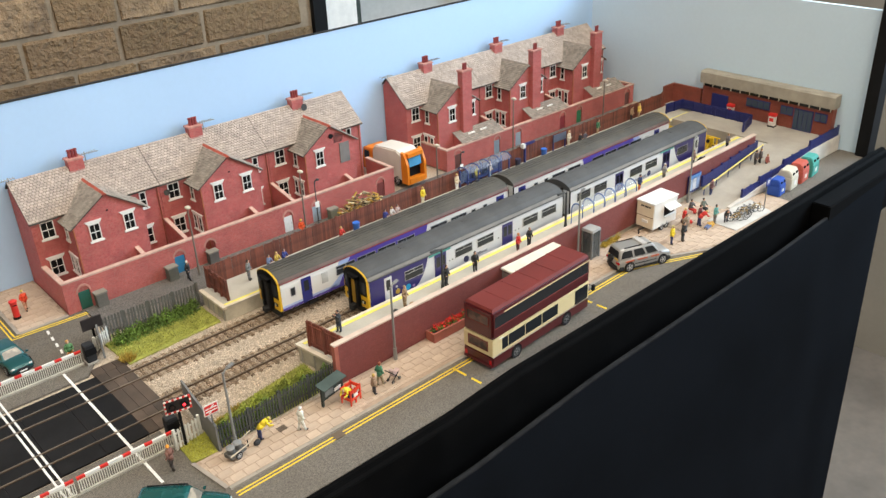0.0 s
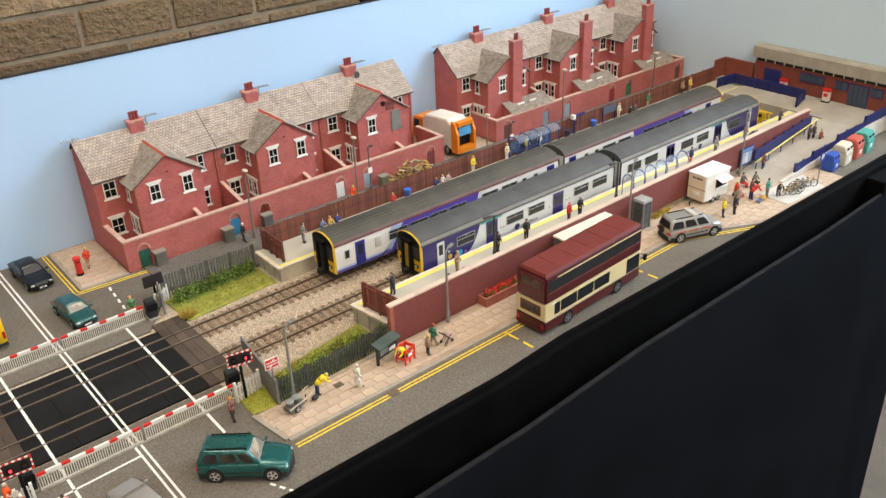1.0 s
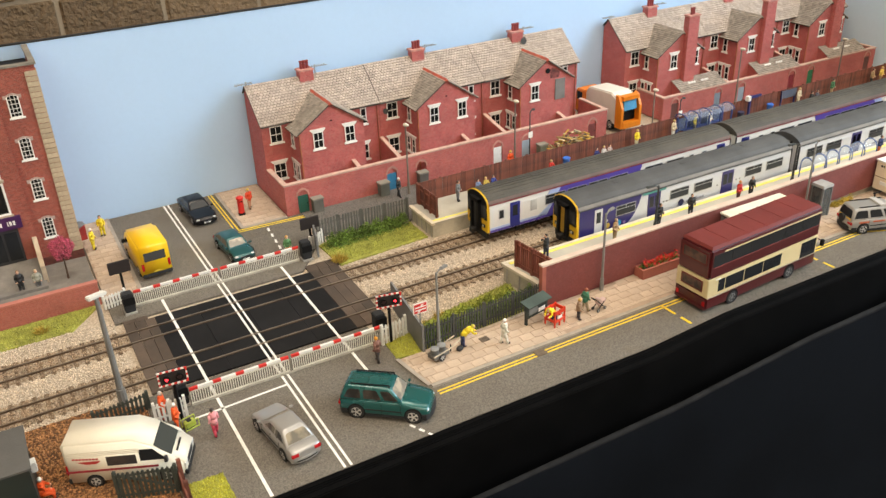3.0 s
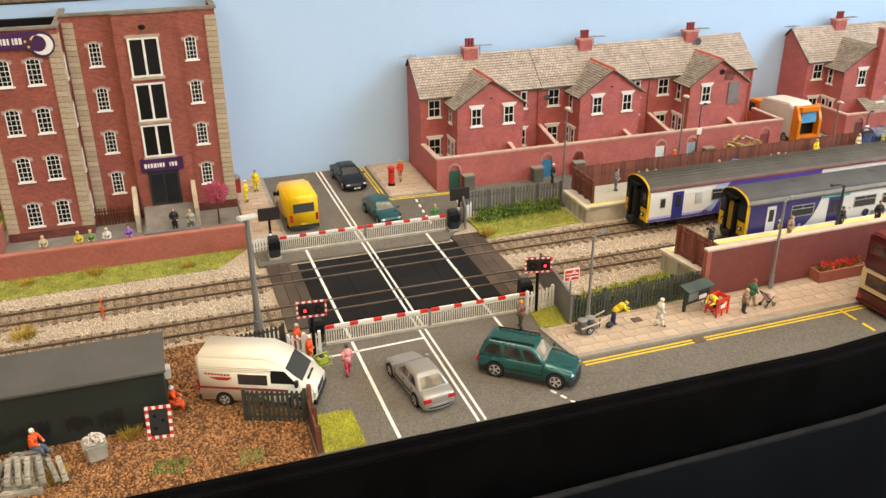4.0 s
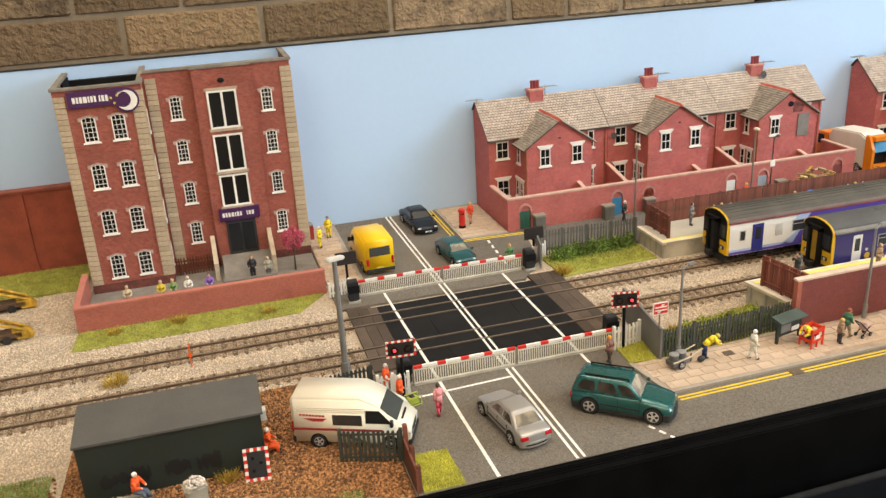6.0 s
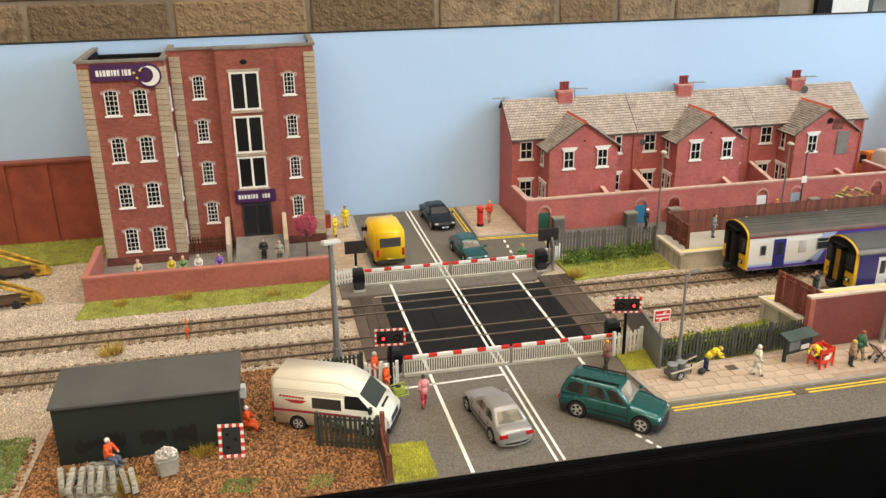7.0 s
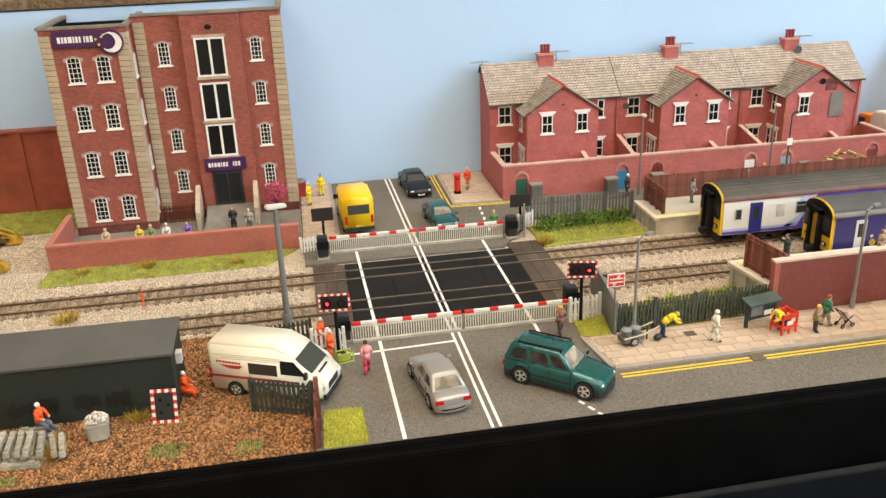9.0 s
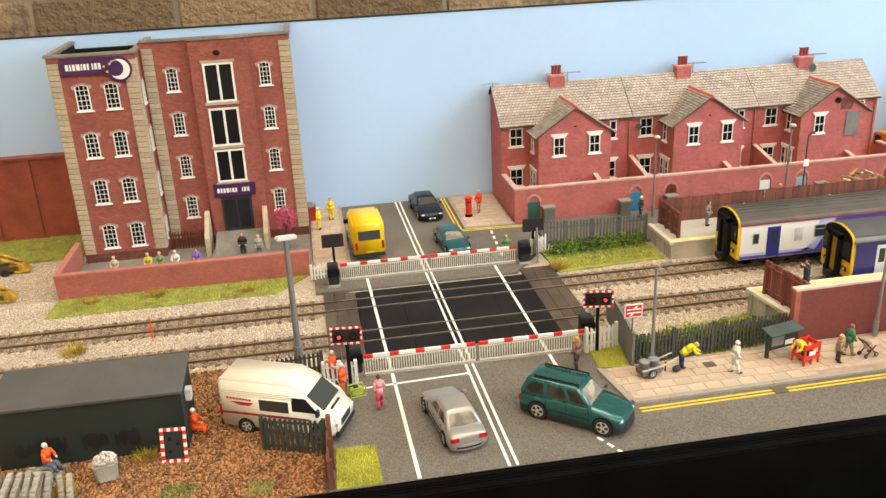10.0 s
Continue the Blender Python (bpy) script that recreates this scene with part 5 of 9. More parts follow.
def railcar(name, x, yc, rz, length, label, style):
    """One coach with its cab at local x = 0 and its inner end at local x = length. Sides at y = -18.5 and 18.5."""
    t = thing(name, x, yc, 0.75, rz, label, "train", "railcars")
    grey = style == "near"
    paint = WHITE_LIVERY if grey else CREAM_LIVERY
    bm = bm_new()
    prism(bm, body_section(), 3, length, "x")
    part("body", bm, paint, t, "pale painted coach body")
    # roof with its shoulders
    bm = bm_new()
    sec = [(-18.6, 38.6), (-18.2, 40.2), (-16.4, 43.0), (-12, 45.8), (-6, 47.6), (0, 48.2), (6, 47.6), (12, 45.8), (16.4, 43.0), (18.2, 40.2), (18.6, 38.6)]
    prism(bm, sec, 2.2, length, "x")
    rf = part("roof", bm, ROOF_GREY if grey else ROOF_OLIVE, t, "dark grey weathered roof")
    for y in range(-14, 15, 4) if not grey else (-16.2, 16.2):
        z = 48.2 - 0.0215 * y * y
        bm = bm_new()
        box(bm, 4, length - 4, y - 0.35, y + 0.35, z - 0.6, z + 0.65)
        part("roof_rib", bm, ROOF_GREY if grey else ROOF_OLIVE, rf)
    for s in (-1, 1):
        # paler dusty cantrail below the roof
        bm = bm_new()
        prism(bm, [(s * 18.75, 38.4), (s * 18.45, 40.2), (s * 17.2, 42.2), (s * 16.9, 42.0), (s * 18.0, 38.4)], 2, length, "x")
        part("cantrail", bm, mat("cantrail_grey", (0.20, 0.185, 0.165), 0.7, var=0.15) if grey else mat("cantrail_brown", (0.13, 0.085, 0.07), 0.7, var=0.2), t)
    for k in range(3):
        bm = bm_new()
        xx = length * (0.2 + 0.3 * k)
        box(bm, xx, xx + 6, -2.5, 2.5, 47.3, 48.55, None, 0.4)
        part("roof_vent", bm, ROOF_GREY if grey else ROOF_OLIVE, rf)
    bm = bm_new()
    for s in (-1, 1):
        box(bm, 2, length, s * 18.9 - 0.35, s * 18.9 + 0.35, 38.2, 39.0)
    part("gutter", bm, ROOF_GREY if grey else mat("maroon_line", (0.25, 0.04, 0.05), 0.5), t)
    for s in (-1, 1):
        m = at(0, 0, 0) if s < 0 else at(0, 0, 0)
        ya, yb = (-18.75, -18.3) if s < 0 else (18.3, 18.75)
        yo, yi = (-18.95, -18.4) if s < 0 else (18.4, 18.95)

        def panel(nm, pts, mm, lab="", a=ya, b=yb):
            bm = bm_new()
            prism(bm, pts, a, b, "y")
            return part(nm, bm, mm, t, lab)

        def window(x0, x1, z0=22.5, z1=33.0, vent=True):
            bm = bm_new()
            for a, b, c, d in ((x0, x1, z0, z0 + 0.6), (x0, x1, z1 - 0.6, z1), (x0, x0 + 0.6, z0 + 0.6, z1 - 0.6), (x1 - 0.6, x1, z0 + 0.6, z1 - 0.6)):
                box(bm, a, b, *sorted((yo * 1.004, yi)), c, d)
            if vent:
                box(bm, x0 + 0.6, x1 - 0.6, *sorted((yo * 1.004, yi)), z1 - 3.9, z1 - 3.3)
                box(bm, (x0 + x1) / 2 - 0.3, (x0 + x1) / 2 + 0.3, *sorted((yo * 1.004, yi)), z1 - 3.3, z1 - 0.6)
            w = part("window", bm, mat("window_surround", (0.42, 0.42, 0.42), 0.4, metal=0.4), t)
            bm = bm_new()
            box(bm, x0 + 0.3, x1 - 0.3, *sorted((yo * 0.999, yi)), z0 + 0.3, z1 - 0.3)
            part("pane", bm, TRAIN_GLASS, w)

        def door(x0, x1, mm, z0=10, z1=35.5, lab="", pane=None):
            bm = bm_new()
            box(bm, x0, x1, *sorted((yo * 1.002, yi)), z0, z1)
            d = part("door", bm, mm, t, lab)
            for a, b in pane or ((x0 + 1.6, (x0 + x1) / 2 - 0.9), ((x0 + x1) / 2 + 0.9, x1 - 1.6)):
                bm = bm_new()
                box(bm, a, b, *sorted((yo * 1.006, yi)), 21.5, 32.5)
                part("pane", bm, TRAIN_GLASS, d)
            return d

        if grey:
            panel("purple_panel", [(3.2, 9.8), (56, 9.8), (63, 14), (69, 21), (73, 29), (76, 38), (3.2, 38)], PURPLE, "purple livery panel with curved edge")
            door(20.5, 29.5, WHITE_LIVERY, lab="white cab door", pane=((22.5, 27.5),))
            window(45.5, 69)
            for xx, zz, r, c in ((36, 16, 2.8, (0.65, 0.42, 0.06)), (49, 15.5, 3.2, (0.03, 0.36, 0.60)), (56, 14.5, 1.6, (0.36, 0.22, 0.45)), (35, 21.5, 1.3, (0.6, 0.6, 0.6))):
                bm = bm_new()
                rod(bm, (xx, yo, zz), (xx, yo * 1.01, zz), r, n=16)
                part("emblem", bm, mat("emblem_%d" % int(xx * 10 + zz), c, 0.5), t)
            for a, b in ((84.5, 99.5), (180, 195.5)):
                door(a, b, PURPLE, lab="purple double passenger door")
                bm = bm_new()
                box(bm, a - 0.5, b + 0.5, *sorted((yo * 1.03, yi)), 8.6, 9.6)
                part("door_step", bm, FRONT_YELLOW, t)
            panel("teal_stripe", [(77, 35.6), (106, 35.6), (106, 37.6), (77, 37.6)], mat("teal_stripe", (0.09, 0.33, 0.28), 0.5))
            for a, b in ((112, 136), (143, 167), (212, 235.5), (242, 266)):
                window(a, b)
            bm = bm_new()
            rod(bm, (127, yo * 0.995, 16.3), (127, yo * 1.006, 16.3), 3.6, n=20)
            part("emblem", bm, mat("emblem_navy", (0.03, 0.03, 0.08), 0.5), t, "round dark emblem")
            bm = bm_new()
            for q in range(8):
                box(bm, 134 + q * 3.0, 136.2 + q * 3.0, *sorted((yo * 1.001, yi)), 14.6, 16.8 + (1.0 if q in (3, 4) else 0))
            part("lettering", bm, mat("grey_lettering", (0.28, 0.28, 0.31), 0.6), t)
            for xx in (104, 108, 174, 200, 205):
                bm = bm_new()
                rod(bm, (xx, yo * 0.995, 23), (xx, yo * 1.004, 23), 0.9, n=10)
                part("door_button", bm, GREY, t)
        else:
            panel("lower_stripe", [(3.2, 9.8), (length - 0.5, 9.8), (length - 0.5, 12.2), (3.2, 12.2)], PURPLE_BRIGHT)
            panel("blue_stripe", [(3.2, 12.3), (62, 12.3), (66, 14.4), (3.2, 14.4)], PALE_BLUE)
            panel("pale_swoosh", [(56, 12.3), (68, 12.3), (84, 38), (72, 38), (66, 30), (76, 26)], PALE_BLUE)
            panel("purple_panel", [(68.2, 12.3), (178, 12.3), (186, 38), (84.2, 38), (78, 28)], PURPLE_BRIGHT, "violet livery panel")
            window(13, 18.5, 22, 31, False)
            door(25.5, 36.5, DOOR_BLUE, lab="royal blue passenger door", pane=((28.3, 33.7),))
            bm = bm_new()
            box(bm, 49, 56, *sorted((yo * 1.001, yi)), 21.5, 32.5)
            part("blank_window", bm, mat("frosted_window", (0.55, 0.55, 0.52), 0.4), t, "frosted white window")
            for a in (66, 92, 118, 144, 190, 219):
                window(a, a + 23.5, 23, 33.5)
            for a in (250, 268):
                window(a, a + 6.5, 23, 33, False)
            door(289.5, 301, DOOR_BLUE, lab="royal blue passenger door", pane=((292.5, 298),))
            bm = bm_new()
            for q in range(17):
                box(bm, 100 + q * 2.4, 101.7 + q * 2.4, *sorted((yo * 1.001, yi)), 16, 18)
            part("lettering", bm, mat("pale_lettering", (0.5, 0.47, 0.7), 0.6), t)
    # cab front
    bm = bm_new()
    prism(bm, [(-18.2, 10), (18.2, 10), (18.4, 24), (17.6, 38), (-17.6, 38), (-18.4, 24)], 0.6, 3.2, "x")
    front = part("cab_front", bm, FRONT_YELLOW, t, "yellow warning cab front")
    bm = bm_new()
    prism(bm, [(18.3, 38.1), (17.9, 40.3), (16.2, 42.9), (11.9, 45.6), (6, 47.4), (0, 48.0), (-6, 47.4), (-11.9, 45.6), (-16.2, 42.9), (-17.9, 40.3), (-18.3, 38.1)], 0.6, 3.2, "x")
    part("cab_dome", bm, FRONT_YELLOW, front)
    bm = bm_new()
    prism(bm, [(-17.3, 22.6), (17.3, 22.6), (17.3, 37.4), (-17.3, 37.4)], 0.2, 0.7, "x")
    part("screen_surround", bm, BLACK, front)
    for a, b in ((-15.8, -7.0), (7.0, 15.8)):
        bm = bm_new()
        box(bm, -0.1, 0.7, a, b, 25, 37)
        part("windscreen", bm, TRAIN_GLASS, front)
        bm = bm_new()
        box(bm, -0.15, 0.7, a + 1.6, b - 1.6, 14.3, 17.4)
        part("lamp_panel", bm, DARK, front)
        bm = bm_new()
        rod(bm, (-0.5, (a + b) / 2, 15.8), (0.5, (a + b) / 2, 15.8), 1.3, n=12)
        part("headlight", bm, mat("lamp_glass", (0.7, 0.68, 0.6), 0.2), front)
    bm = bm_new()
    for a, b, c, d in ((-7.4, -4.4, 10, 41), (4.4, 7.4, 10, 41), (-7.4, 7.4, 38.5, 42)):
        box(bm, -3.4, 0.7, a, b, c, d)
    part("gangway_frame", bm, BLACK, front, "black rubber gangway frame")
    bm = bm_new()
    box(bm, -1.0, 0.7, -4.5, 4.5, 11, 38.4)
    part("gangway_door", bm, mat("gangway_yellow", (0.42, 0.25, 0.02), 0.5, var=0.2) if grey else DARK, front)
    bm = bm_new()
    prism(bm, [(-17.4, 37.5), (17.4, 37.5), (17.0, 40.1), (15.4, 42.5), (11.4, 45.0), (5.8, 46.7), (0, 47.2), (-5.8, 46.7), (-11.4, 45.0), (-15.4, 42.5), (-17.0, 40.1)], 0.1, 0.75, "x")
    part("destination_panel", bm, BLACK, front)
    bm = bm_new()
    box(bm, -5, 2, -2.2, 2.2, 6.5, 10)
    box(bm, -7, -5, -3, 3, 6, 10.5)
    part("coupler", bm, UNDER, t)
    bm = bm_new()
    box(bm, 1, 4, -15, 15, 3, 9.6)
    part("snow_plough", bm, UNDER, t)
    # inner end gangway
    bm = bm_new()
    box(bm, length, length + 5.0, -8, 8, 10, 41)
    part("end_gangway", bm, BLACK, t)
    for k in range(3):
        bm = bm_new()
        prism(bm, [(-9, 9), (9, 9), (9.5, 36), (7, 41.5), (-7, 41.5), (-9.5, 36)], length + 0.3 + 1.2 * k, length + 0.9 + 1.2 * k, "x")
        part("bellows_fold", bm, mat("bellows_grey", (0.06, 0.06, 0.058), 0.85), t)
    bm = bm_new()
    for s in (-1, 1):
        box(bm, length - 0.6, length + 0.5, *sorted((s * 17.4, s * 18.8)), 9, 38)
    part("end_panel", bm, UNDER, t)
    # underframe boxes and bogies
    for a, b, w in ((78, 104, 15), (112, 150, 13), (158, 186, 15)):
        bm = bm_new()
        box(bm, a, b, -w, w, 3.2, 9.2)
        part("equipment_box", bm, UNDER, t, bevel=0.5)
    bm = bm_new()
    box(bm, 4, length - 1, -15, 15, 7.6, 9.2)
    part("underframe", bm, UNDER, t)
    for xb in (40, length - 40):
        bm = bm_new()
        for s in (-1, 1):
            box(bm, xb - 22, xb + 22, s * 12.6 - 1, s * 12.6 + 1, 4.6, 7.6)
            box(bm, xb - 5, xb + 5, s * 13.6 - 1.2, s * 13.6 + 1.2, 2.6, 7)
        box(bm, xb - 3, xb + 3, -12, 12, 5, 7.8)
        bog = part("bogie", bm, UNDER, t)
        for q in (-17, 17):
            for s in (-1, 1):
                bm = bm_new()
                rod(bm, (xb + q, s * 7.2, 5.6), (xb + q, s * 9.2, 5.6), 5.6, n=18)
                part("wheel", bm, mat("wheel_steel", (0.09, 0.08, 0.07), 0.5, metal=0.5), bog)
    return t


railcar("railcar", 547, 173.05, 0, 278, "pale grey and purple diesel railcar standing at the platform", "near")
railcar("railcar", 547 + 278 * 2 + 12, 173.05, 180, 278, "pale grey and purple diesel railcar standing at the platform", "near")
railcar("railcar", 486, 229.25, 0, 309, "white and violet diesel railcar standing at the far platform", "far")
railcar("railcar", 486 + 309 * 2 + 9, 229.25, 180, 309, "white and violet diesel railcar standing at the far platform", "far")

# ---- road vehicles ----


def wheel(parent, x, y, r, w, rim=RIM, spokes=5):
    s = 1 if y > 0 else -1
    bm = bm_new()
    rod(bm, (x, y - s * w, r), (x, y, r), r, n=20)
    ty = part("wheel", bm, TYRE, parent)
    bm = bm_new()
    rod(bm, (x, y - s * 0.3, r), (x, y + s * 0.12, r), r * 0.71, r * 0.66, n=18)
    hub = part("rim", bm, rim, ty)
    for k in range(spokes):
        a, q = 2 * math.pi * k / spokes, 0.36
        pts = [(x + r * f * math.cos(a + b), r + r * f * math.sin(a + b)) for f, b in ((0.24, -q), (0.58, -q), (0.61, 0), (0.58, q), (0.24, q))]
        bm = bm_new()
        prism(bm, pts, *sorted((y + s * 0.06, y + s * 0.2)), "y")
        part("rim_slot", bm, TYRE, ty)


def loft(bm, rings, cap=True):
    vs = [[bm.verts.new(Vector(p) * MM) for p in r] for r in rings]
    n = len(vs[0])
    for a, b in zip(vs[:-1], vs[1:]):
        for i in range(n):
            bm.faces.new((a[i], a[(i + 1) % n], b[(i + 1) % n], b[i]))
    if cap:
        bm.faces.new(vs[0][::-1])
        bm.faces.new(vs[-1])


def round_ring(x0, x1, hw, z, r, crown=0.0, n=5):
    """A rounded rectangle in plan, from x0 (rear) to x1 (front)."""
    out = []
    for cx, cy, a0 in ((x1 - r, hw - r, 0), (x0 + r, hw - r, 90), (x0 + r, -hw + r, 180), (x1 - r, -hw + r, 270)):
        for i in range(n):
            a = math.radians(a0 + 90 * i / (n - 1))
            out.append((cx + r * math.cos(a), cy + r * math.sin(a), z + crown * (1 - abs(cy + r * math.sin(a)) / hw)))
    return out


def pane_on(bm, quad, pts, out=0.14):
    """A pane on the plane of a quad (bottom rear, bottom front, top front, top rear); pts in its own 0 to 1 coordinates."""
    a, b, c, d = (Vector(p) for p in quad)
    nrm = (b - a).cross(d - a).normalized()
    if nrm.dot((a + b + c + d) / 4 - Vector((0, 0, 8))) < 0:
        nrm = -nrm
    lo, hi = [], []
    for u, v in pts:
        p = (a + (b - a) * u) * (1 - v) + (d + (c - d) * u) * v
        lo.append(bm.verts.new((p - nrm * 0.5) * MM))
        hi.append(bm.verts.new((p + nrm * out) * MM))
    k = len(pts)
    bm.faces.new(hi)
    bm.faces.new(lo[::-1])
    for i in range(k):
        bm.faces.new((lo[i], lo[(i + 1) % k], hi[(i + 1) % k], hi[i]))


SHAPES = {
    # share of the length from the nose: windscreen foot, windscreen top, rear window top, rear window foot; belt, nose and tail heights as shares of the height; side windows
    "estate": (0.30, 0.42, 0.935, 0.988, 0.60, 0.47, 0.57, ((0.035, 0.255), (0.31, 0.60), (0.65, 0.93))),
    "box": (0.235, 0.335, 0.965, 0.990, 0.57, 0.50, 0.56, ((0.035, 0.29), (0.335, 0.61), (0.655, 0.95))),
    "saloon": (0.29, 0.43, 0.74, 0.875, 0.64, 0.45, 0.60, ((0.12, 0.50), (0.54, 0.88))),
    "hatch": (0.27, 0.42, 0.80, 0.965, 0.62, 0.46, 0.60, ((0.09, 0.47), (0.51, 0.90))),
}


def car(name, x, y, rz, label, L, W, H, colour_mat, kind, wheel_r=4.4, glass=None, group="parked cars", plate=True, z=0.05, clad=None):
    """A car, its front towards local +x. kind names its outline; clad: the material of bumpers and side strips."""
    t = thing(name, x, y, z, rz, label, "car", group)
    ws0, ws1, rw1, rw0, belt, nose, tail, sides = SHAPES[kind]
    hw, g0 = W / 2, wheel_r * 0.55
    fx, bx = L / 2, -L / 2
    zb, zn, zt = belt * H, nose * H, tail * H
    # lower body: cross sections from the tail to the nose
    rear = bx + L * (1 - rw0)
    front = fx - L * ws0
    stations = [(bx + 0.1, 0.80, zt * 0.80, g0 + 2.2), (bx + 0.7, 0.90, zt * 0.95, g0 + 0.8), (bx + 2.2, 0.96, zt, g0 + 0.2)]
    if rear > bx + 4:
        stations.append((rear - 0.5, 0.985, zb * 0.99, g0))
    stations += [(bx + L * 0.28, 1.0, zb, g0), (0, 1.0, zb, g0), (front, 1.0, zb, g0), (front + (fx - front) * 0.35, 0.99, zb * 0.6 + zn * 0.42, g0), (fx - 5, 0.955, zn * 1.05, g0 + 0.2), (fx - 2, 0.90, zn * 0.97, g0 + 0.4), (fx - 0.6, 0.82, zn * 0.84, g0 + 1.2), (fx, 0.70, zn * 0.70, g0 + 2.4)]
    rings = []
    for xx, k, top, low in stations:
        w = hw * k
        h = top - low
        half = [(w * 0.90, low), (w * 0.985, low + h * 0.16), (w, low + h * 0.40), (w * 0.99, low + h * 0.66), (w * 0.95, low + h * 0.90), (w * 0.89, low + h * 0.99), (w * 0.5, top + 0.35)]
        rings.append([(xx, a, b) for a, b in half] + [(xx, -a, b) for a, b in half[::-1]])
    bm = bm_new()
    loft(bm, rings)
    part("body", bm, colour_mat, t, "painted car body", smooth=True)
    # greenhouse
    base = (rear, front, hw * 0.90)
    top = (bx + L * (1 - rw1), fx - L * ws1, hw * 0.73)
    zr = H - 1.5
    bm = bm_new()
    loft(bm, [round_ring(*base, zb - 0.8, 1.6), round_ring(*base, zb + 0.2, 1.6), round_ring(*top, zr, 2.0), round_ring(top[0] + 0.9, top[1] - 0.9, top[2] - 0.7, zr + 0.75, 2.2, 0.2), round_ring(top[0] + 2.6, top[1] - 2.8, top[2] - 2.4, H - 0.25, 2.2, 0.25)])
    part("roof", bm, colour_mat, t, smooth=True)
    gm = glass or GLASS
    for s in (-1, 1):
        quad = [(base[0], s * base[2], zb + 0.2), (base[1], s * base[2], zb + 0.2), (top[1], s * top[2], zr), (top[0], s * top[2], zr)]
        for i, (u0, u1) in enumerate(sides):
            # shares run from the front of the side towards its rear
            f0, f1 = 1 - u1, 1 - u0
            cut0 = 0.05 if i == len(sides) - 1 else 0.0
            cut1 = 0.06 if i == 0 else 0.0
            bm = bm_new()
            pane_on(bm, quad, [(f0, 0.10), (f1 - 0.005, 0.10), (f1 - 0.01 - cut1 * 0.2, 0.74), (f1 - 0.025 - cut1 * 0.3, 0.86), (f0 + 0.02 + cut0, 0.86), (f0 + cut0 * 0.5, 0.72)])
            part("side_window", bm, gm, t)
            bm = bm_new()
            pane_on(bm, quad, [(f1 - 0.10, 0.02), (f1 - 0.07, 0.02), (f1 - 0.07, 0.05), (f1 - 0.10, 0.05)], 0.5)
            part("door_handle", bm, DARK, t)
    for nm, e, tp, sgn in (("windscreen", base[1], top[1], 1), ("rear_window", base[0], top[0], -1)):
        a = (e, -base[2] + 1.3, zb + 0.2)
        b = (e, base[2] - 1.3, zb + 0.2)
        c = (tp, top[2] - 1.5, zr)
        d = (tp, -top[2] + 1.5, zr)
        bm = bm_new()
        pane_on(bm, (a, b, c, d), [(0.03, 0.10), (0.5, 0.07), (0.97, 0.10), (0.975, 0.80), (0.9, 0.90), (0.1, 0.90), (0.025, 0.80)], 0.16)
        part(nm, bm, gm if colour_mat is NAVY_CAR else REAR_SCREEN if kind == "saloon" else PALE_SCREEN if nm == "windscreen" else gm, t)
    trim = clad or DARK
    for s in (-1, 1):
        bm = bm_new()
        box(bm, front - 1.0, front + 1.0, *sorted((s * hw * 0.93, s * (hw + 2.0))), zb + 0.2, zb + 1.9)
        part("mirror", bm, colour_mat, t, bevel=0.5)
        bm = bm_new()
        box(bm, bx + L * 0.30, fx - L * 0.30, *sorted((s * (hw - 0.4), s * (hw + 0.22))), zb * 0.52, zb * 0.52 + 0.9)
        part("side_trim", bm, trim, t)
        if kind in ("estate", "box"):
            bm = bm_new()
            box(bm, bx + L * 0.28, fx - L * 0.26, *sorted((s * (hw - 1.0), s * (hw + 0.1))), g0 - 0.2, g0 + 1.9)
            part("sill", bm, trim, t)
        for f in (0.31, 0.52, 0.72):
            bm = bm_new()
            xx = fx - L * f
            box(bm, xx - 0.09, xx + 0.09, *sorted((s * (hw - 0.5), s * (hw + 0.05))), g0 + 1.2, zb * 0.9)
            part("door_gap", bm, BLACK, t)
        for wx in (fx - L * 0.175, bx + L * 0.20):
            bm = bm_new()
            rod(bm, (wx, s * (hw - 2.5), wheel_r + 0.1), (wx, s * (hw + 0.12), wheel_r + 0.1), wheel_r + 0.85, n=22)
            part("wheel_arch", bm, BLACK, t)
            wheel(t, wx, s * (hw + 0.35), wheel_r, 3.0)
        bm = bm_new()
        ball(bm, (fx - 2.6, s * hw * 0.68, zn * 0.82), 2.3, 1.0, 1.15, 0.6, 10)
        part("headlight", bm, mat("headlamp_clear", (0.42, 0.45, 0.45), 0.15, metal=0.2), t, smooth=True)
        bm = bm_new()
        box(bm, bx - 0.25, bx + 1.8, *sorted((s * hw * 0.46, s * hw * 0.92)), zt * 0.66, zt * 0.66 + 2.8)
        part("tail_light", bm, mat("tail_lamp", (0.45, 0.01, 0.015), 0.25), t, bevel=0.5)
    bm = bm_new()
    box(bm, fx - 1.6, fx + 0.15, -hw * 0.42, hw * 0.42, zn * 0.58, zn * 0.58 + 2.0)
    part("grille", bm, DARK, t, bevel=0.3)
    for e, sgn in ((fx, 1), (bx, -1)):
        bm = bm_new()
        tall = kind in ("estate", "box")
        reach, wide, back = (1.5, 0.99, 6.5) if tall else (0.9, 0.93, 3.2)
        arc = [(e + sgn * (reach - 3.4 * abs(k) ** 2.6), hw * wide * k) for k in (-1, -0.8, -0.5, 0, 0.5, 0.8, 1)]
        prism(bm, arc + [(e - sgn * back, hw * wide * 0.99), (e - sgn * back, -hw * wide * 0.99)], g0 - 0.2, g0 + (4.6 if tall else 3.4), "z")
        part("bumper", bm, trim if kind != "saloon" else colour_mat, t, bevel=0.4)
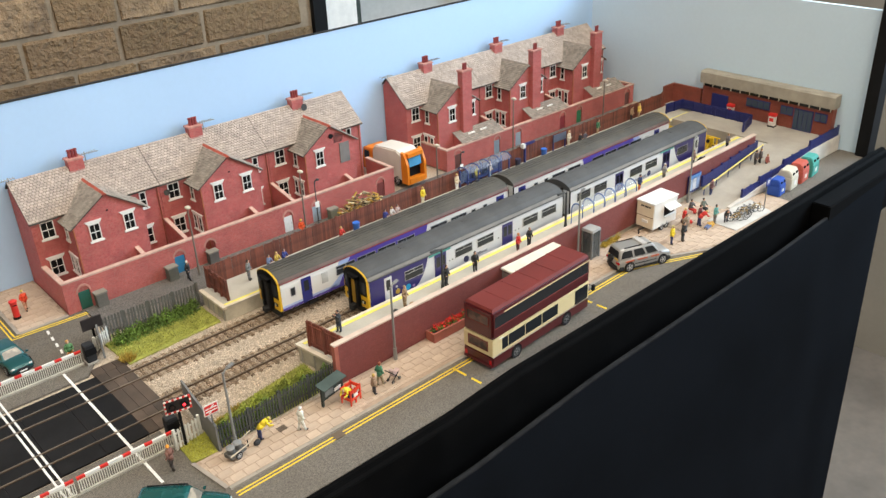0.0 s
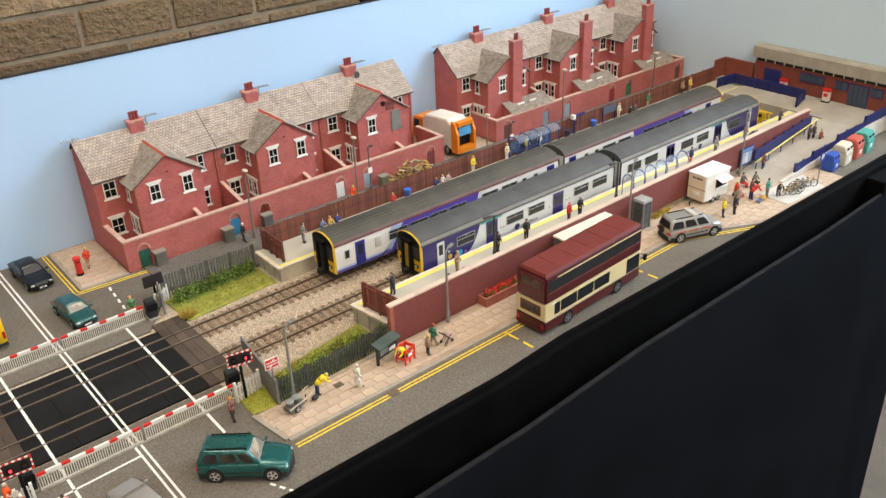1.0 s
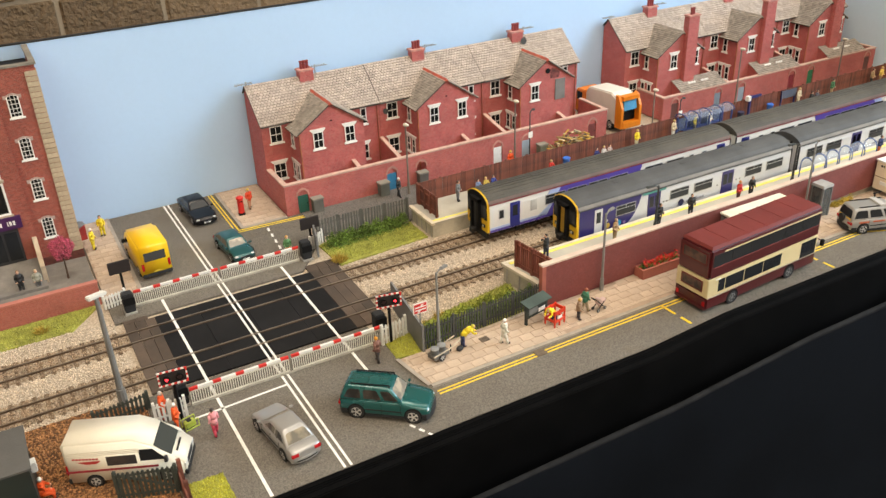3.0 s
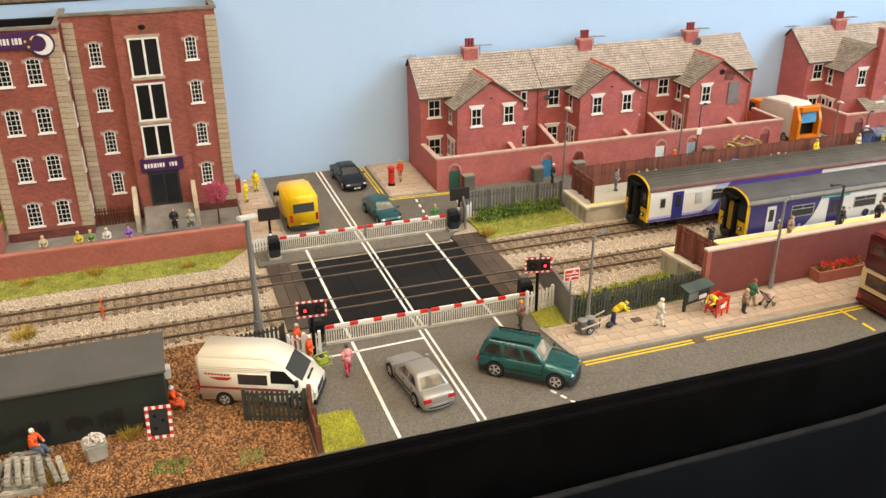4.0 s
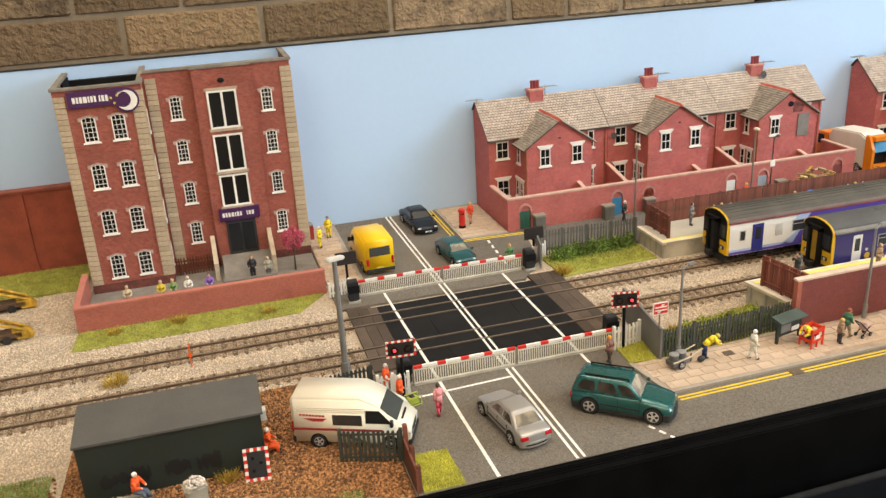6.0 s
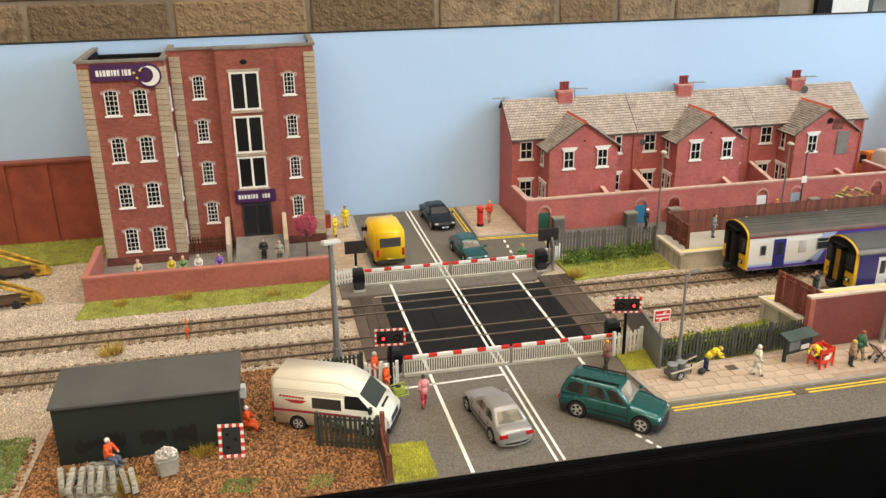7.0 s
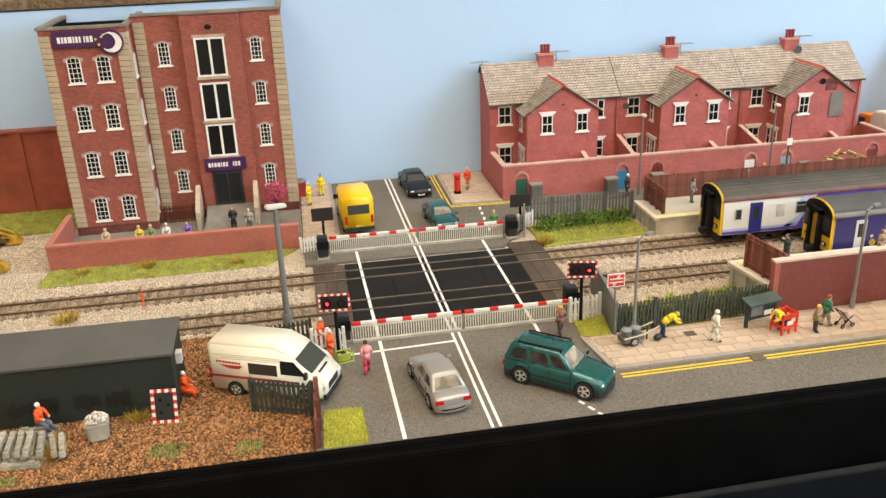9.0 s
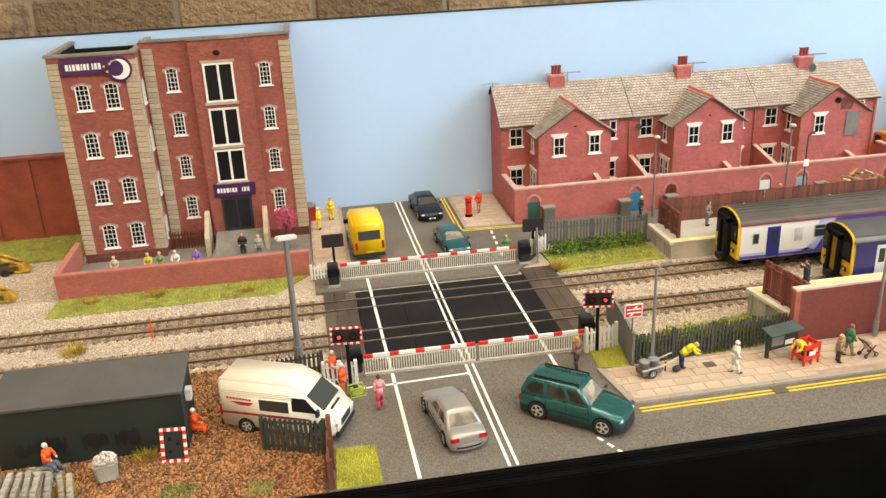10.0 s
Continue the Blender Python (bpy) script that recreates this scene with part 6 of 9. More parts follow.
        if kind == "saloon":
            bm = bm_new()
            arc = [(e + sgn * (reach + 0.25 - 3.4 * abs(k) ** 2.6), hw * (wide + 0.012) * k) for k in (-1, -0.8, -0.5, 0, 0.5, 0.8, 1)]
            prism(bm, arc + [(e - sgn * back, hw * wide), (e - sgn * back, -hw * wide)], g0 + 1.5, g0 + 2.2, "z")
            part("bumper_strip", bm, BLACK, t)
    if plate:
        for a, m in ((fx + 0.85, mat("plate_white", (0.7, 0.7, 0.68), 0.5)), (bx - 1.0, mat("plate_yellow", (0.7, 0.5, 0.05), 0.5))):
            bm = bm_new()
            box(bm, a, a + 0.15, -3.3, 3.3, g0 + 1.0, g0 + 2.5)
            part("number_plate", bm, m, t)
    return t


REAR_SCREEN = glass_mat("rear_screen", (0.13, 0.115, 0.09), 0.3, (0.26, 0.22, 0.155))
PALE_SCREEN = glass_mat("pale_screen", (0.17, 0.155, 0.13), 0.08, (0.36, 0.315, 0.245))
TEAL_CAR = mat("teal_metallic", (0.006, 0.095, 0.092), 0.28, metal=0.35, var=0.05, scale=10, bump=0.0, coat=0.6)
SILVER_CAR = mat("silver_metallic", (0.36, 0.35, 0.33), 0.38, metal=0.45, var=0.04, scale=10, bump=0.0, coat=0.4)
NAVY_CAR = mat("navy_metallic", (0.006, 0.007, 0.010), 0.22, metal=0.0, var=0.1, scale=10, bump=0.0, spec=0.35)
PETROL_CAR = mat("petrol_metallic", (0.01, 0.085, 0.09), 0.3, metal=0.3, var=0.08, scale=10, bump=0.0, coat=0.5)
JEEP_SILVER = mat("jeep_silver", (0.36, 0.355, 0.34), 0.32, metal=0.4, var=0.05, scale=10, bump=0.0, coat=0.4)
CABIN = glass_mat("cabin_glass", (0.13, 0.115, 0.095), 0.12)

suv = car("estate_car", 298.4, 39.8, -40, "metallic teal estate car turning across the junction", 64, 26, 25, TEAL_CAR, "estate", 5.5, glass_mat("suv_glass", (0.020, 0.018, 0.017), 0.1, (0.055, 0.045, 0.038)))
for s in (-1, 1):
    bm = bm_new()
    rod(bm, (-23, s * 7.6, 25.4), (4, s * 7.6, 25.8), 0.5, n=6)
    for xx in (-23, -10, 4):
        rod(bm, (xx, s * 7.6, 23.4), (xx, s * 7.6, 25.9), 0.5, n=6)
    part("roof_rail", bm, BLACK, suv, "black roof rail")
car("saloon_car", 225.6, 48, 98.5, "silver saloon car waiting at the crossing", 60, 23, 18.8, SILVER_CAR, "saloon", 4.2, glass_mat("saloon_glass", (0.04, 0.04, 0.04), 0.1, (0.16, 0.15, 0.13)), plate=False)
car("saloon_car", 267, 430, -86, "black saloon car on the far road", 62, 24, 19, NAVY_CAR, "saloon", 4.3, glass_mat("smoke_glass", (0.06, 0.06, 0.06), 0.12))
car("hatchback_car", 276, 329, -84, "dark teal hatchback car waiting at the far barrier", 54, 22, 17.5, PETROL_CAR, "hatch", 4.0, CABIN)
jeep = car("patrol_car", 814, 42, -20, "silver off-road patrol car with orange marks and black roof bars", 64, 25.5, 25.5, JEEP_SILVER, "box", 5.2, GLASS)
for s in (-1, 1):
    for a, b in ((-24, -14), (-10, 2), (6, 16)):
        bm = bm_new()
        box(bm, a, b, *sorted((s * 12.2, s * 12.72)), 11.0, 12.6)
        part("stripe", bm, mat("patrol_stripe", (0.55, 0.13, 0.06), 0.5), jeep)
    bm = bm_new()
    rod(bm, (-24, s * 8.0, 25.6), (8, s * 8.0, 25.6), 0.5, n=6)
    part("roof_bar", bm, BLACK, jeep)
for a, b in ((-9, -2.5), (2.5, 9)):
    bm = bm_new()
    box(bm, -31.4, -30.4, a, b, 7, 15)
    part("chevron_panel", bm, YELLOW, jeep, "yellow rear chevron panel")
bm = bm_new()
box(bm, -4, 3, -9, 9, 25, 26.8)
part("light_bar", bm, mat("light_bar_white", (0.55, 0.53, 0.5), 0.3), jeep, bevel=0.6)
bm = bm_new()
rod(bm, (-31.2, 3, 12), (-33.2, 3, 12), 4.0, n=18)
part("spare_wheel", bm, TYRE, jeep)


def van(name, x, y, rz, label, L, W, H, paint, high, hood=10.0):
    """A panel van, its front towards local +x."""
    t = thing(name, x, y, 0.05, rz, label, "van", "parked vans")
    hw, fx, bx = W / 2, L / 2, -L / 2
    prof = [(bx, 3), (fx - 1, 3), (fx, 5), (fx, H * 0.36), (fx - 2, H * 0.43), (fx - hood, H * 0.54), (fx - hood - L * 0.15, H * (0.86 if high else 0.97)), (fx - hood - L * 0.29, H), (bx + 1.5, H), (bx, H - 2)]
    bm = bm_new()
    prism(bm, prof, -hw, hw, "y")
    bmesh.ops.bevel(bm, geom=[e for e in bm.edges if abs(e.verts[0].co.y - e.verts[1].co.y) < 1e-6], offset=1.8 * MM, segments=3, affect="EDGES", clamp_overlap=True)
    part("body", bm, paint, t, "painted van body", smooth=True)
    w0, w1 = (fx - hood + 0.4, H * 0.55), (fx - hood - L * 0.15, H * (0.84 if high else 0.94))
    d = Vector((w1[0] - w0[0], w1[1] - w0[1])).normalized()
    nn = Vector((-d.y, d.x)) * (-1 if d.x > 0 else 1)
    nn = Vector((abs(d.y), abs(d.x))) * 0.35
    bm = bm_new()
    prism(bm, [w0, (w0[0] + nn.x, w0[1] + nn.y), (w1[0] + nn.x, w1[1] + nn.y), w1], -hw + 2, hw - 2, "y")
    part("windscreen", bm, glass_mat("van_glass", (0.045, 0.05, 0.046), 0.1), t)
    for s in (-1, 1):
        ya = sorted((s * (hw - 0.2), s * (hw + 0.1)))
        bm = bm_new()
        prism(bm, [(fx - hood - 2, H * 0.52), (fx - hood - L * 0.13, H * 0.78), (fx - hood - L * 0.25, H * 0.78), (fx - hood - L * 0.25, H * 0.52)], *ya, "y")
        part("side_window", bm, GLASS, t)
        if high:
            bm = bm_new()
            box(bm, fx - hood - L * 0.53, fx - hood - L * 0.28, *ya, H * 0.47, H * 0.68)
            part("side_window", bm, mat("van_side_glass", (0.06, 0.055, 0.055), 0.2), t)
            for k in range(3):
                bm = bm_new()
                box(bm, bx + 2, fx - hood - L * 0.24, *sorted((s * (hw - 0.3), s * (hw + 0.22 - 0.04 * k))), H * (0.73 + 0.035 * k), H * (0.73 + 0.035 * k) + 0.5)
                part("body_rib", bm, paint, t)
        bm = bm_new()
        box(bm, fx - hood - 3, fx - hood - 1, *sorted((s * hw, s * (hw + 3))), H * 0.5, H * 0.62)
        part("mirror", bm, DARK, t, bevel=0.3)
        for wx in (fx - L * 0.17, bx + L * 0.22):
            bm = bm_new()
            rod(bm, (wx, s * (hw - 2), 4.6), (wx, s * (hw + 0.06), 4.6), 5.5, n=20)
            part("wheel_arch", bm, BLACK, t)
            wheel(t, wx, s * (hw + 0.25), 4.5, 3.0)
        bm = bm_new()
        box(bm, fx - 1.2, fx + 0.15, *sorted((s * (hw - 6), s * (hw - 1))), H * 0.27, H * 0.35)
        part("headlight", bm, mat("headlamp", (0.75, 0.75, 0.72), 0.15), t)
        bm = bm_new()
        box(bm, bx - 0.15, bx + 0.6, *sorted((s * (hw - 3), s * (hw - 0.8))), H * 0.30, H * 0.5)
        part("tail_light", bm, mat("tail_lamp", (0.45, 0.01, 0.015), 0.25), t)
    for a, b in ((fx - 1.6, fx + 0.6), (bx - 0.6, bx + 1.4)):
        bm = bm_new()
        box(bm, a, b, -hw + 0.3, hw - 0.3, 3.2, 6.6)
        part("bumper", bm, DARK, t, bevel=0.5)
    bm = bm_new()
    box(bm, fx - 0.8, fx + 0.12, -hw + 6.4, hw - 6.4, H * 0.22, H * 0.35)
    part("grille", bm, DARK, t)
    bm = bm_new()
    box(bm, bx - 0.12, bx + 0.3, -hw + 4, hw - 4, H * 0.55, H * 0.80)
    part("rear_window", bm, glass_mat("smoke_glass", (0.06, 0.06, 0.06), 0.12), t)
    bm = bm_new()
    box(bm, bx - 0.7, bx - 0.6, -3.4, 3.4, 7.2, 8.8)
    part("number_plate", bm, mat("plate_yellow", (0.7, 0.5, 0.05), 0.5), t)
    return t


CREAM_VAN = mat("cream_van_paint", (0.72, 0.68, 0.56), 0.4, var=0.05, scale=15, coat=0.3)
VAN_YELLOW = mat("yellow_van_paint", (0.82, 0.50, 0.008), 0.38, var=0.05, scale=15, coat=0.3)
wv = van("panel_van", 131, 71, -24, "cream high-roofed works van on the brown yard", 73, 27, 34.5, CREAM_VAN, True, 8.5)
for s in (-1, 1):
    bm = bm_new()
    box(bm, -37, 20, *sorted((s * 13.4, s * 13.75)), 12.4, 13.9)
    part("stripe", bm, mat("van_maroon", (0.30, 0.02, 0.03), 0.5), wv, "maroon side stripe")
    bm = bm_new()
    for q in range(8):
        box(bm, -31 + 2.0 * q, -29.5 + 2.0 * q, *sorted((s * 13.4, s * 13.7)), 22.4 - 0.1 * q, 23.7 - 0.1 * q)
    prism(bm, [(-29, 20.8), (-14, 20.8), (-17, 18.6), (-23, 18.6)], *sorted((s * 13.4, s * 13.7)), "y")
    part("lettering", bm, mat("van_red", (0.5, 0.03, 0.03), 0.5), wv)
bm = bm_new()
for q in range(5):
    box(bm, 30.2, 31.4, -6 + 2.5 * q, -4.2 + 2.5 * q, 17.4, 18.2)
part("lettering", bm, DARK, wv)
van("panel_van", 200, 351, 93, "bright yellow panel van on the far road", 68, 27, 34, VAN_YELLOW, False, 11)

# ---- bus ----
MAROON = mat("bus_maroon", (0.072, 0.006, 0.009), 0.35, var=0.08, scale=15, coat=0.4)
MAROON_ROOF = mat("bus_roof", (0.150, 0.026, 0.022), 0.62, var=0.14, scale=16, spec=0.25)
BUS_CREAM = mat("bus_cream", (0.66, 0.55, 0.31), 0.4, var=0.06, scale=15, coat=0.3)
bus = thing("double_decker_bus", 568, 28.8, 0.05, 3.2, "maroon and cream double-decker bus at the kerb", "bus")
bus.scale = (1.05, 1.05, 1.05)
bm = bm_new()
box(bm, 0, 129, -16, 16, 3.4, 13.6)
part("skirt", bm, MAROON, bus, "maroon lower panels", bevel=1.0)
bm = bm_new()
box(bm, 0.1, 128.9, -15.9, 15.9, 13.6, 29.5)
part("lower_deck", bm, BUS_CREAM, bus, "cream lower deck panels", bevel=0.4)
bm = bm_new()
box(bm, 0, 129, -16, 16, 29.5, 55)
part("upper_deck", bm, MAROON, bus, "maroon upper deck", bevel=1.6)
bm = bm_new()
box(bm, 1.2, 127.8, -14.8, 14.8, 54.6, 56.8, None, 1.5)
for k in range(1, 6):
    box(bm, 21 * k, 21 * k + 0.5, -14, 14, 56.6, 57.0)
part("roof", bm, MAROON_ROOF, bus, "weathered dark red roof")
for s in (-1, 1):
    ya = sorted((s * 15.9, s * 16.15))
    bm = bm_new()
    box(bm, 3, 126, *ya, 40, 50.3)
    g = part("upper_glazing", bm, GLASS, bus, "dark upper deck windows")
    for k in range(1, 6):
        bm = bm_new()
        box(bm, 3 + 20.5 * k - 0.3, 3 + 20.5 * k + 0.3, *sorted((s * 15.9, s * 16.25)), 41.5, 50)
        part("mullion", bm, BLACK, g)
    bm = bm_new()
    box(bm, 14, 127, *sorted((s * 15.9, s * 16.3)), 50.6, 51.6)
    part("cream_line", bm, BUS_CREAM, bus)
    for a, b in ((11.5, 18.5), (19.5, 40), (41, 62), (63, 84)):
        bm = bm_new()
        box(bm, a, b, *sorted((s * 15.8, s * 16.1)), 16.5, 27)
        part("window", bm, GLASS, bus)
    bm = bm_new()
    box(bm, 108.5, 127, *sorted((s * 15.8, s * 16.15)), 14, 28)
    part("cab_window", bm, GLASS, bus)
    bm = bm_new()
    box(bm, 0.5, 128.5, *sorted((s * 15.9, s * 16.25)), 13.3, 13.9)
    part("trim_line", bm, mat("bus_trim", (0.45, 0.4, 0.3), 0.5), bus)
    for wx in (29.5, 97):
        bm = bm_new()
        rod(bm, (wx, s * 13, 6.0), (wx, s * 16.1, 6.0), 6.6, n=22)
        part("wheel_arch", bm, BLACK, bus)
        wheel(bus, wx, s * 16.2, 5.4, 4.0, GREY, 6)
    bm = bm_new()
    rod(bm, (129, s * 15, 26), (133, s * 18, 24), 0.4, n=6)
    box(bm, 131.5, 134, s * 18 - 1.2, s * 18 + 1.2, 19.5, 25)
    part("mirror", bm, BLACK, bus)
    bm = bm_new()
    box(bm, -0.25, 0.1, *sorted((s * 12, s * 14.6)), 6, 10)
    part("tail_light", bm, mat("tail_lamp", (0.45, 0.01, 0.015), 0.25), bus)
    bm = bm_new()
    box(bm, 3, 126, *sorted((s * 15.9, s * 16.22)), 39.2, 39.7)
    part("waist_line", bm, mat("bus_line", (0.26, 0.06, 0.055), 0.5), bus)
    bm = bm_new()
    box(bm, 8, 13, *sorted((s * 15.9, s * 16.2)), 27.4, 28.6)
    part("small_sign", bm, WHITE, bus)
BUS_REAR = glass_mat("bus_rear_glass", (0.05, 0.04, 0.036), 0.12, (0.13, 0.075, 0.06))
for z0, z1, half, m in ((41.2, 50.8, 12.2, MAROON_ROOF), (17.6, 26.9, 10.8, MAROON_ROOF)):
    bm = bm_new()
    for a, b, c, d in ((-half, half, z0, z0 + 0.8), (-half, half, z1 - 0.8, z1), (-half, -half + 1, z0 + 0.8, z1 - 0.8), (half - 1, half, z0 + 0.8, z1 - 0.8)):
        box(bm, -0.35, 0.2, a, b, c, d)
    part("rear_frame", bm, m, bus)
for nm, z0, z1, half, mm in (("rear_window_upper", 42, 50, 11.2, BUS_REAR), ("rear_window_lower", 18.5, 26, 9.8, BUS_REAR)):
    bm = bm_new()
    box(bm, -0.2, 0.2, -half, half, z0, z1)
    part(nm, bm, mm, bus)
bm = bm_new()
box(bm, 128.9, 129.3, -14, 14, 15, 29)
part("windscreen", bm, GLASS, bus)
bm = bm_new()
box(bm, 128.9, 129.3, -14, 14, 39, 51)
part("upper_windscreen", bm, GLASS, bus)
bm = bm_new()
box(bm, -0.9, 1, -15.4, 15.4, 3.2, 6.2)
part("bumper", bm, MAROON, bus, bevel=0.5)

# ---- refuse lorry ----
lorry = thing("refuse_lorry", 790, 376, 0.3, 91, "white and orange refuse lorry in the lane between the houses", "lorry")
lorry.scale = (0.84, 1, 1)
LW = mat("lorry_white", (0.70, 0.66, 0.58), 0.5, var=0.08, scale=20)
LO = mat("lorry_orange", (0.75, 0.22, 0.012), 0.45, var=0.08)
bm = bm_new()
prism(bm, [(2, 8), (72, 8), (72, 36), (66, 44), (14, 47), (2, 42)], -15, 15, "y")
part("body", bm, LW, lorry, "off-white refuse body", bevel=1.4)
bm = bm_new()
prism(bm, [(-12, 6), (2, 6), (2, 47), (-4, 46), (-12, 32)], -16, -12.5, "y")
prism(bm, [(-12, 6), (2, 6), (2, 47), (-4, 46), (-12, 32)], 12.5, 16, "y")
box(bm, -11, 0, -12.4, 12.4, 41, 46)
box(bm, -13, 0, -12.4, 12.4, 6, 13)
part("tailgate", bm, LO, lorry, "orange tailgate frame")
bm = bm_new()
prism(bm, [(-9.5, 28), (-4, 28), (-2, 40), (-7, 40)], -10, 10, "y")
part("hopper_flap", bm, mat("flap_blue", (0.06, 0.28, 0.50), 0.5), lorry, "blue hopper flap")
bm = bm_new()
box(bm, -3, 2, -12, 12, 13, 28)
part("hopper", bm, BLACK, lorry)
bm = bm_new()
prism(bm, [(74, 6), (98, 6), (98, 22), (95, 36), (74, 37)], -15, 15, "y")
part("cab", bm, LO, lorry, "orange cab", bevel=1.2)
bm = bm_new()
prism(bm, [(98, 21), (95.3, 34), (95.7, 34.2), (98.4, 21)], -13, 13, "y")
part("windscreen", bm, GLASS, lorry)
for s in (-1, 1):
    bm = bm_new()
    box(bm, 80, 92, *sorted((s * 14.9, s * 15.2)), 22, 33)
    part("side_window", bm, GLASS, lorry)
    for wx in (14, 28, 84):
        wheel(lorry, wx, s * 15, 6.2, 4.5)
bm = bm_new()
box(bm, 0, 96, -10, 10, 4.5, 8)
part("chassis", bm, BLACK, lorry)

# ---- the level crossing's barriers, signals and fences ----


def barrier(x0, x1, y, label):
    """A lowered lifting barrier of two red and white booms with a skirt of fine bars."""
    mid = (x0 + x1) / 2
    t = thing("lifting_barrier", mid, y, 0, 0, label, "barrier", "crossing barriers")
    for a, b in ((x0 - mid, -1.2), (1.2, x1 - mid)):
        n, p = 9, a
        for k in range(n):
            bm = bm_new()
            q = p + (b - a) * (0.082 if k % 2 == 0 else 0.1475)
            box(bm, p, q, -0.9, 0.9, 13.3, 15.4)
            part("boom", bm, RED if k % 2 == 0 else WHITE, t)
            p = q
        bm = bm_new()
        box(bm, a, b, -0.35, 0.35, 1.6, 2.6)
        box(bm, a, b, -0.35, 0.35, 11.6, 12.4)
        part("skirt_rail", bm, mat("skirt_cream", (0.70, 0.67, 0.58), 0.6), t)
        bm = bm_new()
        box(bm, -0.28, 0.28, -0.3, 0.3, 2.4, 13.2)
        me = mesh_of("skirt_bar", bm, mat("skirt_cream", (0.70, 0.67, 0.58), 0.6))
        x = a + 0.5
        while x < b:
            shared("skirt_bar", me, t, at(x, 0, 0))
            x += 1.7
    bm = bm_new()
    box(bm, x0 - mid, x1 - mid, -0.9, 0.9, 0.05, 0.9)
    part("base_strip", bm, mat("skirt_base", (0.40, 0.37, 0.31), 0.8), t)
    return t


barrier(180, 330, 116.5, "lowered red and white crossing barrier with cream skirt")
barrier(173.5, 322, 277.5, "lowered red and white crossing barrier with cream skirt")


def machine(x, y, rz, label="dark grey barrier machine cabinet"):
    t = thing("barrier_machine", x, y, 0, rz, label, "cabinet", "barrier machines")
    bm = bm_new()
    box(bm, -5, 5, -5, 5, 0, 1.6)
    part("plinth", bm, CONCRETE, t)
    bm = bm_new()
    box(bm, -4.4, 4.4, -4.4, 4.4, 1.6, 19)
    part("cabinet", bm, DARK, t, bevel=0.7)
    bm = bm_new()
    box(bm, -5, 5, -5.2, -4.5, 9, 16)
    part("arm_pivot", bm, BLACK, t, bevel=0.3)


machine(174.5, 122.5, 0)
machine(334, 129, 0)
machine(167.5, 271, 0)
machine(329, 277.5, 0)


def wig_wag(x, y, rz, h, label, lit=True, back=False):
    """A crossing signal: black board with a chequered red and white border and lamps."""
    t = thing("crossing_signal", x, y, 0, rz, label, "signal", "crossing signals")
    bm = bm_new()
    rod(bm, (0, 0, 0), (0, 0, h), 1.15, n=12)
    part("post", bm, BLACK, t)
    bm = bm_new()
    box(bm, -10.5, 10.5, -1.6, 0.6, h - 11, h + 2)
    brd = part("board", bm, mat("signal_board", (0.018, 0.012, 0.011), 0.7), t, "black signal board", bevel=0.3)
    if not back:
        k = 0
        for i in range(10):
            for z in (h - 11.2, h + 1.0):
                bm = bm_new()
                box(bm, -11.3 + 2.26 * i, -9.04 + 2.26 * i, -2.2, -1.5, z, z + 1.35)
                part("border", bm, RED if i % 2 else WHITE, brd)
        for j in range(5):
            for x0 in (-11.3, 9.95):
                bm = bm_new()
                box(bm, x0, x0 + 1.35, -2.2, -1.5, h - 9.85 + 2.17 * j, h - 7.68 + 2.17 * j)
                part("border", bm, WHITE if j % 2 else RED, brd)
    for i, xx in enumerate((-5.0, 5.0)):
        bm = bm_new()
        s = -1 if not back else 1
        rod(bm, (xx, -1.6 if not back else 0.6, h - 4.5), (xx, -3.4 if not back else 2.4, h - 4.5), 2.7, 3.0, 14)
        part("hood", bm, BLACK, brd)
        if not back:
            bm = bm_new()
            rod(bm, (xx, -3.3, h - 4.5), (xx, -3.6, h - 4.5), 1.8, n=12)
            part("lens", bm, mat("red_lens", (0.018, 0.004, 0.004), 0.3), brd)
            if lit and i == (0 if x < 250 else 1):
                bm = bm_new()
                ball(bm, (xx, -3.7, h - 4.5), 1.15, n=10)
                part("lit_lamp", bm, glow_mat("red_lamp_lit", (1.0, 0.02, 0.03), 4.0), brd, smooth=True)
    brd.matrix_basis = Matrix.Translation((0, 0, (h - 4.5) * 0.12 * MM)) @ Matrix.Diagonal((0.88, 1, 0.88, 1))
    return t


wig_wag(170, 106, -6, 41.5, "crossing signal with red lamp lit and chequered border")
wig_wag(336, 112, -12, 44, "crossing signal with red lamp lit and chequered border")
wig_wag(170, 312, 0, 28, "crossing signal seen from its black back", back=True)
wig_wag(343, 300, 0, 29, "crossing signal seen from its black back", back=True)
PICKET = mat("picket_white", (0.74, 0.73, 0.68), 0.6, var=0.08)
paling("picket_fence", [(153.5, 109), (174, 107)], 17, 0, PICKET, "small white picket fence beside the crossing", 3.0, 1.7, posts=13, group="picket fences")
paling("picket_fence", [(329, 111.5), (351, 115)], 18, 0, PICKET, "small white picket fence beside the crossing", 3.2, 1.8, posts=23, group="picket fences")
paling("picket_fence", [(340, 291), (355, 300)], 14, 0, PICKET, "small white picket fence beside the crossing", 2.6, 1.5, posts=14, group="picket fences")
paling("picket_fence", [(150, 286), (168, 290)], 13, 0, PICKET, "small white picket fence beside the crossing", 2.6, 1.5, posts=14, group="picket fences")
GATE_GREEN = mat("gate_green", (0.045, 0.055, 0.045), 0.6, var=0.2)
paling("fence_palisade", [(116, 125), (153, 129)], 15, 0, GATE_GREEN, "dark green steel palisade fence beside the track", 2.9, 1.7, group="palisade fences")
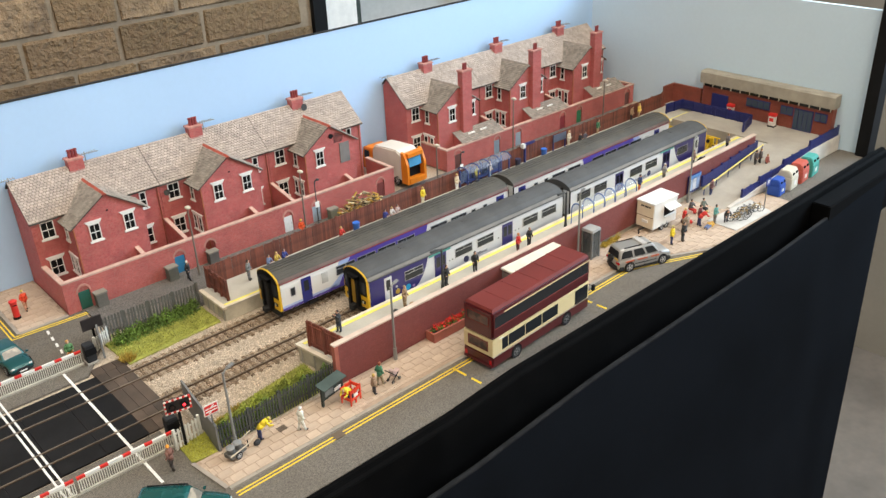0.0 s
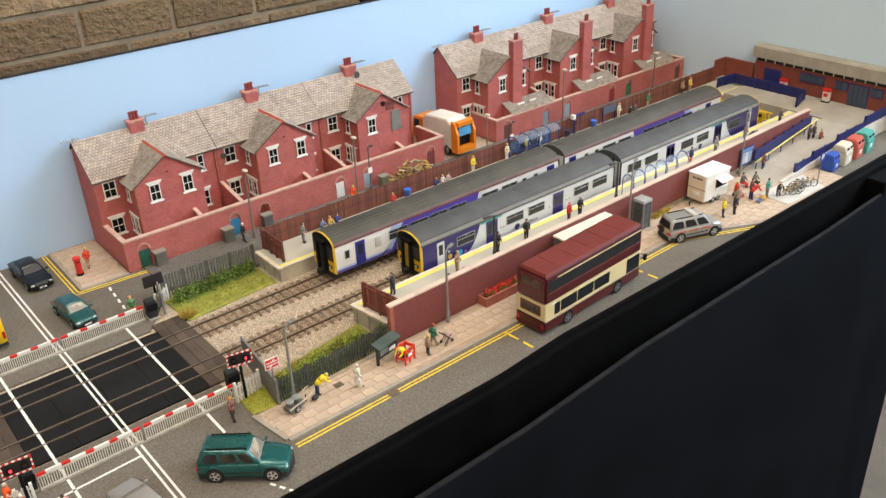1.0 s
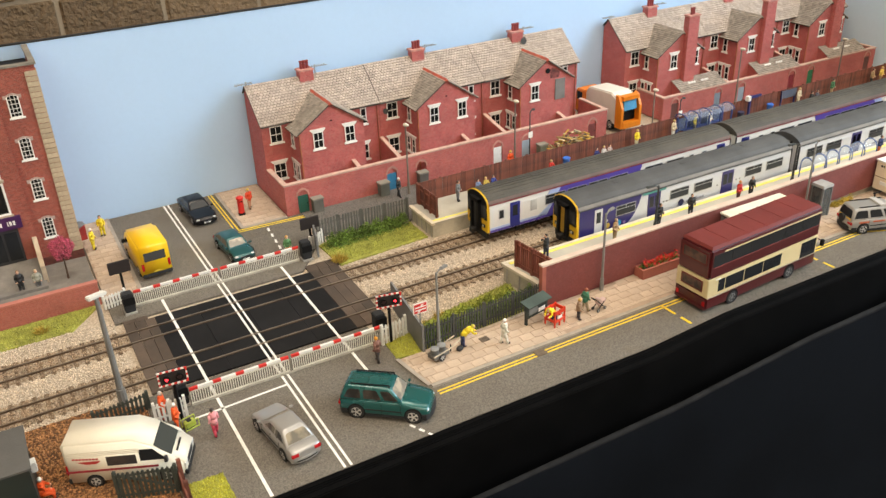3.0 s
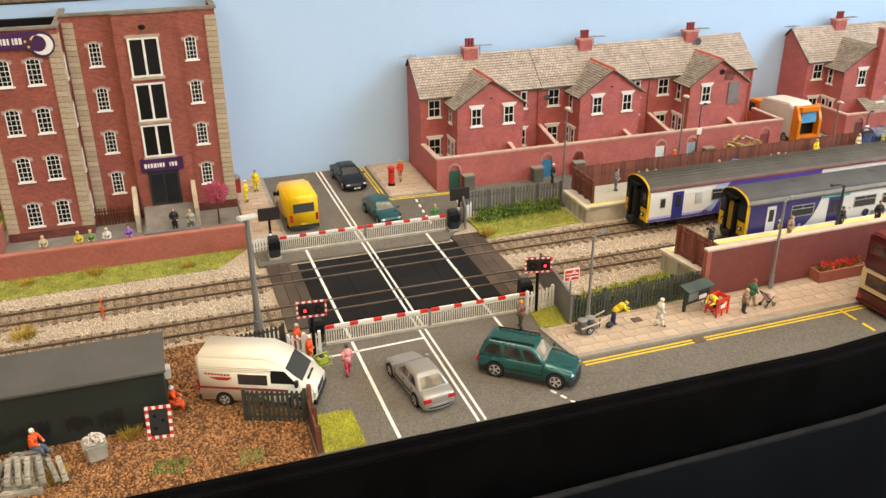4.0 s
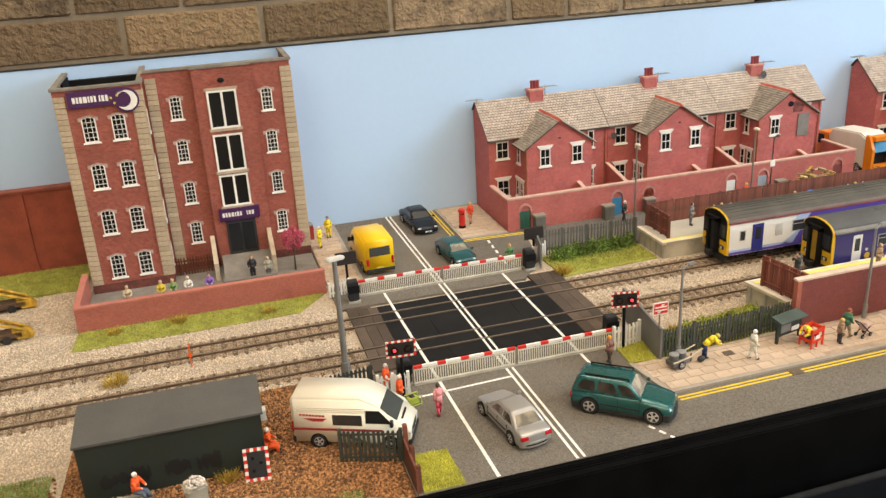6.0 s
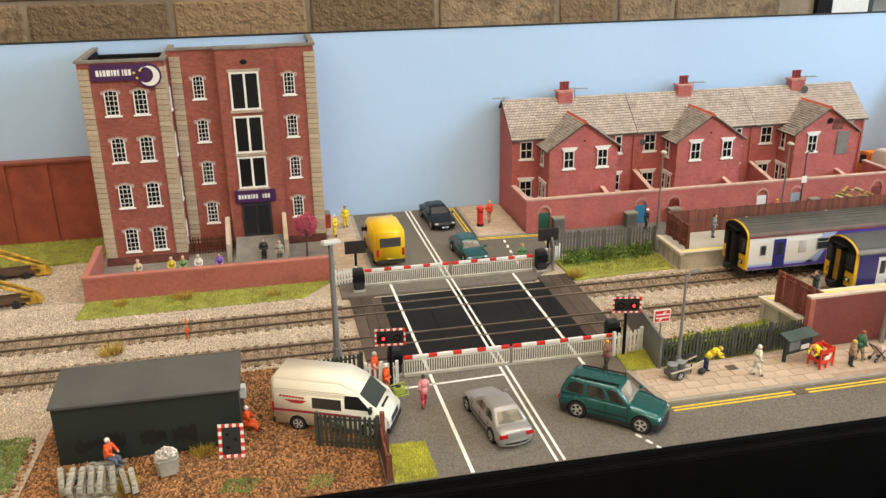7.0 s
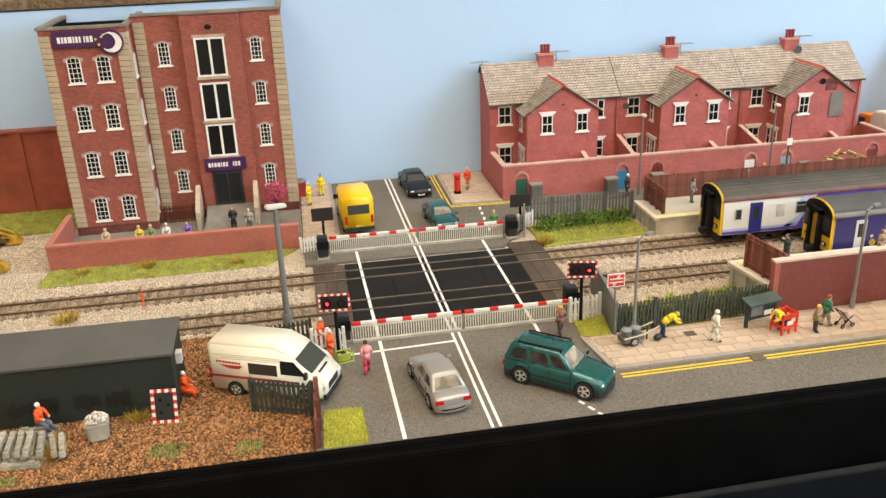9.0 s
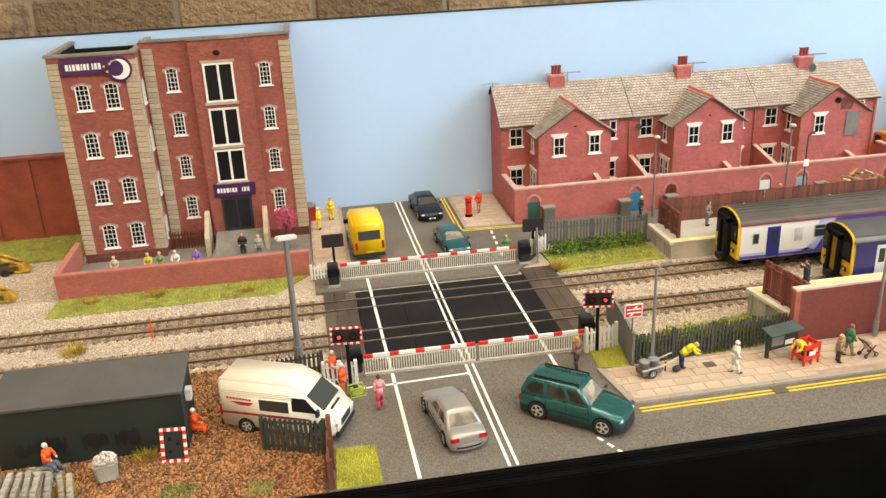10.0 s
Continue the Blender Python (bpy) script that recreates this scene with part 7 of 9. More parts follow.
gate = paling("yard_gate", [(117, 47), (151, 35)], 21.5, 0.2, GATE_GREEN, "dark green timber yard gate standing open", 2.9, 1.7, posts=36, category="gate", rails=(0.12, 0.85), thick=0.9)
bm = bm_new()
rod(bm, (2, 0.6, 18.5), (33, -10.2, 4), 0.8, n=6)
part("brace", bm, GATE_GREEN, gate)
for x, y, h in ((154.2, 36, 24.5), (154.0, 20, 20), (153.4, 4, 17.5)):
    bm = bm_new()
    box(bm, x - 1.5, x + 1.5, y - 1.5, y + 1.5, 0, h, None, 0.2)
    tagged(part("gate_post", bm, FENCE_BROWN, None, bevel=0.3), "brown timber gate post with worn top", "post", "gate posts")
bm = bm_new()
prism(bm, [(152.4, 37), (151.6, 2), (152.8, 2), (153.6, 37)], 0, 15.5, "z")
tagged(part("board_fence", bm, FENCE_BROWN), "low brown board fence at the yard edge", "fence")

# ---- lamps and signs ----


def street_lamp(x, y, z, h, rz, label, arm=14, m=STEEL, r=1.2, head="long", group="street lamps"):
    t = thing("street_lamp", x, y, z, rz, label, "lamp post", group)
    bm = bm_new()
    rod(bm, (0, 0, 0), (0, 0, h * 0.16), r * 1.5, r * 1.4, 10)
    rod(bm, (0, 0, h * 0.16), (0, 0, h), r, r * 0.7, 10)
    pole = part("pole", bm, m, t, smooth=False)
    bm = bm_new()
    if head == "long":
        arc = [(0.42 * arm * (1 - math.cos(a)), h - 4 + 5 * math.sin(a)) for a in (math.pi / 2 * i / 5 for i in range(6))]
        for (xa, za), (xb, zb) in zip(arc[:-1], arc[1:]):
            rod(bm, (xa, 0, za), (xb, 0, zb), 0.62, n=8)
        part("arm", bm, m, t)
        bm = bm_new()
        box(bm, arm * 0.4, arm, -1.6, 1.6, h + 0.2, h + 2.2)
        part("lantern", bm, m, t, bevel=0.6)
    elif head == "camera":
        prism(bm, [(-7, h + 2.2), (7.5, h + 0.6), (8, h + 3.0), (-6.5, h + 5.2)], -2.4, 2.4, "y")
        part("camera_housing", bm, mat("camera_white", (0.62, 0.60, 0.55), 0.5, var=0.1), t, "off-white camera housing", bevel=0.7)
        bm = bm_new()
        box(bm, -1.2, 1.2, -1.2, 1.2, h - 0.5, h + 2.4)
        part("bracket", bm, m, t)
    else:
        ball(bm, (1.5, 0, h + 1.2), 3.0, 1.5, 1.0, 0.6, 10)
        part("lantern", bm, mat("lantern_cream", (0.55, 0.5, 0.4), 0.5), t, smooth=True)
    return t


POLE_GREY = mat("pole_grey", (0.24, 0.24, 0.23), 0.5, metal=0.2, var=0.12)
street_lamp(361, 79, 1.4, 70, 20, "tall grey street lamp beside the pavement", 12, POLE_GREY)
street_lamp(522, 85, 1.4, 72, 20, "tall grey street lamp beside the pavement", 12, POLE_GREY)
street_lamp(769, 86, 1.4, 78, 20, "tall grey street lamp beside the pavement", 12, POLE_GREY)
street_lamp(976, 89, 1.4, 78, 20, "tall grey street lamp beside the pavement", 12, POLE_GREY)
post = street_lamp(138, 146, -1.5, 89, 30, "stout grey camera post beside the crossing", 16, mat("post_grey", (0.17, 0.17, 0.16), 0.6, var=0.12), 2.3, "camera")
for x, y, h in ((476, 354, 77), (607, 347, 79), (806, 345, 55), (950, 350, 80), (1146, 350, 62)):
    street_lamp(x, y, 0.3, h, -90, "weathered street lamp in the back lane", 8, mat("old_pole", (0.20, 0.17, 0.14), 0.7, var=0.2), 1.1, "round", "lane lamps")
for x, y in ((616, 126), (797, 127)):
    street_lamp(x, y, PZS, 44, 180, "dark platform lamp post with a long arm", 14, mat("platform_pole", (0.05, 0.055, 0.055), 0.5, var=0.15), 1.3, "long", "platform lamps")
for x, y, h in ((600, 308, 81), (808, 303, 55)):
    t = street_lamp(x, y, 0.3, h, 0, "slim dark lane post with a white notice", 6, mat("platform_pole", (0.05, 0.055, 0.055), 0.5), 0.8, "long", "lane posts")
    bm = bm_new()
    box(bm, -2.6, 2.6, -1.4, -0.9, h * 0.64, h * 0.64 + 6.5)
    part("notice", bm, WHITE, t)


def sign_post(x, y, z, h, w, hh, face, label, name="sign_post", rz=0, bar=None):
    t = thing(name, x, y, z, rz, label, "sign", "signs")
    bm = bm_new()
    rod(bm, (0, 0, 0), (0, 0, h), 0.6, n=8)
    part("pole", bm, GREY, t)
    bm = bm_new()
    box(bm, -w / 2, w / 2, -1.2, -0.4, h - hh + 1, h + 1)
    b = part("sign_board", bm, face, t, bevel=0.2)
    return t, b, h


t, b, h = sign_post(351, 89, 1.4, 42, 12, 9.5, WHITE, "white and red railway station sign on a grey pole", rz=0)
for z0, z1 in ((34.8, 40.8),):
    bm = bm_new()
    box(bm, -5.2, 5.2, -1.4, -1.15, h - 7.6, h + 0.1)
    part("red_field", bm, RED, b)
    bm = bm_new()
    for z in (h - 5.0, h - 2.6):
        box(bm, -4.6, 4.6, -1.6, -1.35, z - 0.45, z + 0.45)
    for s in (-1, 1):
        prism(bm, [(s * -0.6, h - 2.4), (s * 1.6 - 0.6, h - 2.4), (s * 3.4 - 0.6, h - 0.6), (s * 1.8 - 0.6, h - 0.6)] if s > 0 else [(0.6, h - 5.2), (-1.0, h - 5.2), (-2.8, h - 7.0), (-1.2, h - 7.0)], -1.6, -1.35, "y")
    part("arrow_bars", bm, WHITE, b)
t, b, h = sign_post(1016, 14, 0, 40, 9, 9, mat("parking_blue", (0.03, 0.06, 0.32), 0.5), "blue parking sign on a grey pole")
bm = bm_new()
box(bm, -2.2, -0.8, -1.5, -1.15, h - 6, h - 0.5)
box(bm, -0.8, 1.6, -1.5, -1.15, h - 1.6, h - 0.5)
box(bm, -0.8, 1.6, -1.5, -1.15, h - 4, h - 3)
box(bm, 1.0, 2.0, -1.5, -1.15, h - 4, h - 0.5)
part("letter_shape", bm, WHITE, b)

# ---- works yard ----
SHED_GREEN = mat("shed_green", (0.013, 0.021, 0.017), 0.6, var=0.15, scale=25)
shed = thing("workshop_shed", 23.5, 77, 0, -0.6, "long dark green workshop shed with a grey roof", "shed")
bm = bm_new()
prism(bm, [(-17.5, 0), (19, 0), (19, 40.5), (-17.5, 37)], -51, 51, "x")
part("wall", bm, SHED_GREEN, shed)
bm = bm_new()
prism(bm, [(-19.5, 36.9), (20.5, 40.8), (20.5, 42.2), (-19.5, 38.4)], -52, 52.5, "x")
part("roof", bm, mat("shed_roof", (0.085, 0.082, 0.076), 0.8, var=0.16, scale=18, bump=0.3), shed, "dark grey felt roof")
bm = bm_new()
box(bm, 51, 54.5, -6, 0, 24, 31)
part("meter_box", bm, mat("pale_box", (0.55, 0.55, 0.52), 0.6), shed, bevel=0.3)
for a, b in ((-42, -26), (-24, -14), (-6, 8), (12, 26)):
    # one ragged brushed-over patch
    r2 = random.Random(int(a))
    n = 9
    top = [(a + (b - a) * (i + r2.uniform(-0.35, 0.35)) / n, 15.5 + r2.uniform(-3.2, 3.6)) for i in range(n + 1)]
    low = [(a + (b - a) * (i + r2.uniform(-0.35, 0.35)) / n, 8 + r2.uniform(-2.4, 2.2)) for i in range(n + 1)]
    bm = bm_new()
    lo_v = [bm.verts.new(Vector((x, -17.75, z)) * MM) for x, z in low]
    hi_v = [bm.verts.new(Vector((x, -17.75, z)) * MM) for x, z in top]
    for i in range(n):
        bm.faces.new((lo_v[i], lo_v[i + 1], hi_v[i + 1], hi_v[i]))
    part("paint_patch", bm, mat("patch_black", (0.006, 0.0065, 0.0065), 0.6, var=0.5, scale=300), shed, "black overpainted patch")
ground("yard_earth", [(-46, 0.4), (151, 0.4), (151, 136), (118, 150), (-40, 150)], GROUND_TOP, -0.6, EARTH, "brown granular earth of the works yard", "earth")


def pot(x, y):
    t = thing("concrete_planter", x, y, -0.3, 12, "pale concrete tub filled with white stones", "planter")
    bm = bm_new()
    box(bm, -5.4, 5.4, -5, 5, 0, 12.5, None, -1.2)
    part("tub", bm, mat("tub_concrete", (0.36, 0.34, 0.28), 0.9, var=0.2), t, bevel=1.4)
    bm = bm_new()
    r2 = random.Random(3)
    for k in range(90):
        a, q = r2.uniform(0, 6.28), 5.6 * math.sqrt(r2.uniform(0, 1))
        ball(bm, (q * math.cos(a), q * math.sin(a), 12.6 + (1 - (q / 5.6) ** 2) * r2.uniform(0, 3.4)), r2.uniform(0.55, 1.0), 1, 1, 0.8, 6)
    tagged(part("stone_rest", bm, mat("white_stone", (0.62, 0.56, 0.50), 0.9, island=0.2), t), kind="stuff")


pot(33, 40)


def hazard_panel(x, y):
    t = thing("hazard_panel", x, y, -0.3, -6, "black panel with red and white chevron border", "panel")
    m = pose(0, 0, 0, -14, 0, 0)
    bm = bm_new()
    box(bm, -7, 7, -0.6, 0.6, 0, 20, m)
    part("panel", bm, DARK, t)
    for i in range(7):
        for z in (0, 18.2):
            bm = bm_new()
            box(bm, -7.2 + 2.06 * i, -5.14 + 2.06 * i, -1.0, -0.5, z, z + 1.9, m)
            part("border", bm, RED if i % 2 else WHITE, t)
    for j in range(7):
        for a in (-7.2, 5.4):
            bm = bm_new()
            box(bm, a, a + 1.9, -1.0, -0.5, 1.9 + 2.33 * j, 4.2 + 2.33 * j, m)
            part("border", bm, WHITE if j % 2 else RED, t)
    for a, z in ((-2, 14), (2.5, 11), (-2, 6.5)):
        bm = bm_new()
        box(bm, a - 1, a + 1, -1.3, -0.5, z - 1, z + 1, m)
        part("fitting", bm, BLACK, t, bevel=0.3)


hazard_panel(68, 47)
CONC_BEAM = mat("cast_beam", (0.33, 0.31, 0.255), 0.9, var=0.32, scale=180, random_ob=0.2)
bm = bm_new()
box(bm, -1.7, 1.7, -11, 11, 0, 3, None, 0.3)
for q in (-7, 7):
    box(bm, -1.0, 1.0, q - 1.6, q + 1.6, 3, 3.9)
BEAM = mesh_of("concrete_sleeper", bm, CONC_BEAM)
r2 = random.Random(11)
for lay, (n, rz) in enumerate(((9, 84), (8, 12), (6, 8))):
    for k in range(n):
        ob = shared("concrete_sleeper", BEAM, None)
        if lay == 0:
            m = at(-4 + r2.uniform(-2, 2), 20 + k * 4.2, -0.5, 0, 0, rz + r2.uniform(-4, 4))
        else:
            m = at(-22 + k * 5.4 + r2.uniform(-0.8, 0.8), 36 - 1.0 * k + r2.uniform(-2, 2), 2.6 + 3.1 * (lay - 1), r2.uniform(-1.5, 1.5), r2.uniform(-3, 3), rz + r2.uniform(-6, 6))
        ob.matrix_world = m
        tagged(ob, "grey concrete railway sleeper in a loose pile", "sleeper", "stacked concrete sleepers")

# ---- street furniture on the south pavement ----
t = thing("notice_shelter", 449, 77, 1.4, 12, "dark green notice board with a small sloping roof", "notice board")
t.scale = (0.88, 1.0, 0.84)
NG = mat("notice_green", (0.022, 0.034, 0.03), 0.6, var=0.15)
for x in (-13, 13):
    bm = bm_new()
    box(bm, x - 1, x + 1, -1, 1, 0, 22)
    part("post", bm, NG, t)
bm = bm_new()
prism(bm, [(-5, 20), (5, 22.5), (5, 23.7), (-5, 21.2)], -15, 15, "x")
part("roof", bm, mat("notice_roof", (0.045, 0.07, 0.06), 0.6), t)
bm = bm_new()
box(bm, -12, 12, -0.6, 0.6, 6, 20.5)
b = part("board", bm, NG, t)
bm = bm_new()
box(bm, -10, 1, -0.9, -0.55, 9, 18.5)
part("poster", bm, mat("poster_grey", (0.20, 0.22, 0.22), 0.4), b)
bm = bm_new()
box(bm, 2.5, 11, -0.9, -0.55, 8, 12)
part("poster", bm, WHITE, b)
t = thing("work_guard", 459, 65, 1.4, 15, "red plastic roadworks guard round an open pit", "guard rail")
t.scale = (0.70, 0.74, 1.18)
for a, b, c, d in ((-9, 9, -7, -6), (-9, 9, 6, 7), (-9, -8, -6, 6), (8, 9, -6, 6)):
    bm = bm_new()
    box(bm, a, b, c, d, 9.5, 12)
    box(bm, a, b, c, d, 3.5, 5.5)
    part("rail", bm, mat("guard_red", (0.72, 0.045, 0.015), 0.5), t)
for x in (-8.6, 0, 8.6):
    for y in (-6.5, 6.5):
        bm = bm_new()
        box(bm, x - 0.8, x + 0.8, y - 0.7, y + 0.7, 0, 12.6)
        part("post", bm, mat("guard_red", (0.72, 0.045, 0.015), 0.5), t)
bm = bm_new()
box(bm, -3.5, 3.5, -7.3, -7.0, 5.6, 8.2)
part("label_plate", bm, WHITE, t)
# sweeper's barrow
t = thing("street_barrow", 357, 72, 1.4, 14, "low wooden street sweeper's barrow with two grey bins", "barrow")
bm = bm_new()
box(bm, -8, 7, -4, 4, 2.6, 6.4, None, -0.3)
part("tray", bm, mat("barrow_grey", (0.13, 0.125, 0.115), 0.7, var=0.2), t, bevel=0.3)
for y in (-4.3, 4.3):
    bm = bm_new()
    rod(bm, (-9, y, 6.6), (7, y, 6.8), 0.55, n=6)
    rod(bm, (7, y, 6.8), (19, y * 0.8, 9.4), 0.55, n=6)
    part("handle", bm, mat("barrow_wood", (0.50, 0.43, 0.32), 0.7), t, "pale wooden handle")
bm = bm_new()
rod(bm, (12, 0, 0), (12, 0, 6.5), 0.5, n=6)
part("prop", bm, DARK, t)
for x in (-4.4, 2.4):
    bm = bm_new()
    rod(bm, (x, 0, 4.2), (x, 0, 10.5), 2.8, 3.2, 16)
    b = part("bin", bm, mat("bin_grey", (0.14, 0.145, 0.145), 0.55, metal=0.3), t, "grey metal bin")
    bm = bm_new()
    rod(bm, (x, 0, 10.4), (x, 0, 11.0), 3.5, 3.5, 16)
    rod(bm, (x, 0, 11.0), (x, 0, 11.5), 3.1, 2.2, 16)
    part("lid", bm, mat("lid_grey", (0.27, 0.28, 0.275), 0.5, metal=0.3), b)
for s in (-1, 1):
    wheel(t, -1, s * 5, 3.0, 0.8)
# bus shelter with its pale roof behind the bus
t = thing("bus_shelter", 697, 82.6, 1.4, 0, "bus shelter with a cream roof and grey frame", "bus shelter")
bm = bm_new()
box(bm, -38, 38, -8, 8.2, 33.0, 35.0)
part("roof", bm, mat("shelter_roof", (0.70, 0.66, 0.54), 0.6, var=0.08), t, bevel=0.5)
for x in (-36, -12, 12, 36):
    bm = bm_new()
    box(bm, x - 0.7, x + 0.7, 6, 7.4, 0, 33)
    part("post", bm, GREY, t)
for x in (-37, 37):
    bm = bm_new()
    box(bm, x - 0.3, x + 0.3, -7, 6, 3, 31)
    part("side_panel", bm, GREY, t)
bm = bm_new()
box(bm, -35, 35, 6.2, 6.8, 4, 31)
part("back_panel", bm, clear_mat("shelter_glass", (0.5, 0.55, 0.55), 0.3), t)
# flower bed by the wall
t = thing("brick_planter", 585, 84.6, 1.4, 0.5, "red brick flower bed with red flowers", "planter")
bm = bm_new()
for a, b, c, d in ((-23, 23, -5.6, -3.8), (-23, 23, 3.8, 5.6), (-23, -21.2, -3.8, 3.8), (21.2, 23, -3.8, 3.8)):
    box(bm, a, b, c, d, 0, 9)
part("brickwork", bm, mat("planter_brick", (0.36, 0.11, 0.075), 0.8, var=0.15), t)
bm = bm_new()
box(bm, -21.2, 21.2, -3.8, 3.8, 0, 8)
part("soil", bm, mat("planter_soil", (0.05, 0.035, 0.02), 0.95), t)
# telephone kiosk
t = thing("telephone_kiosk", 789, 85.6, 1.4, 2, "grey glazed telephone kiosk on the pavement", "kiosk")
for x in (-6.3, 6.3):
    for y in (-6.3, 6.3):
        bm = bm_new()
        box(bm, x - 0.8, x + 0.8, y - 0.8, y + 0.8, 0, 31)
        part("post", bm, GREY, t)
bm = bm_new()
box(bm, -7.4, 7.4, -7.4, 7.4, 31, 33.6, None, 0.6)
part("roof", bm, mat("kiosk_roof", (0.34, 0.34, 0.33), 0.5), t)
for y in (-6.4, 6.4):
    for z in (1, 10.5, 20.5):
        bm = bm_new()
        box(bm, -5.5, 5.5, y - 0.3, y + 0.3, z, z + 9)
        part("pane", bm, clear_mat("kiosk_glass", (0.10, 0.115, 0.115), 0.6), t)
        bm = bm_new()
        box(bm, y - 0.3, y + 0.3, -5.5, 5.5, z, z + 9)
        part("pane", bm, clear_mat("kiosk_glass", (0.10, 0.115, 0.115), 0.6), t)
bm = bm_new()
box(bm, -3, 3, 3, 5.4, 8, 20)
part("telephone", bm, DARK, t)

# ---- forecourt ----
t = thing("food_trailer", 896.5, 79.6, 1.4, -2, "cream catering trailer with its serving hatch open", "trailer")
t.scale = (0.91, 0.90, 0.94)
TC = mat("trailer_cream", (0.74, 0.64, 0.48), 0.6, var=0.06)
TW = mat("trailer_white", (0.74, 0.72, 0.68), 0.6, var=0.05)
bm = bm_new()
box(bm, -22, 24, -13, 13, 5, 37)
part("body", bm, TW, t, bevel=0.7)
bm = bm_new()
box(bm, -22.4, -21.9, -12.4, 12.4, 5.6, 36)
part("end_panel", bm, TC, t, "buff wooden end panel")
bm = bm_new()
box(bm, -22.6, -22.3, -12.6, 12.6, 19.5, 20.3)
part("panel_joint", bm, mat("joint_brown", (0.2, 0.13, 0.08), 0.8), t)
bm = bm_new()
box(bm, -23.4, -22.3, -5, 4, 12, 16)
part("end_hatch", bm, WHITE, t, bevel=0.3)
for k, w in enumerate((2.2, 1.6, 2.4, 1.8, 2.0)):
    bm = bm_new()
    box(bm, -22.7, -22.3, 6.5 - 3.0 * k - w, 6.5 - 3.0 * k, 31.5, 33.6)
    part("letter_bar", bm, DARK, t)
bm = bm_new()
box(bm, -23, 25, -14, 14, 37, 38.4)
part("roof", bm, WHITE, t, bevel=0.4)
bm = bm_new()
box(bm, -2, 18, -13.4, -12.9, 18, 30)
part("serving_opening", bm, BLACK, t)
bm = bm_new()
prism(bm, [(-13, 30.6), (-23, 27.4), (-23, 28.2), (-13, 31.4)], -3, 19, "x")
part("hatch", bm, WHITE, t, "raised white serving hatch")
bm = bm_new()
box(bm, -2.5, 18.5, -16, -13, 16.4, 17.4)
part("counter", bm, WHITE, t)
for x in (-4, 5):
    for s in (-1, 1):
        wheel(t, x, s * 13, 4.2, 2.4)
bm = bm_new()
rod(bm, (-22, 0, 5), (-34, 0, 5), 0.9, n=8)
rod(bm, (-32, 0, 0), (-32, 0, 6), 0.8, n=8)
part("drawbar", bm, DARK, t)
t = thing("information_board", 992, 90.6, 1.4, 0.5, "blue station information board at the foot of the ramp", "notice board")
bm = bm_new()
box(bm, -12.5, 12.5, 2, 4, 8, 30)
part("frame", bm, BLUE_FENCE, t)
for k in range(3):
    bm = bm_new()
    box(bm, -11 + 7.5 * k, -4.4 + 7.5 * k, 1.5, 2, 11, 25)
    part("poster", bm, mat("poster_pale_%d" % k, ((0.35, 0.45, 0.6), (0.6, 0.6, 0.62), (0.25, 0.35, 0.55))[k], 0.5), t)
bm = bm_new()
box(bm, -12.5, 12.5, 1.4, 2, 26, 29.6)
part("header", bm, mat("header_blue", (0.1, 0.25, 0.55), 0.5), t)


def bicycle(x, y, z, rz, colour):
    t = thing("bicycle", x, y, z, rz, "small model bicycle parked on the concrete slab", "bicycle", "parked bicycles")
    for wx in (-5.6, 5.6):
        bm = bm_new()
        n = 16
        for k in range(n):
            a, b = 2 * math.pi * k / n, 2 * math.pi * (k + 1) / n
            rod(bm, (wx + 4.0 * math.cos(a), 0, 4.3 + 4.0 * math.sin(a)), (wx + 4.0 * math.cos(b), 0, 4.3 + 4.0 * math.sin(b)), 0.32, n=5)
        for k in range(4):
            a = math.pi * k / 4
            rod(bm, (wx - 3.9 * math.cos(a), 0, 4.3 - 3.9 * math.sin(a)), (wx + 3.9 * math.cos(a), 0, 4.3 + 3.9 * math.sin(a)), 0.1, n=4)
        part("wheel", bm, DARK, t)
    bm = bm_new()
    for p, q in (((-5.6, 0, 4.3), (-2, 0, 9.4)), ((-5.6, 0, 4.3), (0, 0, 4.2)), ((0, 0, 4.2), (-2.2, 0, 10.4)), ((0, 0, 4.2), (3.8, 0, 9.6)), ((-2, 0, 9.4), (3.8, 0, 9.8)), ((3.6, 0, 11.6), (5.6, 0, 4.3))):
        rod(bm, p, q, 0.4, n=6)
    part("frame", bm, colour, t)
    bm = bm_new()
    rod(bm, (3.6, -2.4, 12), (3.6, 2.4, 12), 0.35, n=6)
    part("handlebar", bm, STEEL, t)
    bm = bm_new()
    box(bm, -3.6, -0.8, -0.9, 0.9, 10.3, 11.1)
    part("saddle", bm, BLACK, t, bevel=0.3)


for k in range(7):
    bicycle(966 + 6.4 * k, 21 + 3 * math.sin(5 * k), 2.3, -38 + 12 * math.sin(3 * k), (mat("cycle_gold", (0.45, 0.30, 0.08), 0.4), mat("cycle_grey", (0.30, 0.32, 0.34), 0.4), mat("cycle_tan", (0.42, 0.33, 0.2), 0.4))[k % 3])


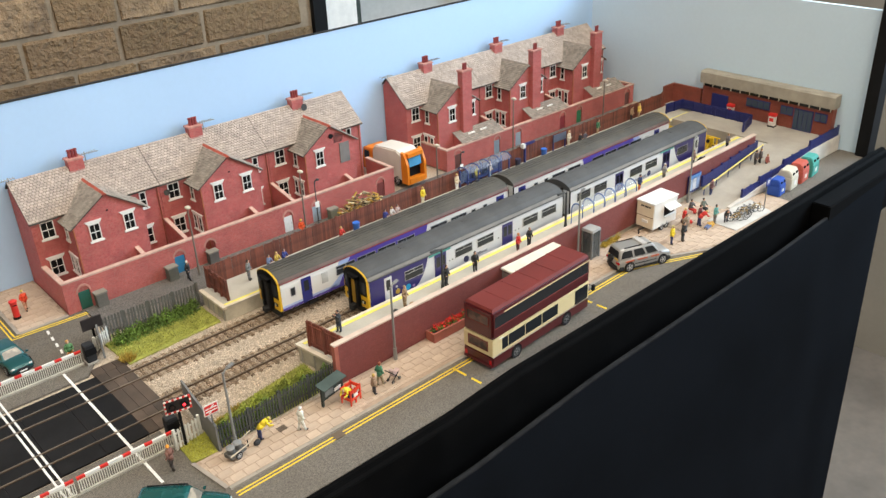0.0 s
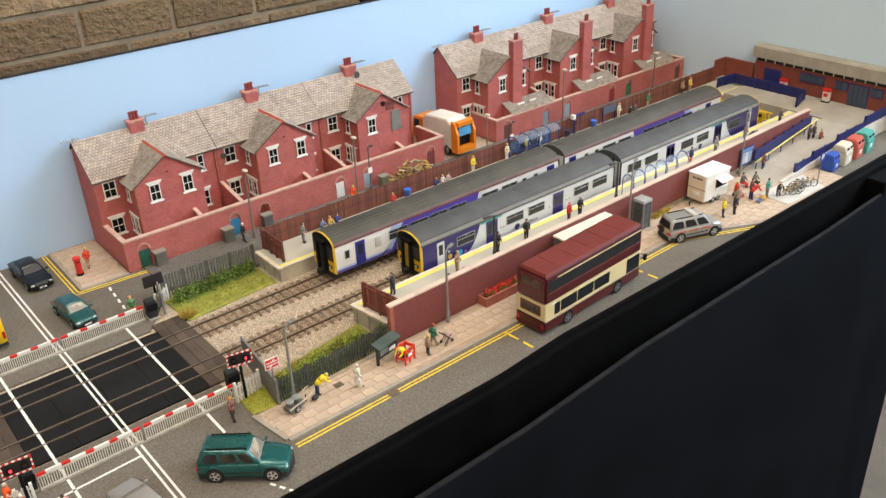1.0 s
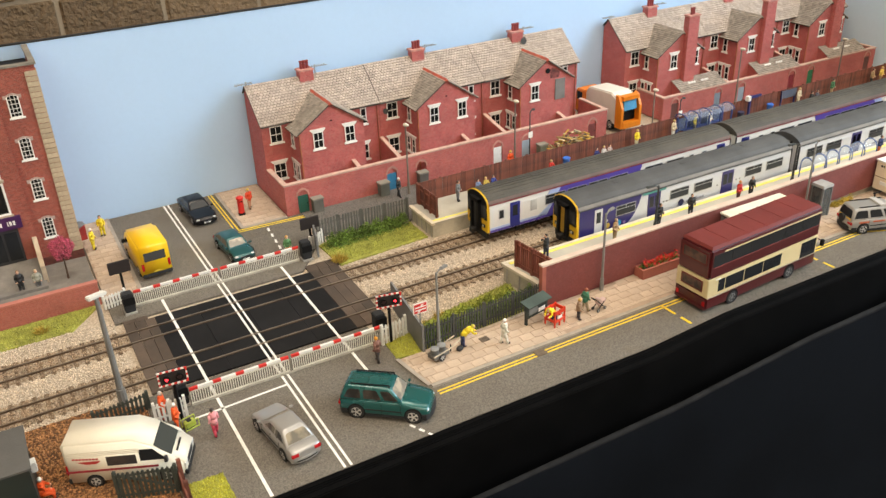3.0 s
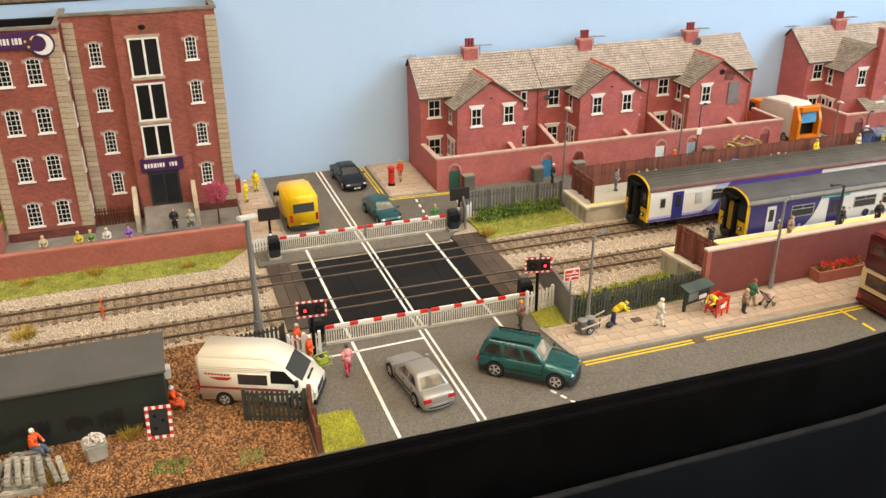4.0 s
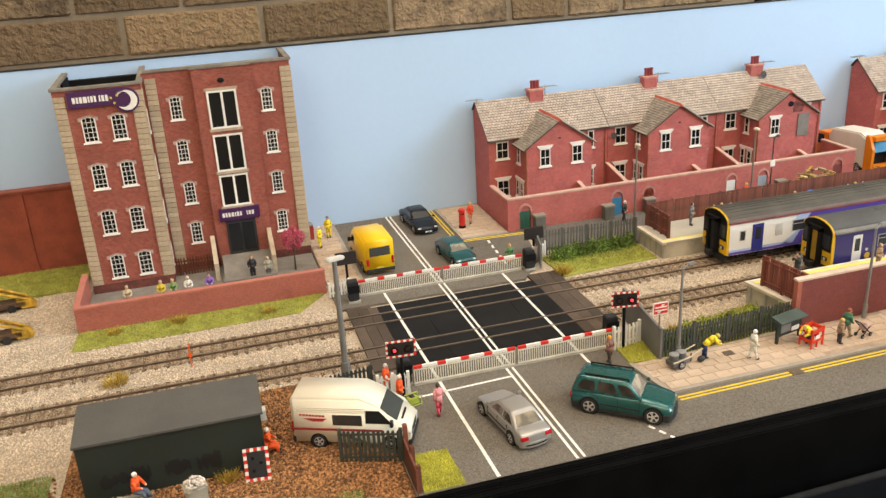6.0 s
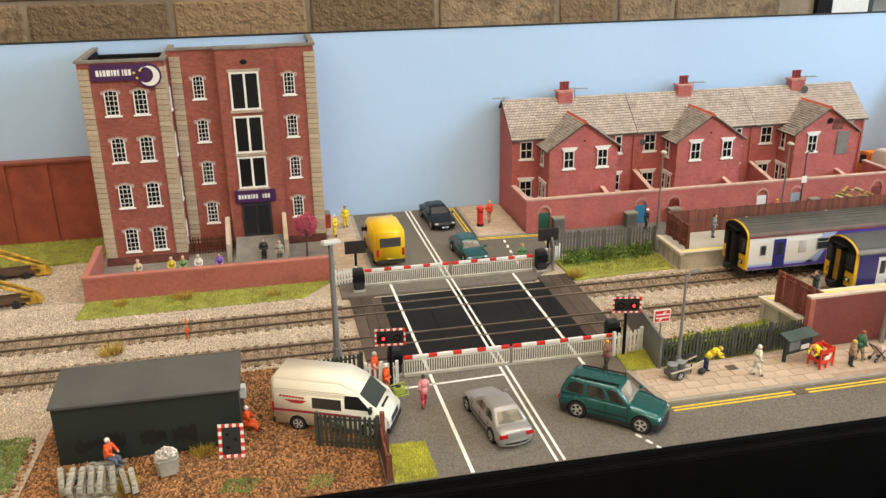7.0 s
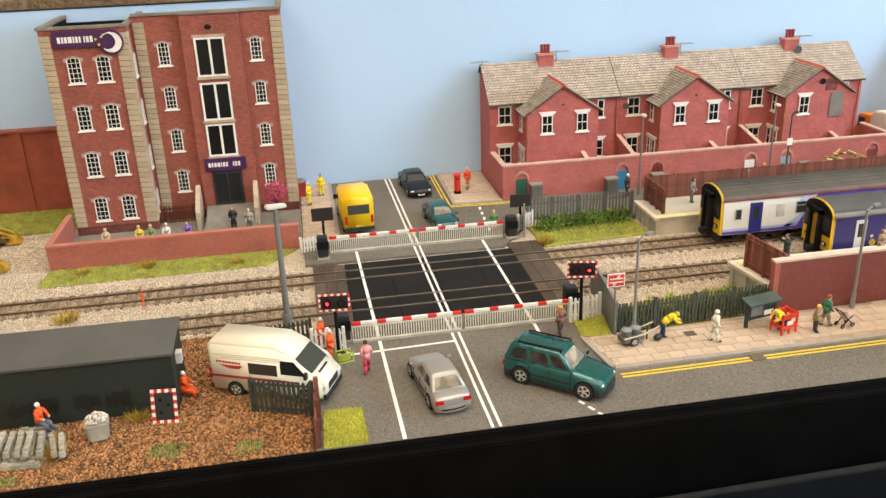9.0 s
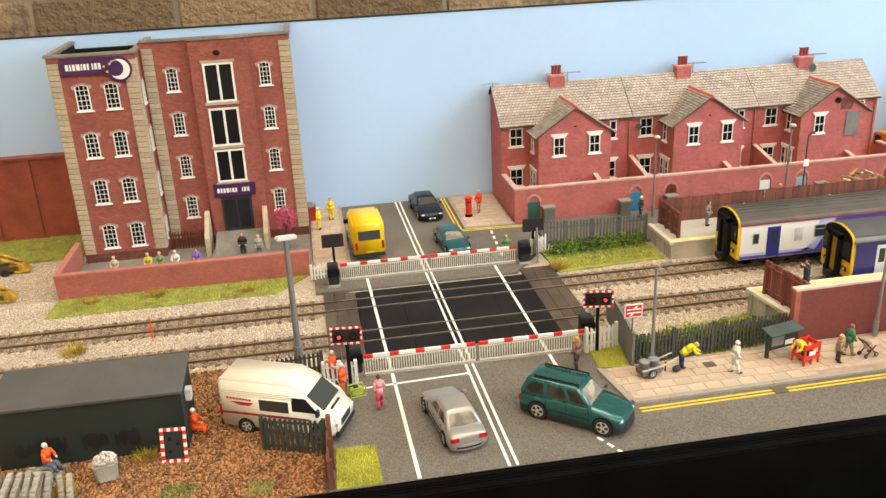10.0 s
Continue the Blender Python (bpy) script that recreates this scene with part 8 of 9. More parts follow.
def recycling_bank(x, y, rz, colour, nm, scale=1.0):
    t = thing("recycling_bank", x, y, 0.05, rz, nm + " plastic recycling bank on the car park", "recycling bank", "recycling banks")
    m = mat("bank_" + nm.split()[0], colour, 0.5, var=0.08)
    bm = bm_new()
    box(bm, -9 * scale, 9 * scale, -8 * scale, 8 * scale, 0, 14 * scale)
    prism(bm, [(-8 * scale, 14 * scale), (8 * scale, 14 * scale), (5 * scale, 21 * scale), (-5 * scale, 21 * scale)], -9 * scale, 9 * scale, "x")
    part("body", bm, m, t, bevel=1.0)
    for xx in (-4, 4):
        bm = bm_new()
        rod(bm, (xx * scale, -6.3 * scale, 17.5 * scale), (xx * scale, -7.6 * scale, 17 * scale), 1.7 * scale, n=12)
        part("aperture", bm, BLACK, t)
    bm = bm_new()
    box(bm, -2.5 * scale, 2.5 * scale, -8.4 * scale, -8 * scale, 5 * scale, 9 * scale)
    part("label_plate", bm, WHITE, t)


recycling_bank(1071, 29, 6, (0.02, 0.08, 0.40), "blue", 0.98)
recycling_bank(1098, 30, 6, (0.62, 0.58, 0.46), "cream", 1.2)
recycling_bank(1127, 31, 6, (0.50, 0.10, 0.065), "red", 1.2)
recycling_bank(1155, 32, 6, (0.07, 0.36, 0.31), "turquoise", 1.2)

# ---- platform furniture ----
t = thing("cycle_shelter", 858, 122, PZS, 0, "clear hooped platform shelter with blue frame", "shelter")
t.scale = (1, 1.1, 1.45)
BF = mat("hoop_blue", (0.10, 0.16, 0.36), 0.45, var=0.1)
for k in range(6):
    bm = bm_new()
    x = -48 + 19.2 * k
    n = 10
    pts = [(x, -7, 0), (x, -7, 13)] + [(x, -7 * math.cos(math.pi * i / n), 13 + 6 * math.sin(math.pi * i / n)) for i in range(n + 1)] + [(x, 7, 0)]
    for p, q in zip(pts[:-1], pts[1:]):
        if (Vector(q) - Vector(p)).length > 0.01:
            rod(bm, p, q, 0.6, n=6)
    part("hoop", bm, BF, t, "blue steel hoop")
bm = bm_new()
n = 10
prev = None
for i in range(n + 1):
    a = math.pi * i / n
    cur = [bm.verts.new(Vector((x, -7 * math.cos(a), 13 + 6 * math.sin(a))) * MM) for x in (-48, 48)]
    if prev:
        bm.faces.new((prev[0], prev[1], cur[1], cur[0]))
    prev = cur
part("canopy", bm, clear_mat("clear_canopy", (0.75, 0.85, 0.95), 0.15), t, "clear plastic canopy")
t = thing("waiting_shelter", 838, 293, PZ, 0, "blue framed glazed waiting shelter on the platform", "shelter")
SB = mat("shelter_blue", (0.025, 0.045, 0.17), 0.45, var=0.1)
for x in (-36, -18, 0, 18, 36):
    for y in (-8, 6):
        bm = bm_new()
        box(bm, x - 0.8, x + 0.8, y - 0.8, y + 0.8, 0, 22)
        part("post", bm, SB, t)
bm = bm_new()
prev = None
for i in range(9):
    a = math.pi * i / 8
    cur = [bm.verts.new(Vector((x, -1 - 9.5 * math.cos(a), 22 + 6 * math.sin(a))) * MM) for x in (-37, 37)]
    if prev:
        bm.faces.new((prev[0], prev[1], cur[1], cur[0]))
    prev = cur
part("canopy", bm, clear_mat("blue_canopy", (0.34, 0.38, 0.48), 0.34), t, "curved clear grey canopy")
for x in (-37, -18, 0, 18, 37):
    bm = bm_new()
    for i in range(8):
        a, b = math.pi * i / 8, math.pi * (i + 1) / 8
        rod(bm, (x, -1 - 9.6 * math.cos(a), 22 + 6.1 * math.sin(a)), (x, -1 - 9.6 * math.cos(b), 22 + 6.1 * math.sin(b)), 0.7, n=6)
    part("canopy_rib", bm, SB, t)
for x in (-27, -9, 9, 27):
    bm = bm_new()
    box(bm, x - 8, x + 8, 5.6, 6.2, 4, 20)
    part("pane", bm, clear_mat("blue_pane", (0.12, 0.17, 0.30), 0.6), t)
bm = bm_new()
box(bm, -30, 30, 1, 5, 5, 6.4)
part("bench", bm, SB, t)
for x, y, c, lab in ((639, 294, (0.02, 0.10, 0.38), "blue"), (950, 294, (0.03, 0.09, 0.30), "blue"), (900, 294, (0.02, 0.02, 0.05), "black")):
    t = thing("litter_bin", x, y, PZ, 0, lab + " round litter bin on the platform", "bin", "litter bins")
    bm = bm_new()
    rod(bm, (0, 0, 0), (0, 0, 10), 3.2, 4.0, 14)
    part("tub", bm, mat("bin_" + lab, c, 0.5), t)
    bm = bm_new()
    rod(bm, (0, 0, 10), (0, 0, 11), 4.3, 4.0, 14)
    part("rim", bm, mat("bin_rim_" + lab, shade(c, 1.6), 0.5), t)
t = thing("platform_sign", 985, 298, PZ, 0, "blue platform name sign fixed by the fence", "sign")
bm = bm_new()
for x in (-12, 12):
    box(bm, x - 0.7, x + 0.7, -0.7, 0.7, 0, 22)
part("post", bm, BLUE_FENCE, t)
bm = bm_new()
box(bm, -13, 13, -1.2, -0.6, 12, 22)
part("board", bm, mat("sign_slate", (0.09, 0.11, 0.16), 0.5), t)
t = thing("monitor_stand", 915, 296, PZ, 0, "blue help point with a white monitor", "help point")
bm = bm_new()
box(bm, -1.2, 1.2, -1.2, 1.2, 0, 28)
box(bm, -2, 18, -1, 1, 24, 27)
part("frame", bm, BLUE_FENCE, t)
bm = bm_new()
box(bm, -6.5, -1.5, -3.5, 2, 22, 28)
part("monitor", bm, WHITE, t, bevel=0.5)
for x, y, w in ((1053, 126, 17),):
    t = thing("platform_bench", x, y, PZS, 0, "dark platform bench with a solid back", "bench")
    bm = bm_new()
    box(bm, -w / 2, w / 2, -3, 3, 4.4, 5.6)
    part("seat", bm, BLACK, t)
    bm = bm_new()
    box(bm, -w / 2, w / 2, -3.6, -2.6, 5.6, 11)
    part("backrest", bm, BLACK, t)
    for xx in (-w / 2 + 1, w / 2 - 1):
        bm = bm_new()
        box(bm, xx - 0.6, xx + 0.6, -2.6, 2.6, 0, 4.4)
        part("leg", bm, BLACK, t)

# ---- back lane and far side ----
for x, y, rz, c in ((377, 368, 0, (0.14, 0.13, 0.11)), (452, 366, 4, (0.12, 0.12, 0.10)), (500, 367, 0, (0.11, 0.10, 0.09)), (655, 362, 0, (0.17, 0.17, 0.12))):
    t = thing("coal_bunker", x, y, 0.3, rz, "weathered grey bunker with a sloping lid by the wall", "bunker", "bunkers")
    bm = bm_new()
    box(bm, -5.5, 5.5, -4, 4, 0, 14)
    part("body", bm, mat("bunker_%d" % int(x), c, 0.8, var=0.2), t, bevel=0.4)
    bm = bm_new()
    box(bm, -6.3, 6.3, -4.8, 4.8, 14, 15.6)
    part("lid", bm, mat("bunker_lid", (0.24, 0.22, 0.18), 0.8), t, bevel=0.3)
t = thing("scrap_heap", 690, 351, 0.3, 0, "heap of yellow and brown scrap timber and junk", "scrap heap", kind="stuff")
r2 = random.Random(21)
for nm, c in (("plank", (0.62, 0.38, 0.06)), ("plank", (0.30, 0.19, 0.08)), ("plank", (0.55, 0.45, 0.26)), ("plank", (0.14, 0.11, 0.07))):
    bm = bm_new()
    for k in range(70):
        x = r2.uniform(-36, 34)
        y = r2.gauss(0, 6)
        z = max(0.6, 27 * math.exp(-(x / 30) ** 4 - (y / 9) ** 2) * r2.uniform(0.25, 1.0))
        m = Matrix.Translation((x, y, z)) @ pose(0, 0, 0, r2.uniform(-30, 30), r2.uniform(-30, 30), r2.uniform(0, 180))
        box(bm, -r2.uniform(2, 6), r2.uniform(2, 6), -0.9, 0.9, -0.5, 0.5, m)
    tagged(part("timber_rest", bm, mat("scrap_%d" % int(c[0] * 100), c, 0.8, island=0.3), t), kind="stuff")
t = thing("pillar_box", 306, 402, 1.4, 0, "red cylindrical pillar box with a black base", "post box")
bm = bm_new()
rod(bm, (0, 0, 0), (0, 0, 2.6), 3.6, 3.5, 18)
part("base", bm, BLACK, t)
bm = bm_new()
rod(bm, (0, 0, 2.6), (0, 0, 18), 3.1, 3.1, 18)
b = part("drum", bm, RED, t, smooth=False)
bm = bm_new()
rod(bm, (0, 0, 18), (0, 0, 19.4), 3.9, 3.9, 18)
rod(bm, (0, 0, 19.4), (0, 0, 20.6), 3.6, 2.0, 18)
part("cap", bm, RED, t)
bm = bm_new()
box(bm, -1.8, 1.8, -3.3, -2.9, 15, 16)
part("slot", bm, BLACK, b)
t = thing("wheeled_bin", 152, 438, 1.2, 0, "red and grey communal waste bin by the hotel", "bin")
bm = bm_new()
box(bm, -6, 6, -6, 6, 0, 15, None, -0.4)
part("tub", bm, mat("waste_red", (0.33, 0.03, 0.025), 0.6), t, bevel=0.5)
bm = bm_new()
ball(bm, (0, 0, 14.6), 7, 1, 1, 0.42, 14)
part("lid", bm, GREY, t, smooth=True)
# yellow plant at the far left
t = thing("rail_plant", -108, 374, GROUND_TOP, 6, "yellow skeletal track machine with lattice arms", "machine")
YD = mat("plant_yellow", (0.50, 0.29, 0.025), 0.65, var=0.45, scale=120)
for n_, y in enumerate((-64, 2)):
    bm = bm_new()
    box(bm, -34, 4, y - 6, y + 6, 4, 9)
    part("base_frame", bm, mat("plant_brown", (0.10, 0.055, 0.03), 0.8), t, bevel=0.5)
    for dz, dy in ((0, -4), (0, 4), (5, 0)):
        bm = bm_new()
        rod(bm, (-40, y + dy, 30 + dz), (6, y + dy, 9 + dz * 0.5), 1.2, n=8)
        part("arm", bm, YD, t)
    for k in range(6):
        bm = bm_new()
        x = -36 + 7 * k
        z = 30 - 21 * (x + 40) / 46
        rod(bm, (x, y - 4, z), (x + 4, y + 4, z - 2), 0.7, n=6)
        part("lattice", bm, YD, t)
    bm = bm_new()
    box(bm, -44, -32, y - 7, y + 7, 9, 26)
    part("housing", bm, YD, t, bevel=1.2)
    bm = bm_new()
    prism(bm, [(0, 2), (12, 2), (8, 9), (-4, 10)], y - 6, y + 6, "y")
    part("grab", bm, YD, t, bevel=0.5)
    for x in (-28, -8):
        bm = bm_new()
        rod(bm, (x, y - 7, 3.5), (x, y + 7, 3.5), 3.5, n=14)
        part("roller", bm, UNDER, t)

# a red and white track marker between the lines
t = thing("track_marker", 33, 207, GROUND_TOP, 0, "orange track marker post between the lines", "post")
bm = bm_new()
rod(bm, (0, 0, 0), (0, 0, 20), 0.5, n=6)
part("pole", bm, ORANGE, t)
bm = bm_new()
box(bm, -1.4, 1.4, -0.4, 0.4, 9, 12)
part("plate", bm, ORANGE, t)

# lime-green generator beside the crossing workers
t = thing("site_generator", 173, 94, 0, 15, "small lime green site generator on a tubular frame", "generator")
LIME = mat("lime_green", (0.38, 0.45, 0.06), 0.6, var=0.2)
bm = bm_new()
for y in (-3, 3):
    rod(bm, (-5, y, 0.6), (5, y, 0.6), 0.45, n=6)
    rod(bm, (-5, y, 6.5), (5, y, 6.5), 0.45, n=6)
    for x in (-5, 5):
        rod(bm, (x, y, 0), (x, y, 6.5), 0.45, n=6)
part("frame", bm, LIME, t)
bm = bm_new()
box(bm, -4, 3.6, -2.4, 2.4, 1, 5.6)
part("engine", bm, LIME, t, bevel=0.5)
bm = bm_new()
box(bm, -2, 1, -2.0, 2.0, 5.6, 6.8)
part("tank", bm, DARK, t, bevel=0.4)

# ---- painted figures ----
FIGS = {}


def paint(c):
    key = "figure_paint_%02d%02d%02d" % tuple(int(v * 99) for v in c)
    return mat(key, c, 0.65, var=0.12, scale=400, grain=2500, bump=0.1)


def figure(x, y, z, rz, top, legs, head=(0.10, 0.06, 0.04), how="stand", h=22.5, label="painted model figure", size=1.0):
    """One painted model figure as a single mesh, facing local -y. how: stand, walk, bend, photo, sit or lie."""
    bm = bm_new()
    k = h / 22.5
    hip, sh = 10.5 * k, 18.2 * k
    lean = {"bend": 6.0, "sit": 1.2}.get(how, 0.4)
    base = Matrix.Identity(4)
    if how == "lie":
        base = Matrix.Translation((0, 0, 1.9)) @ pose(0, 0, 0, 90, 0, 0)
    if how == "sit":
        drop = 6.0
        hip, sh = hip - drop, sh - drop
    f = lambda a, b, c: base @ Vector((a, b, c))  # noqa: E731
    sp = {"walk": 2.4, "stand": 0.3, "photo": 0.5, "bend": 0.6, "lie": 0.4, "sit": 0.0}[how]
    for s in (-1, 1):
        if how == "sit":
            rod(bm, f(s * 1.3, 0, hip), f(s * 1.5, -6.2, hip - 0.2), 1.5, 1.25, 8, mi=1)
            rod(bm, f(s * 1.5, -6.2, hip), f(s * 1.5, -6.6, max(0.6, hip - 6)), 1.15, 0.95, 8, mi=1)
            ball(bm, f(s * 1.5, -7.6, max(0.7, hip - 6)), 1.1, 0.8, 1.5, 0.6, 8, 3)
        else:
            rod(bm, f(s * 1.2, 0, hip), f(s * 1.35, s * sp * 0.5, hip * 0.52), 1.5, 1.2, 8, mi=1)
            rod(bm, f(s * 1.35, s * sp * 0.5, hip * 0.54), f(s * 1.4, s * sp, 0.7), 1.2, 0.9, 8, mi=1)
            ball(bm, f(s * 1.4, s * sp - 0.7, 0.7), 1.05, 0.85, 1.7, 0.65, 8, 3)
    top_y = -lean if how != "bend" else -6.2
    top_z = sh if how != "bend" else hip + 5.4
    # torso as two tapered drums
    rod(bm, f(0, 0, hip - 0.8), f(0, top_y * 0.5, (hip + top_z) / 2), 2.3, 2.5, 10, mi=0)
    rod(bm, f(0, top_y * 0.5, (hip + top_z) / 2 - 0.2), f(0, top_y, top_z), 2.5, 2.2, 10, mi=0)
    ball(bm, f(0, top_y, top_z), 2.25, 1.25, 0.9, 0.5, 10, 0)
    for s in (-1, 1):
        if how in ("bend", "sit"):
            e, w = f(s * 3.2, top_y - 2.0, top_z - 3.4), f(s * 2.0, top_y - 4.6, top_z - 4.4)
        elif how == "photo":
            e, w = f(s * 3.2, top_y - 2.0, top_z - 2.2), f(s * 1.0, top_y - 4.2, top_z + 1.4)
        elif s > 0 and how == "walk":
            e, w = f(s * 3.3, top_y + 1.6, top_z - 4.0), f(s * 3.0, top_y - 0.8, top_z - 7.0)
        else:
            e, w = f(s * 3.4, top_y + 0.4, top_z - 4.2), f(s * 2.7, top_y - 2.2, top_z - 6.6)
        rod(bm, f(s * 2.5, top_y, top_z - 0.4), e, 1.0, 0.9, 8, mi=0)
        rod(bm, e, w, 0.88, 0.7, 8, mi=0)
        ball(bm, w, 0.8, n=6, mi=2)
    hy, hz = (top_y - 0.3, top_z + 2.7) if how != "bend" else (top_y - 2.3, top_z + 0.9)
    rod(bm, f(0, top_y, top_z), f(0, hy, hz), 0.8, 0.8, 8, mi=2)
    ball(bm, f(0, hy - 0.15, hz), 1.5, 0.88, 1.0, 1.12, 10, 2)
    ball(bm, f(0, hy + 0.25, hz + 0.45), 1.55, 0.95, 1.02, 0.98, 10, 3 if head[0] < 0.2 else 4)
    ob = part("model_figure", bm, [paint(top), paint(legs), SKIN, paint((0.04, 0.03, 0.025)), paint(head)], None, "", True)
    ob.matrix_world = at(x, y, z, 0, 0, rz) @ Matrix.Diagonal((size, size, size, 1))
    return tagged(ob, label, "figurine", "painted figures")


OV, WH, YL2, BK = (0.80, 0.10, 0.015), (0.78, 0.77, 0.74), (0.80, 0.62, 0.03), (0.02, 0.02, 0.022)
NV, GR, TN, RD = (0.02, 0.03, 0.10), (0.16, 0.16, 0.16), (0.36, 0.24, 0.13), (0.55, 0.03, 0.02)
ORANGE_L = "painted model worker in orange overalls and white helmet"
for x, y, z, rz, how in ((159.5, 112, 0, 60, "stand"), (164.5, 94, 0, 70, "stand"), (75.5, 73, -0.3, 85, "sit")):
    figure(x, y, z, rz, OV, OV, WH, how, label=ORANGE_L, h=24)
figure(1, 48, 5.5, 60, OV, (0.08, 0.10, 0.14), WH, "sit", label="painted model worker in orange vest sitting on sleepers")
figure(186, 76, 0, 190, (0.70, 0.28, 0.30), (0.55, 0.05, 0.09), (0.06, 0.04, 0.03), "walk", label="painted model figure in pink top and red trousers")
figure(316, 94, 0, 200, (0.20, 0.09, 0.065), (0.035, 0.025, 0.025), (0.72, 0.30, 0.03), "walk", label="painted model figure with orange hair in dark trousers")
figure(380, 76, 1.4, 70, YL2, NV, (0.5, 0.45, 0.05), "bend", label="painted model sweeper in yellow jacket bending over")
figure(409, 62, 1.4, 80, (0.66, 0.66, 0.58), (0.70, 0.69, 0.62), WH, "walk", label="painted model figure all in white carrying a pack")
figure(459, 66, 1.4, -70, YL2, NV, (0.5, 0.45, 0.05), "bend", label="painted model workman in yellow jacket inside the guard", h=20)
figure(478, 59, 1.4, 60, (0.30, 0.20, 0.13), (0.03, 0.03, 0.04), (0.62, 0.42, 0.12), "stand", label="painted model woman in brown with fair hair", h=19)
figure(489, 65, 1.4, 95, (0.04, 0.17, 0.10), (0.30, 0.24, 0.15), (0.30, 0.08, 0.04), "walk", label="painted model man in green jumper pushing a pushchair")
figure(501, 137, PZS, -75, (0.03, 0.035, 0.04), (0.03, 0.04, 0.07), (0.05, 0.03, 0.02), "photo", label="painted model figure taking photographs at the platform end")
figure(570, 128, PZS, 20, TN, (0.30, 0.21, 0.11), (0.32, 0.24, 0.14), label="painted model figure in a tan coat on the platform")
figure(624, 130, PZS, 10, BK, BK, label="painted model figure in a black coat on the platform")
figure(663, 130, PZS, -20, BK, BK, label="painted model figure in a black coat on the platform")
figure(722, 127, PZS, 15, RD, (0.10, 0.03, 0.03), (0.60, 0.25, 0.06), label="painted model woman in a red coat on the platform")
figure(740, 128, PZS, -5, BK, BK, (0.30, 0.27, 0.25), label="painted model man in a black suit on the platform")
figure(934, 130, PZS, 15, (0.03, 0.05, 0.14), (0.65, 0.16, 0.06), (0.06, 0.04, 0.03), label="painted model figure in navy and orange on the platform")
figure(982, 129, PZS, 0, (0.30, 0.28, 0.26), (0.20, 0.19, 0.18), (0.6, 0.58, 0.55), label="painted model figure in grey on the platform")
figure(1044, 129, PZS, 0, (0.20, 0.12, 0.10), BK, label="painted model figure in brown on the platform")
figure(1125, 130, PZS, 0, (0.14, 0.12, 0.12), BK, (0.3, 0.2, 0.1), label="painted model figure in grey on the platform")
figure(496, 283, PZ, 40, (0.17, 0.18, 0.18), (0.12, 0.12, 0.13), label="painted model figure in grey on the far platform")
for x, c, l, how in ((524, (0.16, 0.22, 0.36), NV, "sit"), (533.5, (0.55, 0.40, 0.08), (0.25, 0.2, 0.1), "sit"), (542.5, (0.03, 0.05, 0.24), NV, "sit"), (616, RD, (0.45, 0.03, 0.03), "sit"), (677, (0.03, 0.04, 0.2), NV, "sit"), (687, (0.62, 0.60, 0.58), (0.4, 0.08, 0.07), "sit"), (695, (0.45, 0.35, 0.33), WH, "sit"), (737, YL2, (0.6, 0.55, 0.4), "stand"), (792, (0.72, 0.62, 0.45), WH, "stand"), (826, (0.70, 0.62, 0.15), GR, "stand"), (848, WH, (0.3, 0.4, 0.5), "stand"),
                     (1000, (0.66, 0.58, 0.42), (0.6, 0.52, 0.36), "stand"), (1020, BK, BK, "sit"), (1030, (0.10, 0.10, 0.13), BK, "sit"), (1062, (0.05, 0.18, 0.08), TN, "stand"), (1140, TN, BK, "stand"), (1158, (0.7, 0.5, 0.1), TN, "stand")):
    figure(x, 291.5 if how == "sit" else 294, PZ + 0.2, 10, c, l, (0.55, 0.40, 0.12) if c[0] > 0.5 else (0.06, 0.04, 0.03), how, label="painted model passenger waiting on the far platform", size=0.88 if how == "sit" else 1.0)
figure(603, 350, 0.3, 0, OV, (0.08, 0.1, 0.2), YL2, "stand", label="painted model workman in orange vest in the lane")
figure(463, 352, 0.3, 30, BK, BK, WH, "walk", label="painted model figure in black carrying a bag in the lane")
figure(318, 412, 1.4, 10, (0.78, 0.08, 0.03), (0.60, 0.33, 0.22), YL2, "walk", label="painted model figure in a red tabard on the pavement")
figure(318, 297, 0, 0, (0.10, 0.25, 0.10), (0.72, 0.28, 0.04), (0.70, 0.35, 0.05), "stand", label="painted model figure in green and orange by the barrier", h=18)
figure(160, 406, 1.2, 60, YL2, YL2, WH, "stand", label="painted model worker in yellow overalls and white helmet")
figure(173, 432, 1.2, -10, YL2, YL2, (0.06, 0.04, 0.03), "stand", label="painted model worker in yellow overalls")
for x, c, hd in ((-17, (0.55, 0.45, 0.3), (0.5, 0.42, 0.3)), (11, (0.62, 0.48, 0.05), (0.5, 0.42, 0.3)), (21, (0.18, 0.28, 0.10), (0.55, 0.45, 0.3)), (34, (0.66, 0.64, 0.58), (0.6, 0.58, 0.5)), (52, (0.24, 0.12, 0.42), (0.15, 0.1, 0.3))):
    figure(x, 345, 0.6, 0, c, GR, hd, "sit", label="painted model guest seated in the hotel yard")
figure(91, 357, 0.2, 0, BK, BK, (0.2, 0.12, 0.06), "stand", label="painted model man in a black suit by the hotel steps")
figure(105, 356, 0.2, 0, (0.34, 0.34, 0.28), GR, (0.5, 0.4, 0.25), "stand", label="painted model guest in grey by the hotel steps", h=19)
FC = "painted model figure among the crowd on the forecourt"
